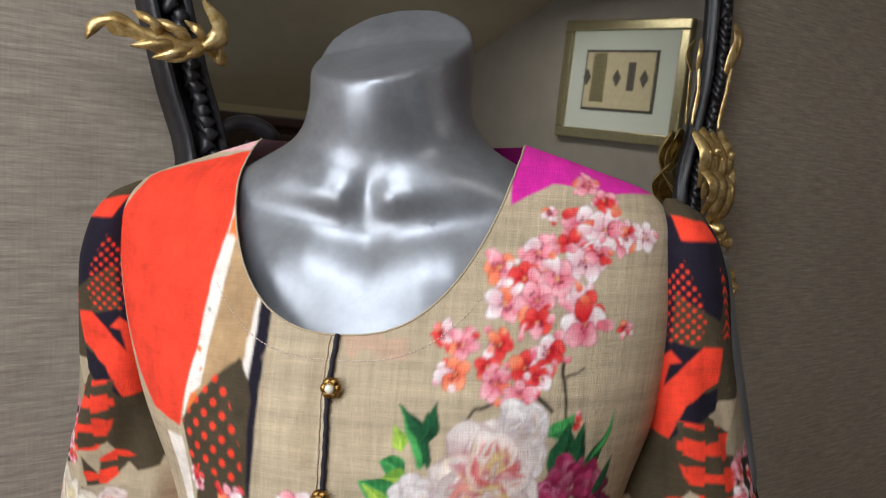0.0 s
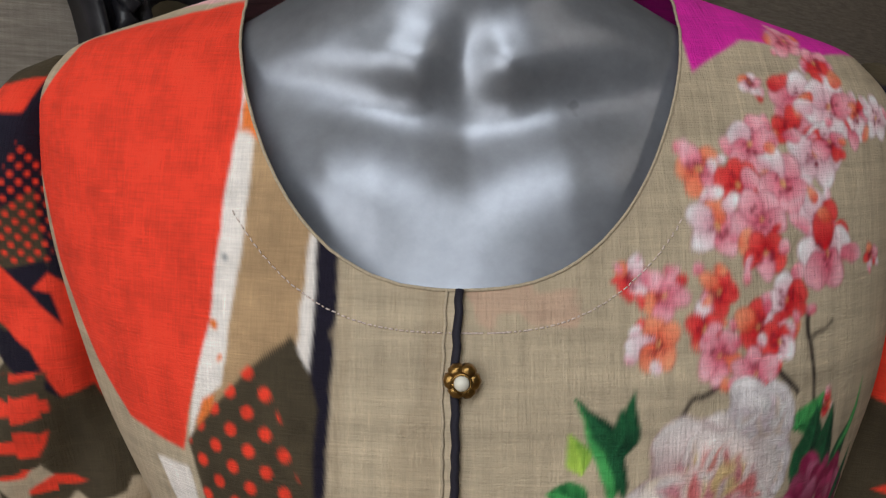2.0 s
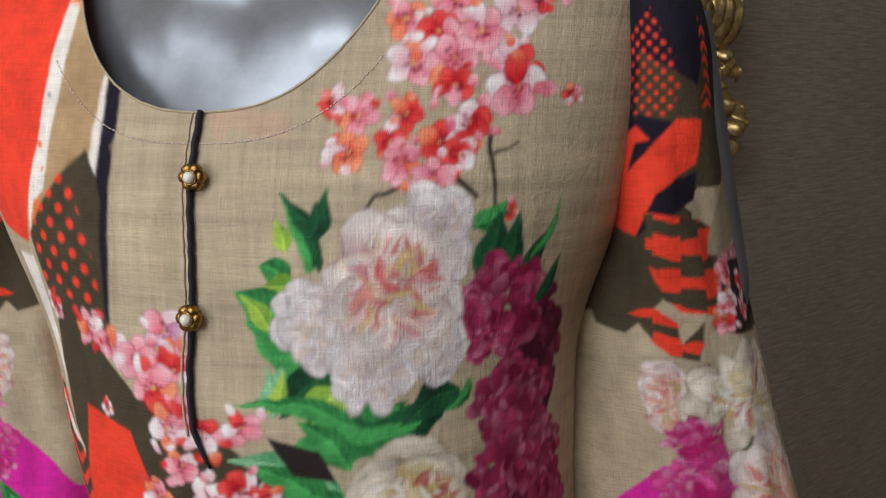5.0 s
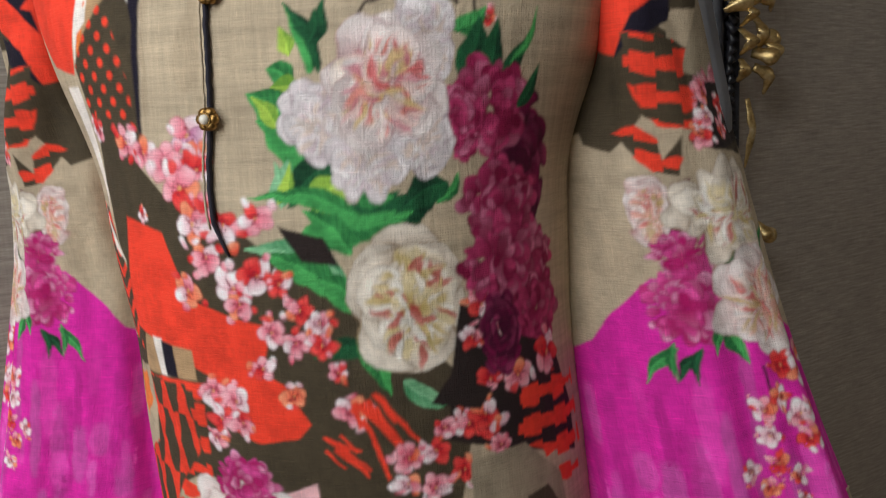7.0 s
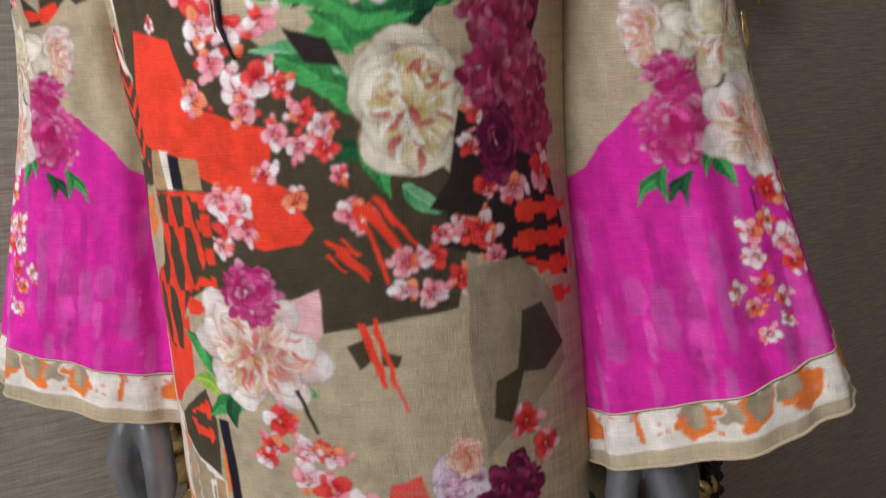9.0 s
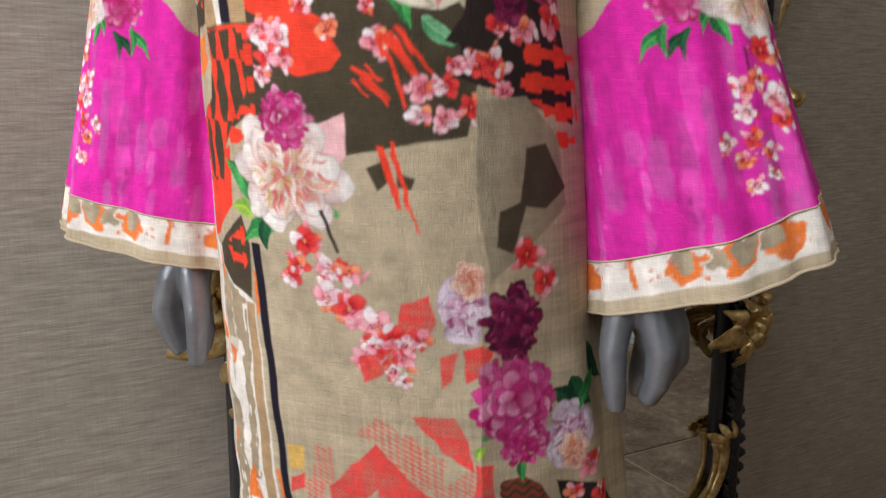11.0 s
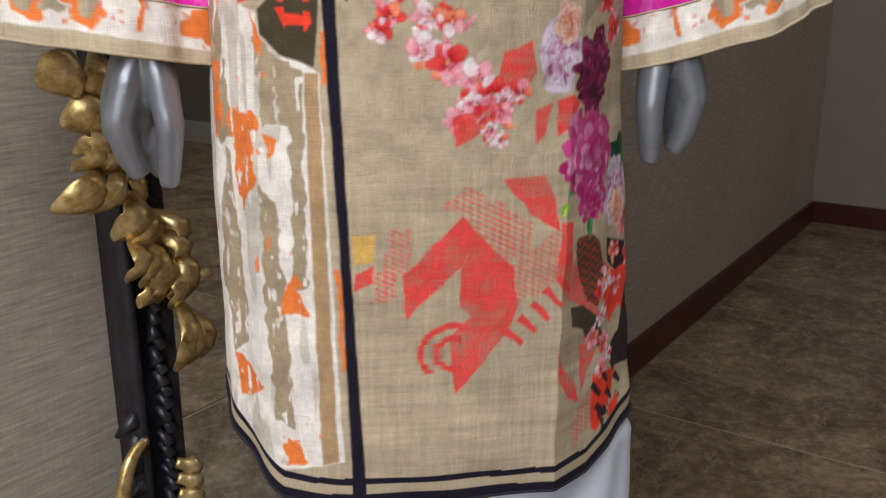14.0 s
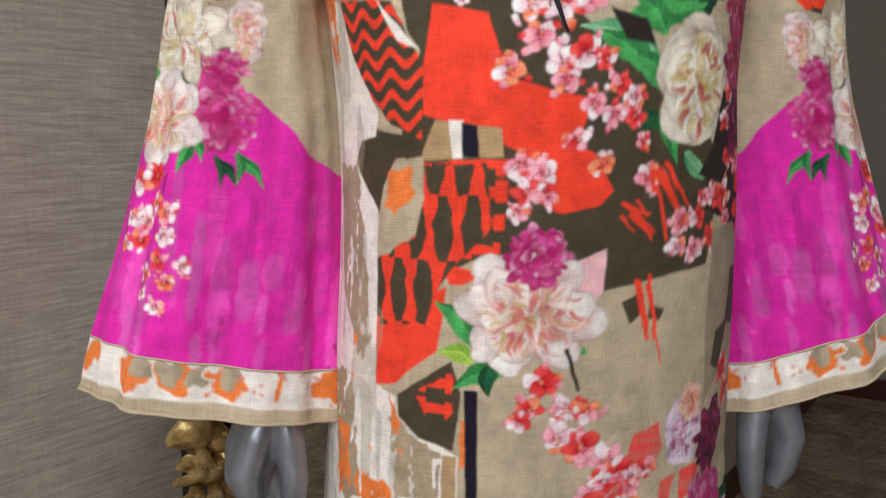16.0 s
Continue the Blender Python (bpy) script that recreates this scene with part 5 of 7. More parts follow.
body_cloth.blossom("R", (0.108, 1.409), r=0.0114)
body_cloth.blossom("P", (0.041, 1.419), r=0.0083)
body_cloth.blossom("P", (0.053, 1.412), r=0.0105)
body_cloth.blossom("P", (0.075, 1.412), r=0.0090)
body_cloth.blossom("R", (0.069, 1.399), r=0.0091)
body_cloth.blossom("C", (0.048, 1.394), r=0.0110)
body_cloth.blossom("R", (0.093, 1.399), r=0.0112)
body_cloth.blossom("R", (0.103, 1.392), r=0.0096)
body_cloth.blossom("P", (0.075, 1.388), r=0.0111)
body_cloth.blossom("P", (0.091, 1.382), r=0.0111)
body_cloth.blossom("R", (0.131, 1.365), r=0.0053)
# first peony and its leaves
body_cloth.leaf("G", (0.031, 1.336), (0.016, 1.376), w=0.0095)
body_cloth.leaf("D", (0.033, 1.352), (0.038, 1.379), w=0.0081)
body_cloth.leaf("L", (0.017, 1.311), (0.012, 1.337), w=0.0158)
body_cloth.leaf("G", (0.022, 1.282), (-0.006, 1.328), w=0.0224)
body_cloth.leaf("D", (0.016, 1.289), (0.008, 1.321), w=0.0127)
body_cloth.leaf("M", (0.004, 1.266), (0.016, 1.292), w=0.0160)
body_cloth.leaf("L", (0.047, 1.282), (0.029, 1.263), w=0.0177)
body_cloth.leaf("D", (0.033, 1.256), (0.079, 1.271), w=0.0161)
body_cloth.leaf("D", (0.059, 1.256), (0.106, 1.274), w=0.0197)
body_cloth.leaf("G", (0.019, 1.249), (0.075, 1.261), w=0.0194)
body_cloth.leaf("G", (0.110, 1.358), (0.132, 1.371), w=0.0115)
body_cloth.leaf("D", (0.113, 1.333), (0.126, 1.367), w=0.0159)
body_cloth.leaf("D", (0.118, 1.323), (0.137, 1.364), w=0.0161)
body_cloth.leaf("D", (0.130, 1.326), (0.157, 1.355), w=0.0131)
body_cloth.leaf("G", (0.145, 1.338), (0.164, 1.370), w=0.0046)
body_cloth.mass("D", (0.154, 1.273), r=0.0277, ry=0.0535)
body_cloth.mass("X", (0.131, 1.313), r=0.0306, ry=0.0301)
body_cloth.mass("X", (0.113, 1.307), r=0.0155, ry=0.0195)
body_cloth.mass("X", (0.144, 1.256), r=0.0302, ry=0.0295)
body_cloth.mass("X", (0.166, 1.221), r=0.0269, ry=0.0256)
body_cloth.leaf("D", (0.151, 1.315), (0.167, 1.338), w=0.0100)
body_cloth.leaf("G", (0.099, 1.262), (0.114, 1.278), w=0.0086)
body_cloth.leaf("D", (0.036, 1.336), (0.016, 1.376), w=0.0082)
body_cloth.leaf("D", (0.029, 1.352), (0.035, 1.372), w=0.0094)
body_cloth.leaf("L", (0.019, 1.348), (0.013, 1.364), w=0.0107)
body_cloth.leaf("G", (0.022, 1.333), (0.005, 1.340), w=0.0140)
body_cloth.leaf("L", (0.025, 1.327), (0.008, 1.330), w=0.0159)
body_cloth.leaf("G", (0.017, 1.311), (-0.006, 1.328), w=0.0192)
body_cloth.leaf("G", (0.026, 1.289), (-0.003, 1.314), w=0.0192)
body_cloth.leaf("L", (0.010, 1.308), (-0.003, 1.326), w=0.0109)
body_cloth.leaf("D", (0.044, 1.289), (0.014, 1.263), w=0.0226)
body_cloth.leaf("M", (0.010, 1.263), (0.006, 1.289), w=0.0109)
body_cloth.leaf("L", (0.007, 1.266), (0.016, 1.289), w=0.0096)
body_cloth.leaf("L", (0.047, 1.279), (0.028, 1.256), w=0.0200)
body_cloth.leaf("G", (0.059, 1.256), (-0.010, 1.269), w=0.0117)
body_cloth.leaf("G", (0.053, 1.275), (0.075, 1.267), w=0.0142)
body_cloth.leaf("D", (0.106, 1.274), (0.078, 1.260), w=0.0194)
body_cloth.leaf("G", (0.034, 1.253), (0.085, 1.260), w=0.0162)
body_cloth.peony("S", (0.037, 1.311), r=0.0260, ry=0.0256)
body_cloth.peony("S", (0.060, 1.286), r=0.0230, ry=0.0212)
body_cloth.peony("S", (0.093, 1.356), r=0.0211, ry=0.0279)
body_cloth.peony("S", (0.091, 1.302), r=0.0181, ry=0.0301)
body_cloth.peony("W", (0.070, 1.330), r=0.0352, ry=0.0401)
# second peony
body_cloth.leaf("M", (0.045, 1.222), (-0.015, 1.240), w=0.0197)
body_cloth.leaf("G", (0.040, 1.212), (-0.005, 1.236), w=0.0210)
body_cloth.poly("DARK", (0.006, 1.253), (0.033, 1.246), (0.041, 1.229), (0.019, 1.232))
body_cloth.leaf("G", (0.049, 1.236), (0.021, 1.263), w=0.0161)
body_cloth.leaf("G", (0.052, 1.201), (0.024, 1.223), w=0.0197)
body_cloth.leaf("D", (0.054, 1.180), (0.021, 1.174), w=0.0134)
body_cloth.leaf("G", (0.060, 1.207), (0.065, 1.150), w=0.0203)
body_cloth.leaf("M", (0.072, 1.157), (0.103, 1.141), w=0.0138)
body_cloth.poly("DARKRED", (0.131, 1.214), (0.150, 1.220), (0.171, 1.197), (0.160, 1.170), (0.135, 1.165), (0.123, 1.186))
body_cloth.mass("X", (0.170, 1.190), r=0.0292, ry=0.0295)
body_cloth.peony("Y", (0.079, 1.206), r=0.0335, ry=0.0518)
body_cloth.poly("DARK", (0.109, 1.203), (0.150, 1.176), (0.187, 1.162), (0.205, 1.116), (0.206, 1.081), (0.098, 1.116), (0.100, 1.153))
body_cloth.barfield("RED", (0.150, 1.149), (0.213, 1.138), (0.217, 1.075), (0.144, 1.104))
body_cloth.blossom("R", (0.123, 1.200), r=0.0103)
body_cloth.blossom("P", (0.135, 1.176), r=0.0104)
body_cloth.blossom("R", (0.115, 1.181), r=0.0082)
body_cloth.blossom("P", (0.148, 1.150), r=0.0116)
body_cloth.blossom("R", (0.126, 1.152), r=0.0096)
body_cloth.blossom("P", (0.178, 1.157), r=0.0139)
body_cloth.blossom("P", (0.106, 1.126), r=0.0079)
body_cloth.blossom("R", (0.124, 1.122), r=0.0103)
# pink clusters by the cord and below
body_cloth.blossom("W", (-0.130, 1.309), r=0.0080)
body_cloth.blossom("P", (-0.097, 1.303), r=0.0112)
body_cloth.blossom("P", (-0.081, 1.296), r=0.0102)
body_cloth.blossom("V", (-0.046, 1.306), r=0.0134)
body_cloth.blossom("P", (-0.063, 1.289), r=0.0151)
body_cloth.blossom("R", (-0.043, 1.287), r=0.0111)
body_cloth.blossom("P", (-0.054, 1.275), r=0.0150)
body_cloth.blossom("W", (-0.093, 1.258), r=0.0061)
body_cloth.blossom("P", (-0.047, 1.255), r=0.0133)
body_cloth.blossom("R", (-0.027, 1.253), r=0.0124)
body_cloth.blossom("P", (-0.007, 1.257), r=0.0108)
body_cloth.blossom("C", (-0.061, 1.213), r=0.0121)
body_cloth.blossom("P", (-0.042, 1.234), r=0.0117)
body_cloth.blossom("W", (-0.025, 1.218), r=0.0128)
body_cloth.blossom("R", (-0.009, 1.225), r=0.0112)
body_cloth.blossom("C", (-0.023, 1.206), r=0.0096)
body_cloth.blossom("R", (0.004, 1.219), r=0.0090)
body_cloth.blossom("R", (0.015, 1.204), r=0.0094)
body_cloth.blossom("P", (-0.003, 1.190), r=0.0096)
body_cloth.blossom("P", (0.012, 1.183), r=0.0096)
body_cloth.blossom("W", (0.026, 1.195), r=0.0086)
body_cloth.blossom("R", (0.027, 1.182), r=0.0086)
body_cloth.blossom("P", (-0.012, 1.167), r=0.0087)
body_cloth.blossom("C", (0.005, 1.150), r=0.0090)
body_cloth.blossom("R", (0.035, 1.166), r=0.0068)
body_cloth.blossom("C", (0.040, 1.141), r=0.0107)
body_cloth.blossom("P", (-0.050, 1.149), r=0.0103)
body_cloth.blossom("W", (-0.035, 1.145), r=0.0104)
body_cloth.blossom("R", (-0.047, 1.132), r=0.0105)
body_cloth.blossom("P", (-0.032, 1.129), r=0.0093)
body_cloth.blossom("W", (-0.052, 1.117), r=0.0075)
body_cloth.flame("RED", (0.048, 1.142), (0.066, 1.105), r=0.0164)
body_cloth.flame("RED", (0.027, 1.121), (0.051, 1.100), r=0.0107)
body_cloth.blossom("P", (0.071, 1.109), r=0.0102)
body_cloth.blossom("R", (0.088, 1.111), r=0.0094)
body_cloth.blossom("W", (0.068, 1.091), r=0.0091)
body_cloth.blossom("P", (0.087, 1.088), r=0.0103)
body_cloth.blossom("P", (0.096, 1.125), r=0.0078)
body_cloth.blossom("R", (0.110, 1.124), r=0.0099)
body_cloth.blossom("R", (0.121, 1.129), r=0.0109)
body_cloth.blossom("R", (0.105, 1.096), r=0.0092)
body_cloth.blossom("P", (0.131, 1.108), r=0.0080)
body_cloth.mass("X", (0.143, 1.227), r=0.0356, ry=0.0284)
body_cloth.mass("D", (0.137, 1.180), r=0.0170, ry=0.0300)
body_cloth.poly("DARK", (0.088, 1.142), (0.101, 1.158), (0.128, 1.146), (0.119, 1.133))
body_cloth.barfield("RED", (0.150, 1.141), (0.206, 1.138), (0.209, 1.059), (0.175, 1.068))
body_cloth.poly("GREIGE", (0.110, 1.100), (0.150, 1.104), (0.183, 1.072), (0.191, 1.020), (0.148, 0.989), (0.117, 0.965), (0.107, 1.031))
body_cloth.poly("BROWN", (0.149, 1.066), (0.168, 1.069), (0.191, 1.034), (0.167, 1.019), (0.148, 1.022), (0.135, 0.986), (0.122, 0.992), (0.125, 1.020), (0.143, 1.026))
body_cloth.poly("BROWN", (0.027, 1.052), (0.041, 1.058), (0.045, 1.044), (0.034, 1.035))
body_cloth.poly("BROWN", (0.050, 1.049), (0.063, 1.045), (0.059, 1.036), (0.049, 1.038))
body_cloth.flame("RED", (0.043, 1.066), (0.057, 1.009), r=0.0111)
# third peony
body_cloth.leaf("G", (-0.076, 1.019), (-0.108, 1.053), w=0.0183)
body_cloth.leaf("L", (-0.077, 1.009), (-0.105, 1.015), w=0.0139)
body_cloth.leaf("G", (-0.054, 1.003), (-0.093, 0.987), w=0.0186)
body_cloth.leaf("D", (-0.065, 1.007), (-0.065, 0.982), w=0.0136)
body_cloth.leaf("G", (-0.013, 1.027), (0.004, 1.015), w=0.0104)
body_cloth.poly("PINK2", (-0.010, 1.082), (0.013, 1.091), (0.013, 1.060), (-0.003, 1.046), (-0.011, 1.055))
body_cloth.peony("P", (-0.040, 1.047), r=0.0532, ry=0.0424)
body_cloth.mass("M", (-0.036, 1.086), r=0.0240, ry=0.0229)
body_cloth.branch("DARK", (-0.011, 1.018), (-0.001, 0.986), w=0.0035)
# cascade
body_cloth.blossom("R", (-0.028, 0.993), r=0.0138)
body_cloth.blossom("P", (-0.036, 0.973), r=0.0112)
body_cloth.blossom("R", (-0.042, 0.962), r=0.0098)
body_cloth.blossom("W", (-0.010, 0.971), r=0.0127)
body_cloth.blossom("R", (0.007, 0.968), r=0.0121)
body_cloth.blossom("W", (-0.013, 0.949), r=0.0133)
body_cloth.blossom("R", (0.005, 0.941), r=0.0145)
body_cloth.blossom("P", (0.025, 0.930), r=0.0148)
body_cloth.poly("CORAL", (0.046, 0.947), (0.068, 0.955), (0.073, 0.933), (0.049, 0.898), (0.035, 0.886))
body_cloth.blossom("R", (0.038, 0.917), r=0.0134)
body_cloth.blossom("W", (0.018, 0.900), r=0.0134)
body_cloth.blossom("P", (0.047, 0.902), r=0.0111)
body_cloth.poly("CORAL", (0.009, 0.898), (0.040, 0.918), (0.040, 0.895), (0.013, 0.878))
body_cloth.blossom("R", (0.026, 0.910), r=0.0101)
body_cloth.blossom("W", (0.048, 0.913), r=0.0093)
body_cloth.blossom("W", (0.037, 0.890), r=0.0071)
body_cloth.blossom("W", (0.047, 0.882), r=0.0063)
body_cloth.blossom("P", (0.060, 0.919), r=0.0093)
body_cloth.peony("V", (0.094, 0.945), r=0.0194, ry=0.0346)
body_cloth.peony("O", (0.099, 0.967), r=0.0122, ry=0.0173)
body_cloth.poly("CORAL", (0.075, 0.903), (0.089, 0.909), (0.084, 0.884), (0.076, 0.878))
body_cloth.blossom("R", (0.148, 0.984), r=0.0134)
body_cloth.blossom("R", (0.164, 0.962), r=0.0125)
body_cloth.mass("D", (0.135, 0.933), r=0.0263, ry=0.0301)
# big printed figure over the hem
body_cloth.poly("CORAL", (0.049, 0.851), (0.085, 0.853), (0.096, 0.833), (0.100, 0.806), (0.077, 0.820))
body_cloth.poly("CORAL", (0.092, 0.910), (0.108, 0.914), (0.118, 0.907), (0.108, 0.890), (0.095, 0.882))
body_cloth.poly("CORAL", (0.105, 0.885), (0.118, 0.891), (0.120, 0.870), (0.110, 0.867))
body_cloth.hatch("CORAL", (0.046, 0.838), (0.077, 0.814), (0.073, 0.786), (0.052, 0.785), (0.042, 0.811))
body_cloth.hatch("CORAL", (-0.000, 0.828), (0.021, 0.849), (0.056, 0.826), (0.061, 0.790), (0.040, 0.798), (0.020, 0.825))
body_cloth.poly("CORAL", (0.019, 0.824), (0.045, 0.794), (0.063, 0.777), (0.067, 0.744), (0.059, 0.719), (0.017, 0.667), (0.010, 0.717), (0.028, 0.737), (0.018, 0.748), (0.019, 0.782), (-0.025, 0.737), (-0.027, 0.776))
body_cloth.hatch("CORAL", (0.060, 0.777), (0.103, 0.816), (0.109, 0.776), (0.085, 0.751), (0.065, 0.749))
body_cloth.poly("CORAL", (0.101, 0.813), (0.116, 0.811), (0.119, 0.741), (0.111, 0.742), (0.099, 0.766))
body_cloth.arcs("CORAL", (0.013, 0.705), r=0.0335, n=3)
body_cloth.bars("CORAL", (0.064, 0.717), (0.107, 0.760), r=0.0184, n=5)
body_cloth.poly("CORAL", (0.119, 0.775), (0.132, 0.767), (0.169, 0.713), (0.153, 0.721), (0.118, 0.742))
body_cloth.hatch("CORAL", (-0.036, 0.813), (-0.020, 0.817), (-0.024, 0.781), (-0.045, 0.754))
body_cloth.hatch("CORAL", (-0.051, 0.778), (-0.029, 0.780), (-0.033, 0.756), (-0.052, 0.751))
body_cloth.poly("CORAL", (-0.064, 0.778), (-0.049, 0.785), (-0.050, 0.770), (-0.065, 0.763))
body_cloth.poly("YELLOW", (-0.066, 0.809), (-0.048, 0.811), (-0.050, 0.788), (-0.065, 0.786))
body_cloth.poly("CORAL", (0.104, 0.700), (0.114, 0.679), (0.129, 0.667), (0.138, 0.641), (0.121, 0.649), (0.106, 0.672))
body_cloth.poly("CORAL", (0.138, 0.696), (0.165, 0.684), (0.148, 0.661), (0.141, 0.649))
body_cloth.hatch("CORAL", (0.127, 0.622), (0.144, 0.641), (0.171, 0.658), (0.164, 0.617), (0.133, 0.595))
body_cloth.poly("RUST", (0.124, 0.795), (0.145, 0.796), (0.161, 0.786), (0.181, 0.750), (0.163, 0.724), (0.147, 0.735), (0.131, 0.760), (0.122, 0.784))
body_cloth.wavefield("BROWN", (0.124, 0.795), (0.145, 0.796), (0.161, 0.786), (0.181, 0.750), (0.163, 0.724), (0.147, 0.735), (0.131, 0.760), (0.122, 0.784))
body_cloth.poly("DARK", (0.178, 0.785), (0.226, 0.770), (0.268, 0.731), (0.219, 0.732), (0.184, 0.760))
body_cloth.poly("BROWN", (0.120, 0.735), (0.141, 0.731), (0.169, 0.711), (0.183, 0.681), (0.154, 0.687), (0.141, 0.709), (0.122, 0.716))
body_cloth.poly("RED", (0.176, 0.763), (0.195, 0.749), (0.224, 0.753), (0.268, 0.723), (0.227, 0.690), (0.211, 0.713), (0.193, 0.699), (0.173, 0.728))
body_cloth.poly("DARK", (0.226, 0.730), (0.280, 0.723), (0.284, 0.648), (0.231, 0.650), (0.195, 0.655), (0.184, 0.676), (0.209, 0.688))
body_cloth.poly("RED", (0.159, 0.660), (0.205, 0.653), (0.199, 0.631), (0.168, 0.600), (0.160, 0.606))
body_cloth.bars("DARK", (0.165, 0.644), (0.193, 0.662), r=0.0192, n=3)
body_cloth.bars("DARK", (0.173, 0.621), (0.209, 0.641), r=0.0147, n=3)
body_cloth.splat("DARK", (0.173, 0.615), (0.209, 0.630), (0.213, 0.598), (0.175, 0.589))
body_cloth.poly("DARK", (0.176, 0.603), (0.187, 0.603), (0.193, 0.587), (0.176, 0.589))
body_cloth.poly("RED", (0.190, 0.618), (0.211, 0.624), (0.209, 0.605), (0.191, 0.597))
body_cloth.blossom("W", (0.181, 0.745), r=0.0115)
body_cloth.blossom("P", (0.200, 0.735), r=0.0105)
body_cloth.blossom("P", (0.168, 0.738), r=0.0095)
body_cloth.blossom("P", (0.159, 0.696), r=0.0114)
body_cloth.blossom("W", (0.175, 0.712), r=0.0101)
body_cloth.blossom("P", (0.178, 0.687), r=0.0109)
body_cloth.blossom("P", (0.174, 0.663), r=0.0096)
body_cloth.blossom("W", (0.187, 0.671), r=0.0083)
body_cloth.blossom("P", (0.196, 0.769), r=0.0103)
# magenta peony over the crease
body_cloth.leaf("G", (0.119, 0.841), (0.106, 0.833), w=0.0109)
body_cloth.leaf("L", (0.110, 0.828), (0.103, 0.816), w=0.0085)
body_cloth.leaf("G", (0.145, 0.814), (0.143, 0.792), w=0.0096)
body_cloth.leaf("D", (0.193, 0.852), (0.172, 0.867), w=0.0171)
body_cloth.leaf("D", (0.191, 0.875), (0.219, 0.845), w=0.0226)
body_cloth.peony("V", (0.191, 0.824), r=0.0270, ry=0.0340)
body_cloth.blossom("P", (0.214, 0.791), r=0.0138)
body_cloth.blossom("R", (0.227, 0.760), r=0.0142)
body_cloth.leaf("D", (0.220, 0.898), (0.245, 0.861), w=0.0186)
body_cloth.leaf("G", (0.229, 0.871), (0.200, 0.843), w=0.0151)
body_cloth.peony("O", (0.195, 0.808), r=0.0155, ry=0.0184)
body_cloth.mass("M", (0.138, 0.865), r=0.0407, ry=0.0412)
body_cloth.mass("M", (0.146, 0.826), r=0.0248, ry=0.0201)
body_cloth.mass("D", (0.135, 0.918), r=0.0227, ry=0.0195)

# the sleeves share one pattern
sleeve_cloth = Cloth(-0.30, 0.42, 0.90, 1.54, 5)
sleeve_cloth.poly("BROWN", (-0.30, 1.28), (0.42, 1.28), (0.42, 1.54), (-0.30, 1.54))
sleeve_cloth.poly("NAVY", (-0.30, 1.40), (0.42, 1.40), (0.42, 1.54), (-0.30, 1.54))
sleeve_cloth.poly("MAGENTA", (-0.30, 0.89), (0.42, 0.89), (0.42, 1.13), (0.16, 1.16), (-0.10, 1.10), (-0.30, 1.14))
sleeve_cloth.poly("BEIGE", (-0.076, 1.292), (-0.017, 1.310), (0.024, 1.299), (0.099, 1.280), (0.106, 1.223), (0.038, 1.212), (-0.017, 1.188), (-0.070, 1.148), (-0.099, 1.182))
sleeve_cloth.poly("BROWN", (-0.014, 1.513), (0.004, 1.513), (0.026, 1.492), (0.030, 1.464), (0.036, 1.409), (0.014, 1.356), (-0.018, 1.340))
sleeve_cloth.poly("NAVY", (-0.019, 1.498), (0.026, 1.489), (0.031, 1.464), (0.018, 1.425), (-0.027, 1.451))
sleeve_cloth.poly("RED", (-0.009, 1.497), (0.019, 1.492), (0.029, 1.479), (-0.007, 1.480))
sleeve_cloth.dotfield("RED", (-0.024, 1.455), (-0.006, 1.466), (0.008, 1.426), (0.003, 1.409), (-0.019, 1.410), r=0.0014, p=0.0075)
sleeve_cloth.wavefield("RED", (0.023, 1.462), (0.032, 1.453), (0.036, 1.403), (0.012, 1.381), (0.005, 1.395), (0.025, 1.425))
sleeve_cloth.poly("NAVY", (-0.029, 1.381), (-0.015, 1.410), (0.006, 1.405), (0.013, 1.371), (-0.009, 1.362))
sleeve_cloth.poly("RED", (-0.040, 1.339), (-0.024, 1.367), (-0.005, 1.394), (0.008, 1.405), (0.011, 1.392), (-0.007, 1.377), (-0.018, 1.344), (-0.036, 1.329))
sleeve_cloth.poly("BEIGE", (0.013, 1.367), (0.048, 1.365), (0.057, 1.341), (0.018, 1.347))
sleeve_cloth.poly("BROWN", (-0.016, 1.373), (0.011, 1.413), (0.053, 1.414), (0.038, 1.376), (0.005, 1.374))
sleeve_cloth.poly("BROWN", (-0.063, 1.344), (-0.039, 1.335), (-0.005, 1.370), (0.035, 1.347), (0.028, 1.298), (-0.017, 1.322), (-0.026, 1.299), (-0.063, 1.289), (-0.069, 1.322))
sleeve_cloth.poly("RED", (-0.064, 1.340), (-0.055, 1.371), (-0.016, 1.404), (-0.005, 1.393), (-0.016, 1.377), (-0.039, 1.342))
sleeve_cloth.poly("NAVY", (-0.016, 1.394), (0.005, 1.399), (0.002, 1.370), (-0.025, 1.363))
sleeve_cloth.barfield("RED", (-0.007, 1.352), (0.033, 1.346), (0.029, 1.317), (-0.010, 1.325))
sleeve_cloth.poly("RED", (-0.009, 1.326), (0.007, 1.320), (0.031, 1.313), (0.027, 1.297), (0.010, 1.298))
sleeve_cloth.flame("RED", (-0.069, 1.323), (-0.054, 1.298), r=0.0053)
sleeve_cloth.poly("BROWN", (0.027, 1.382), (0.035, 1.406), (0.050, 1.369), (0.024, 1.368))
sleeve_cloth.poly("RED", (-0.047, 1.338), (-0.035, 1.362), (0.006, 1.407), (0.021, 1.407), (0.020, 1.382), (-0.004, 1.366), (-0.016, 1.340), (-0.033, 1.334))
sleeve_cloth.poly("NAVY", (-0.016, 1.340), (-0.004, 1.366), (0.021, 1.378), (0.024, 1.362), (-0.005, 1.350))
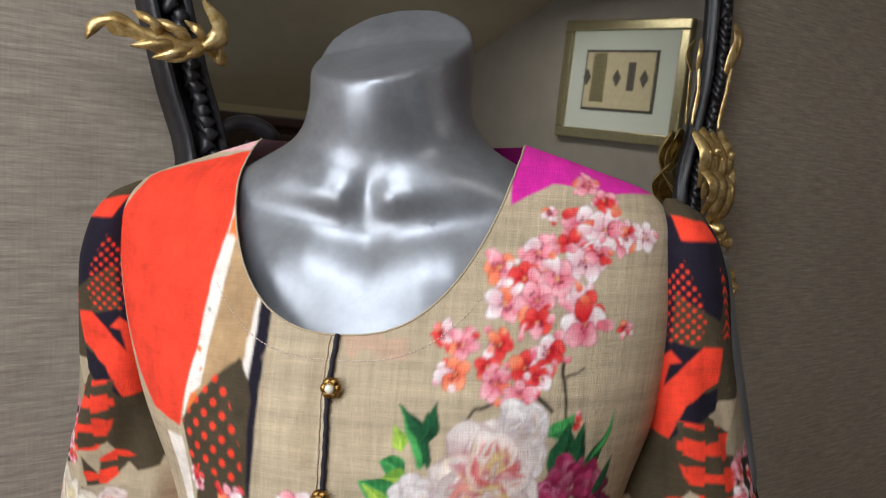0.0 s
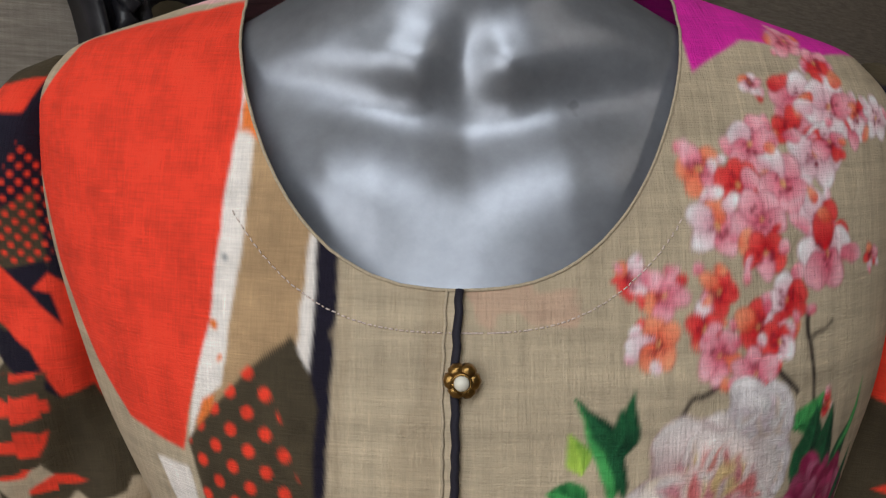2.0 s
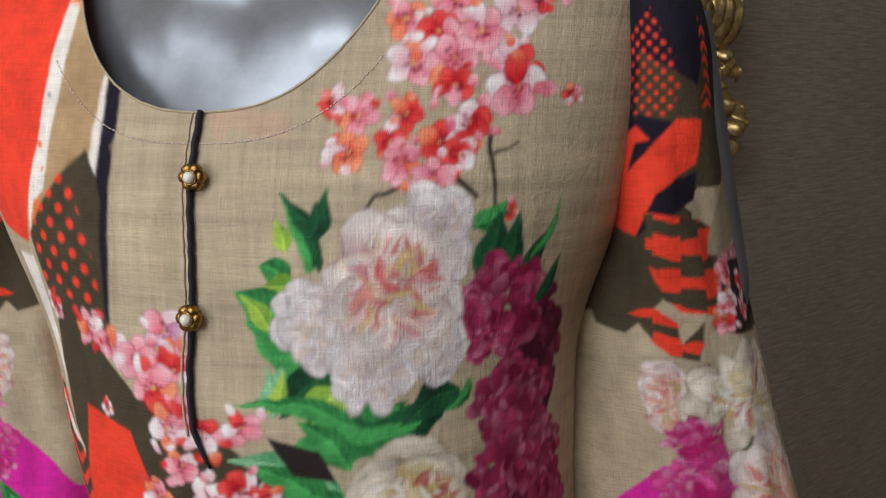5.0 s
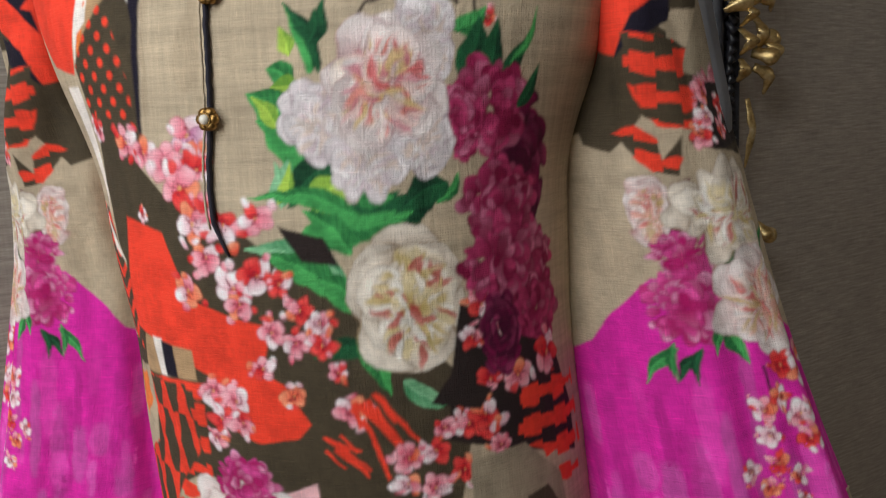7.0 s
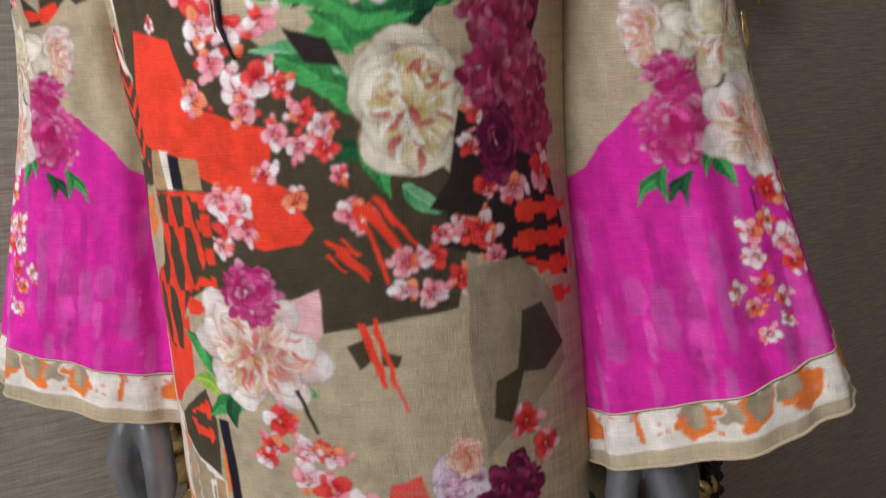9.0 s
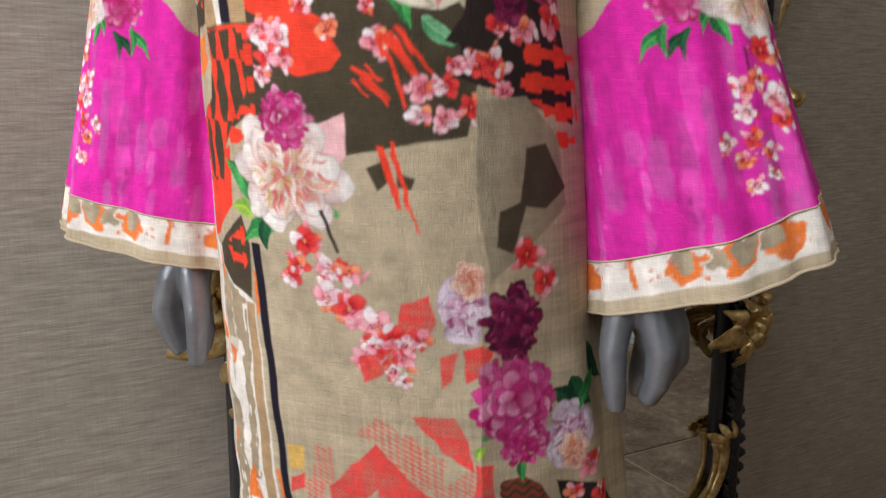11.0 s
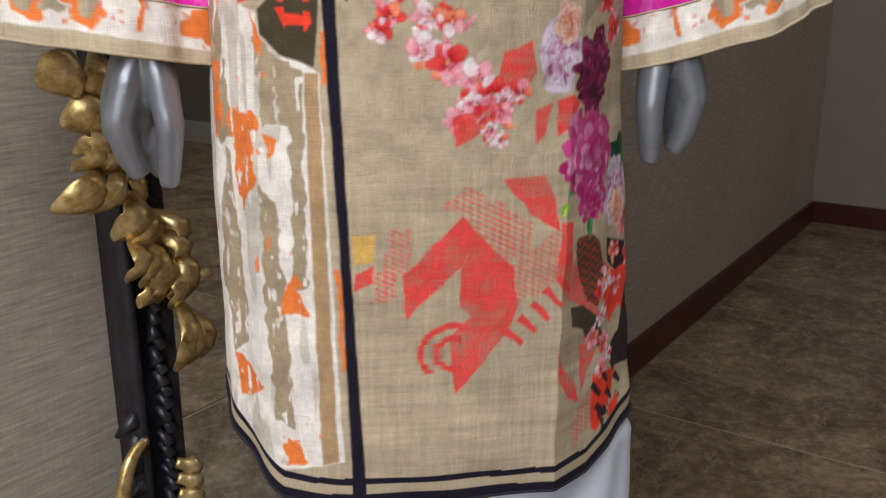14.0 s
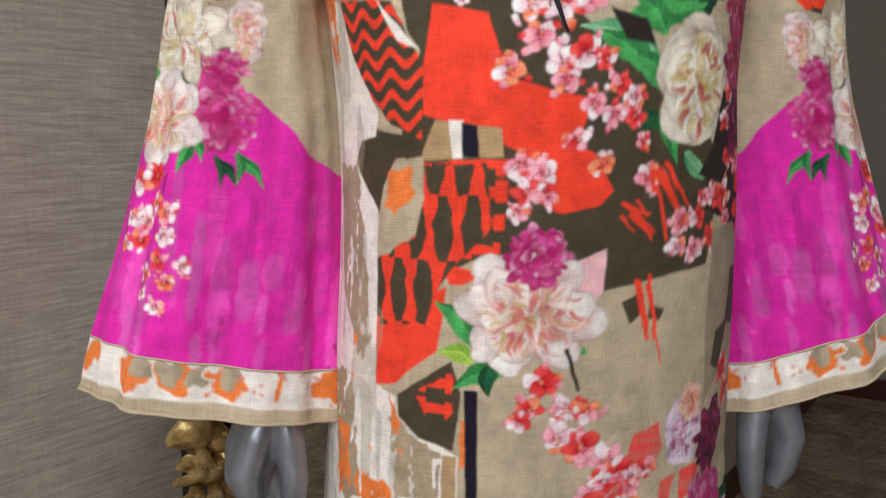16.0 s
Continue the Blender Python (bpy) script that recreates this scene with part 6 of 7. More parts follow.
sleeve_cloth.poly("BEIGE", (0.024, 1.368), (0.050, 1.369), (0.063, 1.344), (0.021, 1.351))
sleeve_cloth.poly("BROWN", (-0.049, 1.310), (-0.034, 1.346), (-0.013, 1.341), (0.001, 1.304), (-0.021, 1.282), (-0.039, 1.287))
sleeve_cloth.poly("BROWN", (-0.011, 1.356), (0.021, 1.351), (0.066, 1.337), (0.069, 1.284), (0.003, 1.304))
sleeve_cloth.barfield("RED", (-0.011, 1.356), (0.021, 1.351), (0.066, 1.337), (0.069, 1.284), (0.003, 1.304))
sleeve_cloth.poly("BROWN", (-0.019, 1.295), (-0.005, 1.298), (0.008, 1.290), (0.011, 1.276), (0.024, 1.293), (0.021, 1.267), (0.006, 1.270), (-0.010, 1.285))
sleeve_cloth.barfield("RED", (-0.019, 1.295), (-0.005, 1.298), (0.008, 1.290), (0.011, 1.276), (0.024, 1.293), (0.021, 1.267), (0.006, 1.270), (-0.010, 1.285))
sleeve_cloth.poly("GREIGE", (0.053, 1.397), (0.072, 1.378), (0.090, 1.326), (0.034, 1.330))
sleeve_cloth.mass("P", (0.065, 1.318), r=0.0298, ry=0.0139)
sleeve_cloth.poly("BROWN", (0.032, 1.298), (0.094, 1.307), (0.099, 1.276), (0.043, 1.283))
sleeve_cloth.poly("MAGENTA", (-0.099, 1.135), (-0.053, 1.155), (-0.034, 1.177), (-0.005, 1.201), (0.041, 1.193), (0.113, 1.155), (0.116, 1.117), (0.124, 1.002), (0.125, 0.938), (-0.137, 0.916))
sleeve_cloth.peony("P", (-0.001, 1.246), r=0.0131, ry=0.0277)
sleeve_cloth.poly("DARKRED", (0.014, 1.262), (0.027, 1.265), (0.022, 1.233), (0.010, 1.227))
sleeve_cloth.mass("M", (0.019, 1.216), r=0.0242, ry=0.0169)
sleeve_cloth.mass("M", (0.015, 1.181), r=0.0296, ry=0.0293)
sleeve_cloth.poly("DARK", (0.044, 1.325), (0.097, 1.323), (0.104, 1.285), (0.044, 1.282), (0.029, 1.287))
sleeve_cloth.blossom("P", (0.047, 1.319), r=0.0085)
sleeve_cloth.blossom("R", (0.069, 1.310), r=0.0085)
sleeve_cloth.blossom("W", (0.042, 1.303), r=0.0085)
sleeve_cloth.blossom("P", (0.060, 1.295), r=0.0085)
sleeve_cloth.blossom("R", (0.036, 1.290), r=0.0085)
sleeve_cloth.blossom("W", (0.098, 1.319), r=0.0085)
sleeve_cloth.leaf("G", (0.005, 1.154), (-0.021, 1.129), w=0.0093)
sleeve_cloth.leaf("G", (0.002, 1.158), (-0.001, 1.132), w=0.0078)
sleeve_cloth.leaf("D", (0.017, 1.150), (-0.001, 1.130), w=0.0071)
sleeve_cloth.leaf("D", (0.019, 1.154), (0.012, 1.129), w=0.0063)
sleeve_cloth.leaf("D", (0.036, 1.211), (0.070, 1.216), w=0.0160)
sleeve_cloth.leaf("G", (0.062, 1.209), (0.105, 1.228), w=0.0146)
sleeve_cloth.leaf("G", (0.041, 1.172), (0.027, 1.149), w=0.0083)
sleeve_cloth.leaf("G", (0.040, 1.169), (0.048, 1.142), w=0.0120)
sleeve_cloth.peony("Y", (0.052, 1.244), r=0.0438, ry=0.0277)
sleeve_cloth.peony("P", (0.068, 1.182), r=0.0397, ry=0.0324)
sleeve_cloth.branch("DARK", (0.056, 1.140), (0.058, 1.122), w=0.0018)
sleeve_cloth.blossom("R", (0.071, 1.139), r=0.0104)
sleeve_cloth.blossom("R", (0.085, 1.133), r=0.0116)
sleeve_cloth.blossom("P", (0.114, 1.140), r=0.0103)
sleeve_cloth.blossom("W", (0.051, 1.111), r=0.0096)
sleeve_cloth.blossom("C", (0.064, 1.118), r=0.0085)
sleeve_cloth.blossom("W", (0.076, 1.105), r=0.0099)
sleeve_cloth.blossom("W", (0.088, 1.107), r=0.0081)
sleeve_cloth.blossom("R", (0.078, 1.089), r=0.0103)
sleeve_cloth.blossom("C", (0.092, 1.086), r=0.0081)
sleeve_cloth.blossom("W", (0.051, 1.093), r=0.0084)
sleeve_cloth.blossom("W", (0.034, 1.071), r=0.0076)
sleeve_cloth.blossom("R", (0.054, 1.075), r=0.0079)
sleeve_cloth.blossom("W", (0.066, 1.064), r=0.0072)
sleeve_cloth.blossom("C", (0.047, 1.058), r=0.0080)
sleeve_cloth.blossom("W", (0.065, 1.049), r=0.0054)
sleeve_cloth.blossom("W", (0.051, 1.039), r=0.0076)
# mark of the cuff line: 1030,822 1150,825 1250,800 1400,735 1510,703
# long paler brush strokes in the magenta
for _ in range(190):
    u, v = sleeve_cloth.r.uniform(-0.28, 0.36), sleeve_cloth.r.uniform(0.95, 1.12)
    h, k = sleeve_cloth.r.uniform(0.012, 0.045), sleeve_cloth.r.uniform(0.003, 0.008)
    c = np.array(INKS["MAGENTA"]) * sleeve_cloth.r.uniform(0.60, 1.10) + np.array((0.16, 0.12, 0.22)) * sleeve_cloth.r.random() ** 2
    win = sleeve_cloth.win(u - k, u + k, v - h, v + h)
    m = np.clip(1.2 - np.abs((sleeve_cloth.U[win] + sleeve_cloth.wu[win] - u) / k), 0, 1) * np.clip(1.2 - np.abs((sleeve_cloth.V[win] - v) / h), 0, 1)
    near = np.abs(sleeve_cloth.C[win] - np.array(INKS["MAGENTA"])).sum(-1) < 0.35
    sleeve_cloth.lay(win, np.clip(m * 3, 0, 0.72) * near, c)

# the splashed cuffs
cuff_cloth = Cloth(-0.30, 0.42, -0.01, 0.06, 9)
cuff_cloth.poly("WHITE", (-0.30, 0.012), (-0.15, 0.009), (0.0, 0.013), (0.15, 0.008), (0.30, 0.012), (0.42, 0.010), (0.42, 0.06), (-0.30, 0.06))
for u, w in ((-0.105, 0.016), (-0.052, 0.006), (-0.010, 0.014), (0.030, 0.018), (0.066, 0.015), (0.115, 0.008), (0.15, 0.016), (0.20, 0.012), (-0.16, 0.012), (-0.22, 0.016), (0.26, 0.015)):
    cuff_cloth.oval(u, 0.030, w, 0.014, 0.3, INKS["ORANGE"], INKS["ORANGE"], 1, 4.0)
for u, w in ((-0.012, 0.008), (0.035, 0.010), (0.055, 0.006), (0.012, 0.007), (0.152, 0.008), (-0.218, 0.008)):
    cuff_cloth.oval(u, 0.034, w, 0.011, 0.3, INKS["GREIGE"], INKS["BEIGE"], 1, 4.0)
for _ in range(90):
    u, v = cuff_cloth.r.uniform(-0.29, 0.40), cuff_cloth.r.uniform(0.010, 0.042)
    q = 0.0006 + 0.002 * cuff_cloth.r.random() ** 2
    cuff_cloth.oval(u, v, q, q, 0, rgb(214, 120, 110), rgb(230, 150, 140), 0.8, 2.0)

# ---- the tunic ----
tunic = empty("tunic", "printed linen tunic with peonies and wide magenta sleeves, on the mannequin", "tunic", place=(*world_xy(0, 0), 0.57))


def cloth_mesh(name, P, UV, COL, nu, nv, closed, parent, label=""):
    """A sheet of cloth from a grid of places, carrying its print and pattern coordinates."""
    me = bpy.data.meshes.new(name)
    base = np.array(parent.matrix_basis.translation)
    n = nu * nv
    me.vertices.add(n)
    me.vertices.foreach_set("co", (P.reshape(-1, 3) - base).astype(np.float32).ravel())
    i = np.arange(nu if closed else nu - 1)
    j = np.arange(nv - 1)
    I, J = np.meshgrid(i, j)
    K = (I + 1) % nu
    q = np.stack([J * nu + I, J * nu + K, (J + 1) * nu + K, (J + 1) * nu + I], -1).reshape(-1, 4)
    me.loops.add(q.size)
    me.loops.foreach_set("vertex_index", q.ravel().astype(np.int32))
    me.polygons.add(len(q))
    me.polygons.foreach_set("loop_start", (np.arange(len(q)) * 4).astype(np.int32))
    me.update(calc_edges=True)
    uv = me.uv_layers.new(name="pattern")
    uv.data.foreach_set("uv", UV.reshape(-1, 2)[q.ravel()].astype(np.float32).ravel())
    ca = me.color_attributes.new("print", "FLOAT_COLOR", "POINT")
    rgba = np.ones((n, 4), np.float32)
    rgba[:, :3] = np.clip(COL.reshape(-1, 3), 0, 1)
    ca.data.foreach_set("color", rgba.ravel())
    me.materials.append(FABRIC)
    me.shade_smooth()
    me.update()
    ob = new(name, me)
    ob.parent = parent
    return tagged(ob, label) if label else ob


def body_top(th):
    """Where each column of the body ends: at the neckline in front, at the shoulder elsewhere."""
    zs = np.linspace(1.38, 1.545, 500)
    out = np.full(th.shape, 1.545)
    for i, t in enumerate(th):
        X, Y = body_point(np.full(zs.shape, t), zs)
        if math.sin(t) < 0:
            cut = (zs > neck_z(X)) & (np.abs(X + 0.027) < 0.1046)
        else:
            cut = zs > 1.5449
        if cut.any():
            out[i] = zs[np.argmax(cut)]
    return out


def pattern_u(th, z):
    """Distance round the body from the middle of the front, on the cloth."""
    order = np.linspace(-1.5 * math.pi, 0.5 * math.pi, 500)
    T, Z = np.meshgrid(order, z)
    X, Y = body_point(T, Z)
    arc = np.concatenate([np.zeros((len(z), 1)), np.cumsum(np.hypot(np.diff(X, axis=1), np.diff(Y, axis=1)), 1)], 1)
    i0 = int(np.argmin(np.abs(order + math.pi / 2)))
    return order, arc - arc[:, i0:i0 + 1] + X[:, i0:i0 + 1]


TH = np.concatenate([np.linspace(-math.pi - 0.12, 0.12, 720), np.linspace(0.12, math.pi - 0.12, 92)[1:-1]])
ROWS_V = np.concatenate([np.linspace(0, 0.86, 640), np.linspace(0.86, 1, 190)[1:]])
Z0, Z1 = hem_z(TH), body_top(TH)
ZZ = Z0[None, :] + (Z1 - Z0)[None, :] * ROWS_V[:, None]
TT = np.repeat(TH[None, :], len(ROWS_V), 0)
BX, BY = body_point(TT, ZZ)
zt = np.linspace(0.55, 1.55, 200)
order, table = pattern_u(TH, zt)
tw = (TT + 1.5 * math.pi) % (2 * math.pi) - 1.5 * math.pi
fz, ft = np.clip((ZZ - 0.55) / 1.0 * 199, 0, 198.999), np.clip((tw + 1.5 * math.pi) / (2 * math.pi) * 499, 0, 498.999)
iz, it = fz.astype(int), ft.astype(int)
a, b = fz - iz, ft - it
UU = (table[iz, it] * (1 - b) + table[iz, it + 1] * b) * (1 - a) + (table[iz + 1, it] * (1 - b) + table[iz + 1, it + 1] * b) * a
COL = body_cloth.sample(UU, ZZ)
rise = (ZZ - Z0[None, :])[..., None]
navy, sand = np.array(INKS["NAVY"]), np.array(INKS["BEIGE"]) * 0.95
COL = np.where(rise < 0.0095, navy, np.where((rise < 0.0185) & ((UU < -0.071) | (UU > -0.059))[..., None], sand, np.where(rise < 0.0245, navy, COL)))
wx, wy = world_xy(BX, BY)
cloth_mesh("body", np.stack([wx, wy, ZZ], -1), np.stack([UU, ZZ], -1), COL, len(TH), len(ROWS_V), True, tunic, "beige linen body printed with flowers and red figures")


def on_body(th, z, out):
    X, Y = body_point(np.float64(th), np.float64(z), out)
    return Vector((*world_xy(float(X), float(Y)), z))


def th_at(X, z):
    """The angle on the front at which the body stands at that X."""
    t = np.linspace(-math.pi + 0.02, -0.02, 900)
    return float(t[np.argmin(np.abs(body_point(t, np.full(t.shape, z))[0] - X))])


# rolled edges at the neck and the hem
front = [i for i in range(0, 720, 5) if Z1[i] < 1.5449]
part("neck_binding", tube(bmesh.new(), [on_body(TH[i], Z1[i], 0.0002) for i in front], 0.0007, 6), HEM_CLOTH, tunic, "narrow linen neck binding")
loop = list(range(0, len(TH), 5))
part("hem_edge", tube(bmesh.new(), [on_body(TH[i], Z0[i], 0.0005) for i in loop + [0]], 0.0014, 6), NAVY_CORD, tunic, "dark rolled hem edge")

# the dark cord down the front and its two flower buttons
cord = [(-0.027, 1.4145), (-0.0285, 1.385), (-0.028, 1.35), (-0.029, 1.315), (-0.032, 1.29), (-0.0325, 1.27), (-0.031, 1.255), (-0.026, 1.242), (-0.023, 1.236)]
cz = np.linspace(1.4145, 1.236, 46)
cx = np.interp(-cz, [-q[1] for q in cord], [q[0] for q in cord])
part("placket_cord", tube(bmesh.new(), [on_body(th_at(x, z), z, 0.0015) for x, z in zip(cx, cz)], [0.0028] * 40 + [0.0026, 0.0024, 0.002, 0.0018, 0.0015, 0.001], 8, 0.6), NAVY_CORD, tunic, "black braided placket cord")
part("placket_fold", tube(bmesh.new(), [on_body(th_at(x - 0.0048, z), z, 0.0003) for x, z in zip(cx[:42], cz[:42])], 0.0007, 6), HEM_CLOTH, tunic, "turned linen placket edge")
for x, z in ((-0.0255, 1.3835), (-0.0285, 1.3145)):
    th = th_at(x, z)
    c = on_body(th, z, 0.006)
    nrm = (on_body(th, z, 0.02) - on_body(th, z, 0.0)).normalized()
    ex = nrm.cross(Vector((0, 0, 1))).normalized()
    ez = ex.cross(nrm)
    bm = bmesh.new()
    for k in range(6):
        q = 2 * math.pi * k / 6
        d = ex * math.cos(q) + ez * math.sin(q)
        loft(bm, [[c + d * (0.0042 + 0.0030 * math.cos(w) * r) + (nrm.cross(d)) * 0.0036 * math.sin(w) * r + nrm * h for w in (2 * math.pi * m / 8 for m in range(8))] for r, h in ((0.6, -0.004), (1.0, -0.002), (0.8, 0.001), (0.35, 0.0016))])
    button = part("button", bm, BRASS, tunic, "antique brass flower button")
    b2 = bmesh.new()
    ball(b2, c + nrm * 0.0022, 0.0030, 0.0030, 0.0030, 12, 8)
    part("pearl", b2, PEARL, button, "cream pearl centre")
    b3 = bmesh.new()
    tube(b3, [c + (ex * math.cos(q) + ez * math.sin(q)) * 0.0034 + nrm * 0.0020 for q in np.linspace(0, 2 * math.pi, 17)], 0.0006, 5)
    part("bezel", b3, BRASS, button)

# running stitches that follow the neckline
bm = bmesh.new()
sx = np.linspace(-0.118, 0.062, 90)
for x0, x1 in zip(sx[:-1], sx[1:]):
    zz = [1.399 + 0.10 * min(1, abs(x + 0.028) / 0.121) ** 2.9 for x in (x0, x0 + (x1 - x0) * 0.62)]
    tube(bm, [on_body(th_at(x0, zz[0]), zz[0], 0.0004), on_body(th_at(x0 + (x1 - x0) * 0.62, zz[1]), zz[1], 0.0004)], 0.00033, 4)
part("neck_stitching", bm, THREAD, tunic, "pale running stitches")

# sleeves
for side in (1, -1):
    th = np.linspace(-math.pi * 1.2, math.pi * 0.8, 401)[:-1]
    rows = np.linspace(0, 1, 450)
    zc = cuff_z(th, side)
    Z = zc[None, :] + (1.509 - zc)[None, :] * rows[:, None]
    T = np.repeat(th[None, :], len(rows), 0)
    X, Y = sleeve_point(T, Z, side)
    arc = np.concatenate([np.zeros((len(rows), 1)), np.cumsum(np.hypot(np.diff(X, axis=1), np.diff(Y, axis=1)), 1)], 1)
    i0 = int(np.argmin(np.abs(th + math.pi / 2)))
    U = arc - arc[:, i0:i0 + 1]
    col = sleeve_cloth.sample(U, Z)
    up = Z - zc[None, :]
    cuff = cuff_cloth.sample(U, up)
    col = np.where((up < 0.043)[..., None], cuff, col)
    wx, wy = world_xy(X, Y)
    sleeve = cloth_mesh("sleeve", np.stack([wx, wy, Z], -1), np.stack([U, Z], -1), col, len(th), len(rows), True, tunic, "wide magenta sleeve with flowers and a splashed cuff")

    def on_sleeve(t, z, out):
        x, y = sleeve_point(np.float64(t), np.float64(z), side, out)
        return Vector((*world_xy(float(x), float(y)), z))
    for nm, dz, rad, m in (("cuff_edge", 0.0, 0.0016, HEM_CLOTH), ("cuff_seam", 0.043, 0.0009, HEM_CLOTH)):
        part(nm, tube(bmesh.new(), [on_sleeve(t, float(cuff_z(t, side)) + dz, 0.0004) for t in list(th[::6]) + [th[0]]], rad, 6), m, sleeve)

# ---- the mannequin: one plain figure ----
def figure_ring(z, n=56):
    A, F, B = (float(smooth(np.float64(z), MZ, k)) for k in (MA, MF, MB))
    cx = float(smooth(np.float64(z), ZK, XK))
    pts = []
    for i in range(n):
        th = 2 * math.pi * i / n
        c, s = math.cos(th), math.sin(th)
        X = A * c
        Y = (F if s < 0 else B) * abs(s) ** 0.95
        if s < 0 and z > 1.38:
            # collar bones with their shaded undersides, the notch, the hollow of the breast bone and the swell beside it
            ax = abs(X)
            zc = 1.502 + 0.024 * min(1, ax / 0.13)
            wide = math.exp(-((ax - 0.055) / 0.055) ** 2)
            Y -= 0.0036 * math.exp(-((z - zc) / 0.0170) ** 2) * wide
            Y -= 0.0048 * math.exp(-((z - 1.503) / 0.0125) ** 2 - ((ax - 0.021) / 0.015) ** 2)
            Y += 0.0042 * math.exp(-((z - 1.505) / 0.016) ** 2 - (X / 0.0125) ** 2)
            Y += 0.0050 * math.exp(-((z - zc - 0.030) / 0.017) ** 2 - ((ax - 0.062) / 0.038) ** 2)
            Y += 0.0040 * math.exp(-((z - zc + 0.026) / 0.0135) ** 2) * wide
            Y += 0.0070 * math.exp(-((z - 1.473) / 0.022) ** 2 - (X / 0.021) ** 2)
            Y -= 0.0045 * math.exp(-((z - 1.452) / 0.022) ** 2 - ((ax - 0.058) / 0.034) ** 2)
        pts.append(Vector((*world_xy(X + cx, Y), z)))
    return pts


MZ = (0.90, 1.05, 1.20, 1.30, 1.36, 1.414, 1.45, 1.48, 1.50, 1.515, 1.53, 1.545, 1.56, 1.58, 1.62)
MA = (0.120, 0.105, 0.115, 0.140, 0.165, 0.182, 0.186, 0.178, 0.158, 0.128, 0.098, 0.075, 0.0645, 0.0600, 0.0585)
MF = (-0.08, -0.09, -0.11, -0.135, -0.135, -0.113, -0.099, -0.088, -0.083, -0.081, -0.082, -0.085, -0.088, -0.091, -0.094)
MB = (0.06, 0.06, 0.06, 0.07, 0.075, 0.072, 0.066, 0.056, 0.044, 0.036, 0.030, 0.026, 0.024, 0.022, 0.022)
bm = bmesh.new()
rings = [figure_ring(z) for z in np.concatenate([np.linspace(0.92, 1.36, 16), np.linspace(1.365, 1.575, 64)])]
# slanting cut at the top of the neck
for f in np.linspace(0.06, 1, 12):
    top = figure_ring(1.575)
    centre = sum(top, Vector()) / len(top)
    ring = []
    for i, p in enumerate(top):
        s = math.sin(2 * math.pi * i / len(top))
        ring.append(Vector((p.x, p.y, 1.575 + f * (0.040 + 0.036 * s + 0.007 * math.cos(2 * math.pi * i / len(top))))))
    rings.append(ring)
cut = rings[-1]
centre = sum(cut, Vector()) / len(cut)
for k, d in ((0.985, 0.0015), (0.95, 0.002), (0.5, 0.002), (0.02, 0.002)):
    rings.append([centre + (p - centre) * k + Vector((0, 0, d)) for p in cut])
loft(bm, rings)


def limb(path, radii, flat=1.0, sides=14):
    tube(bm, [Vector((*world_xy(x, y), z)) for x, y, z in path], radii, sides, flat)


for k, hx, hy, hz in ((1, 0.211, 0.006, -0.002), (-1, -0.222, 0.016, -0.012)):
    # arm and wrist inside the sleeve
    limb([(k * 0.205 - 0.02, 0.0, 1.46), (k * 0.235 - 0.015, 0.02, 1.30), (k * 0.240 - 0.01, 0.03, 1.15), (hx, 0.028, 1.03), (hx, hy + 0.010, 0.955 + hz)], [0.045, 0.042, 0.036, 0.028, 0.025])

    def at(dx, dy, dz):
        return (hx + k * dx, hy + dy, 0.93 + hz + dz)
    # broad back, the joined outer fingers, the fore finger and the thumb, flattened and tapering
    limb([at(0.004, 0.006, 0.040), at(0.010, 0.008, 0.012), at(0.020, 0.012, -0.018), at(0.024, 0.014, -0.042), at(0.018, 0.010, -0.062)], [0.025, 0.033, 0.034, 0.029, 0.018], 0.7)
    limb([at(0.004, -0.006, 0.030), at(0.014, -0.012, 0.004), at(0.024, -0.014, -0.030), at(0.020, -0.010, -0.058), at(0.012, -0.006, -0.076)], [0.019, 0.019, 0.017, 0.0145, 0.011], 0.8, 12)
    limb([at(-0.004, -0.010, 0.034), at(-0.012, -0.016, 0.004), at(-0.016, -0.019, -0.034), at(-0.013, -0.018, -0.066), at(-0.011, -0.016, -0.084)], [0.018, 0.0170, 0.0150, 0.0125, 0.010], 0.8, 12)
    limb([at(0.016, 0.020, 0.004), at(0.012, 0.022, -0.034), at(0.004, 0.020, -0.066), at(0.000, 0.016, -0.082)], [0.018, 0.017, 0.013, 0.006], 0.9, 12)
# legs down to the floor
for x in (-0.038, 0.105):
    limb([(x, 0.04, 0.95), (x, 0.04, 0.5), (x, 0.04, 0.10), (x, 0.0, 0.03), (x, -0.06, 0.012)], [0.055, 0.042, 0.032, 0.028, 0.012])
mannequin = part("mannequin", bm, SILVER)
# fuse trunk, arms and legs into one moulded skin
skin = mannequin.modifiers.new("skin", "REMESH")
skin.mode, skin.voxel_size, skin.use_smooth_shade = "VOXEL", 0.0025, True
ease = mannequin.modifiers.new("ease", "SMOOTH")
ease.factor, ease.iterations = 0.5, 9
bpy.context.view_layer.update()
moulded = bpy.data.meshes.new_from_object(mannequin.evaluated_get(bpy.context.evaluated_depsgraph_get()))
mannequin.modifiers.clear()
mannequin.data = moulded
moulded.name = "mannequin"
tagged(mannequin, "headless silver-grey painted shop mannequin with scuffed neck", "mannequin")

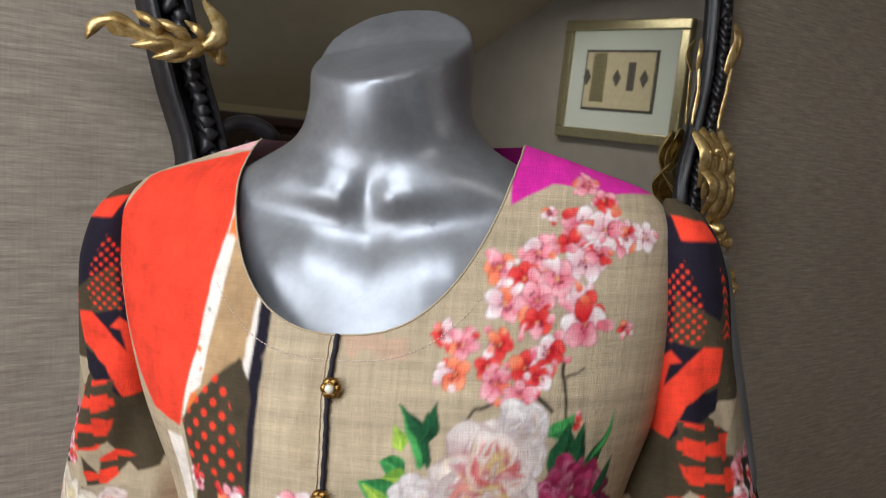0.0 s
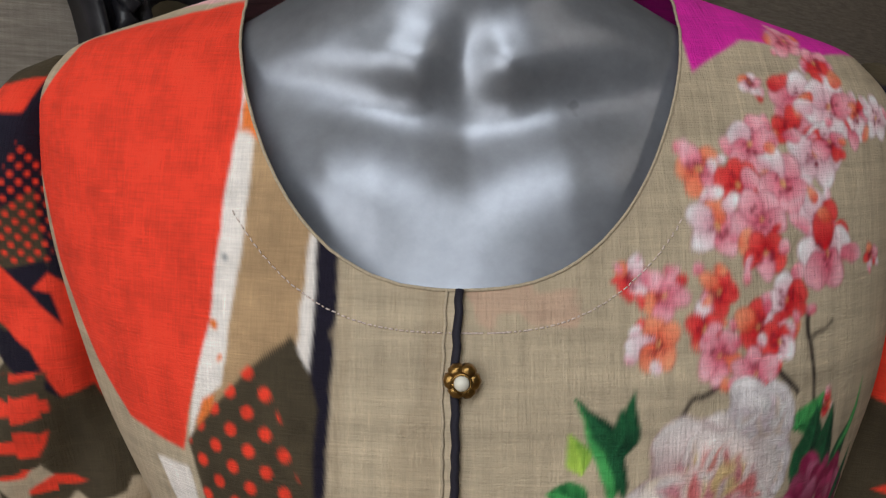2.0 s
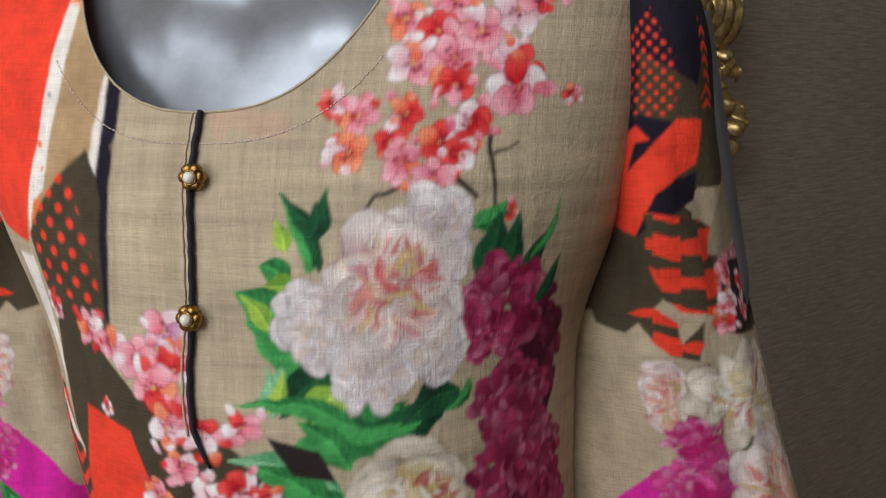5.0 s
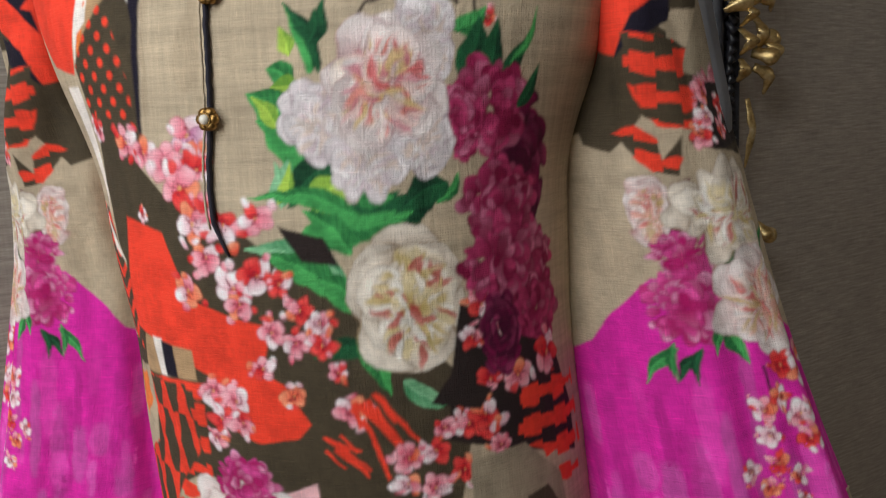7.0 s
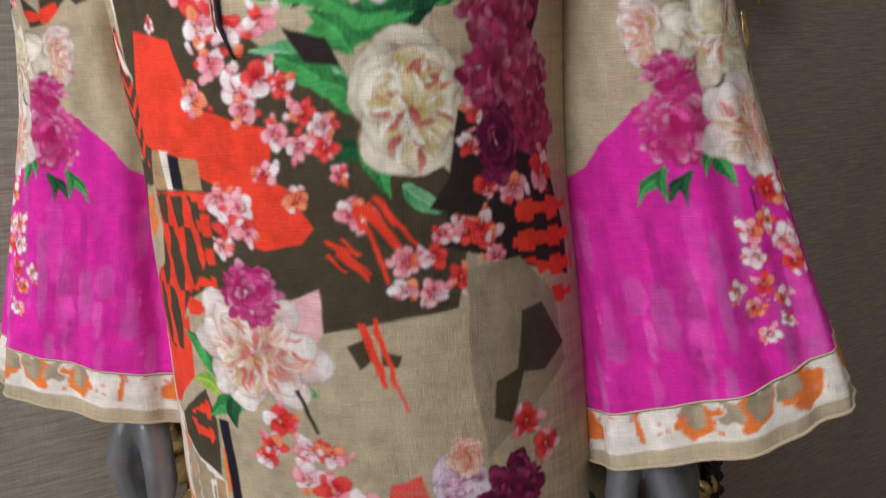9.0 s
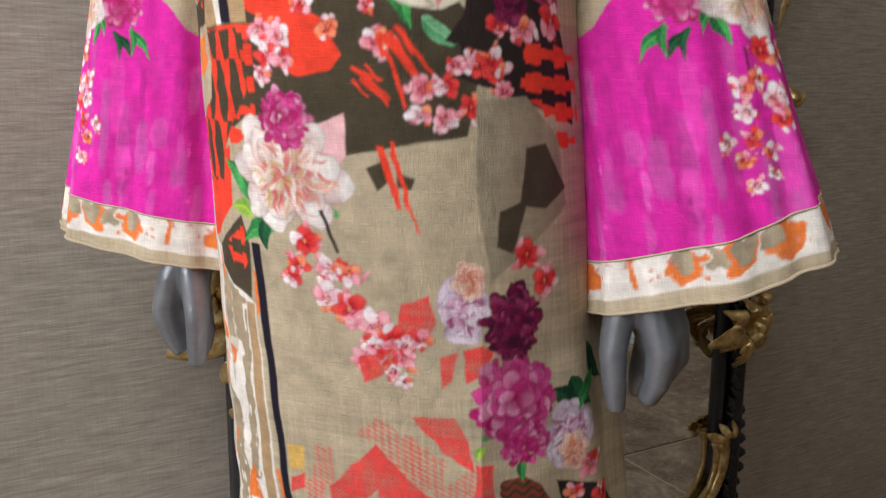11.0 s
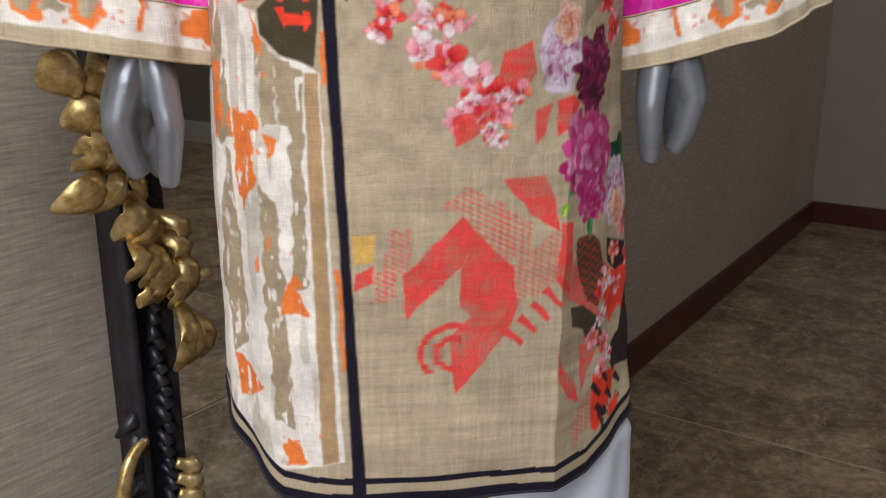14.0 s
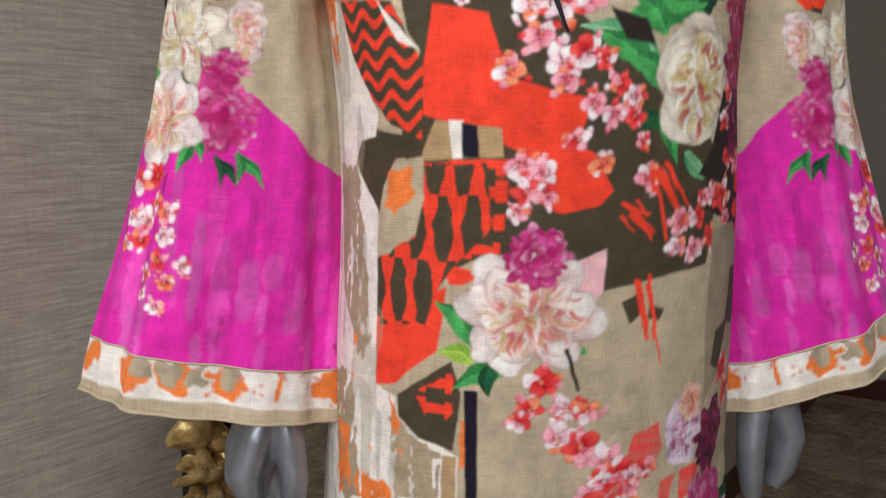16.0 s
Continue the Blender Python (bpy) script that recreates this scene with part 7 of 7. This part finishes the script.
# ---- white trousers ----
trousers = empty("trousers", "plain white cotton trousers worn under the tunic", "trousers", place=(*world_xy(0.04, 0.02), 0.02))
for x, w0, w1 in ((-0.034, 0.090, 0.072), (0.126, 0.080, 0.088)):
    bm = bmesh.new()
    rings = []
    away = 1 if x > 0 else -1
    for z in np.linspace(0.035, 0.80, 110):
        f = float(np.clip((z - 0.40) / 0.17, 0, 1))
        tuck = float(np.clip((z - (0.572 if x > 0 else 0.55)) / 0.07, 0, 1))
        w = (w1 + (w0 - w1) * f) * (1 - 0.34 * tuck)
        ring = []
        for i in range(96):
            th = 2 * math.pi * i / 96
            k = 0.0045 * math.sin(th * 3 + z * 9 + x * 30) + 0.0020 * math.sin(th * 9 - z * 14 + x * 40)
            # sharp creases that slant from the fork down and outwards
            for slant, at, size in ((16, 0.6, 0.007), (-11, 2.4, 0.006), (24, 4.1, 0.005)):
                k += size * max(0.0, math.cos(th * 2 * away + z * slant + at + x * 9)) ** 9 * (0.4 + 0.6 * math.exp(-((z - 0.48) / 0.09) ** 2))
            xx = x + (w + k) * math.cos(th) - 0.03 * tuck * away
            if xx * away < 0.047 * away:
                xx += (0.047 - xx) * 0.6 * float(np.clip((z - 0.50) / 0.06, 0, 1))
            ring.append(Vector((*world_xy(xx, 0.040 + (0.064 + k) * (1 - 0.30 * tuck) * math.sin(th)), float(z))))
        rings.append(ring)
    loft(bm, rings, caps=False)
    part("trouser_leg", bm, WHITE_CLOTH, trousers)
bm = bmesh.new()
loft(bm, [[Vector((*world_xy(0.048 + w * math.cos(th), 0.035 + 0.062 * math.sin(th)), z)) for th in (2 * math.pi * i / 40 for i in range(40))] for w, z in ((0.012, 0.535), (0.035, 0.550), (0.07, 0.585), (0.11, 0.63), (0.13, 0.70), (0.13, 0.76), (0.12, 0.86))], caps=False)
part("seat_panel", bm, WHITE_CLOTH, trousers)

# ---- floor tiles, last ----
floor = structure(box_part("floor", -1.95, 4.2, -0.15, 5.15, -0.12, -0.004, GROUT))
TILE = 0.9
shared = {}
for i in range(-6, 2):
    for j in range(0, 6):
        s0, s1 = max(-1.9, 2.65 + i * TILE), min(4.15, 2.65 + (i + 1) * TILE)
        n0, n1 = max(-0.1, -0.05 + j * TILE), min(5.1, -0.05 + (j + 1) * TILE)
        if s1 - s0 < 0.05 or n1 - n0 < 0.05:
            continue
        key = (round(s1 - s0, 3), round(n1 - n0, 3))
        if key not in shared:
            b = bmesh.new()
            g = 0.005
            vs = [b.verts.new((x, -y, z)) for z, e in ((-0.004, 0.0), (-0.0015, 0.0), (0.0, 0.002)) for x, y in ((g + e, g + e), (key[0] - g - e, g + e), (key[0] - g - e, key[1] - g - e), (g + e, key[1] - g - e))]
            for r0 in (0, 4):
                for q in range(4):
                    b.faces.new((vs[r0 + q], vs[r0 + (q + 1) % 4], vs[r0 + 4 + (q + 1) % 4], vs[r0 + 4 + q]))
            b.faces.new(vs[8:])
            bmesh.ops.recalc_face_normals(b, faces=b.faces)
            me = bpy.data.meshes.new("tile")
            b.to_mesh(me)
            b.free()
            me.materials.append(STONE)
            shared[key] = me
        t = new("tile", shared[key])
        t.matrix_basis = Matrix.Translation(room(s0, n0)) @ Matrix.Rotation(radians(WA), 4, "Z")
        t.parent = floor
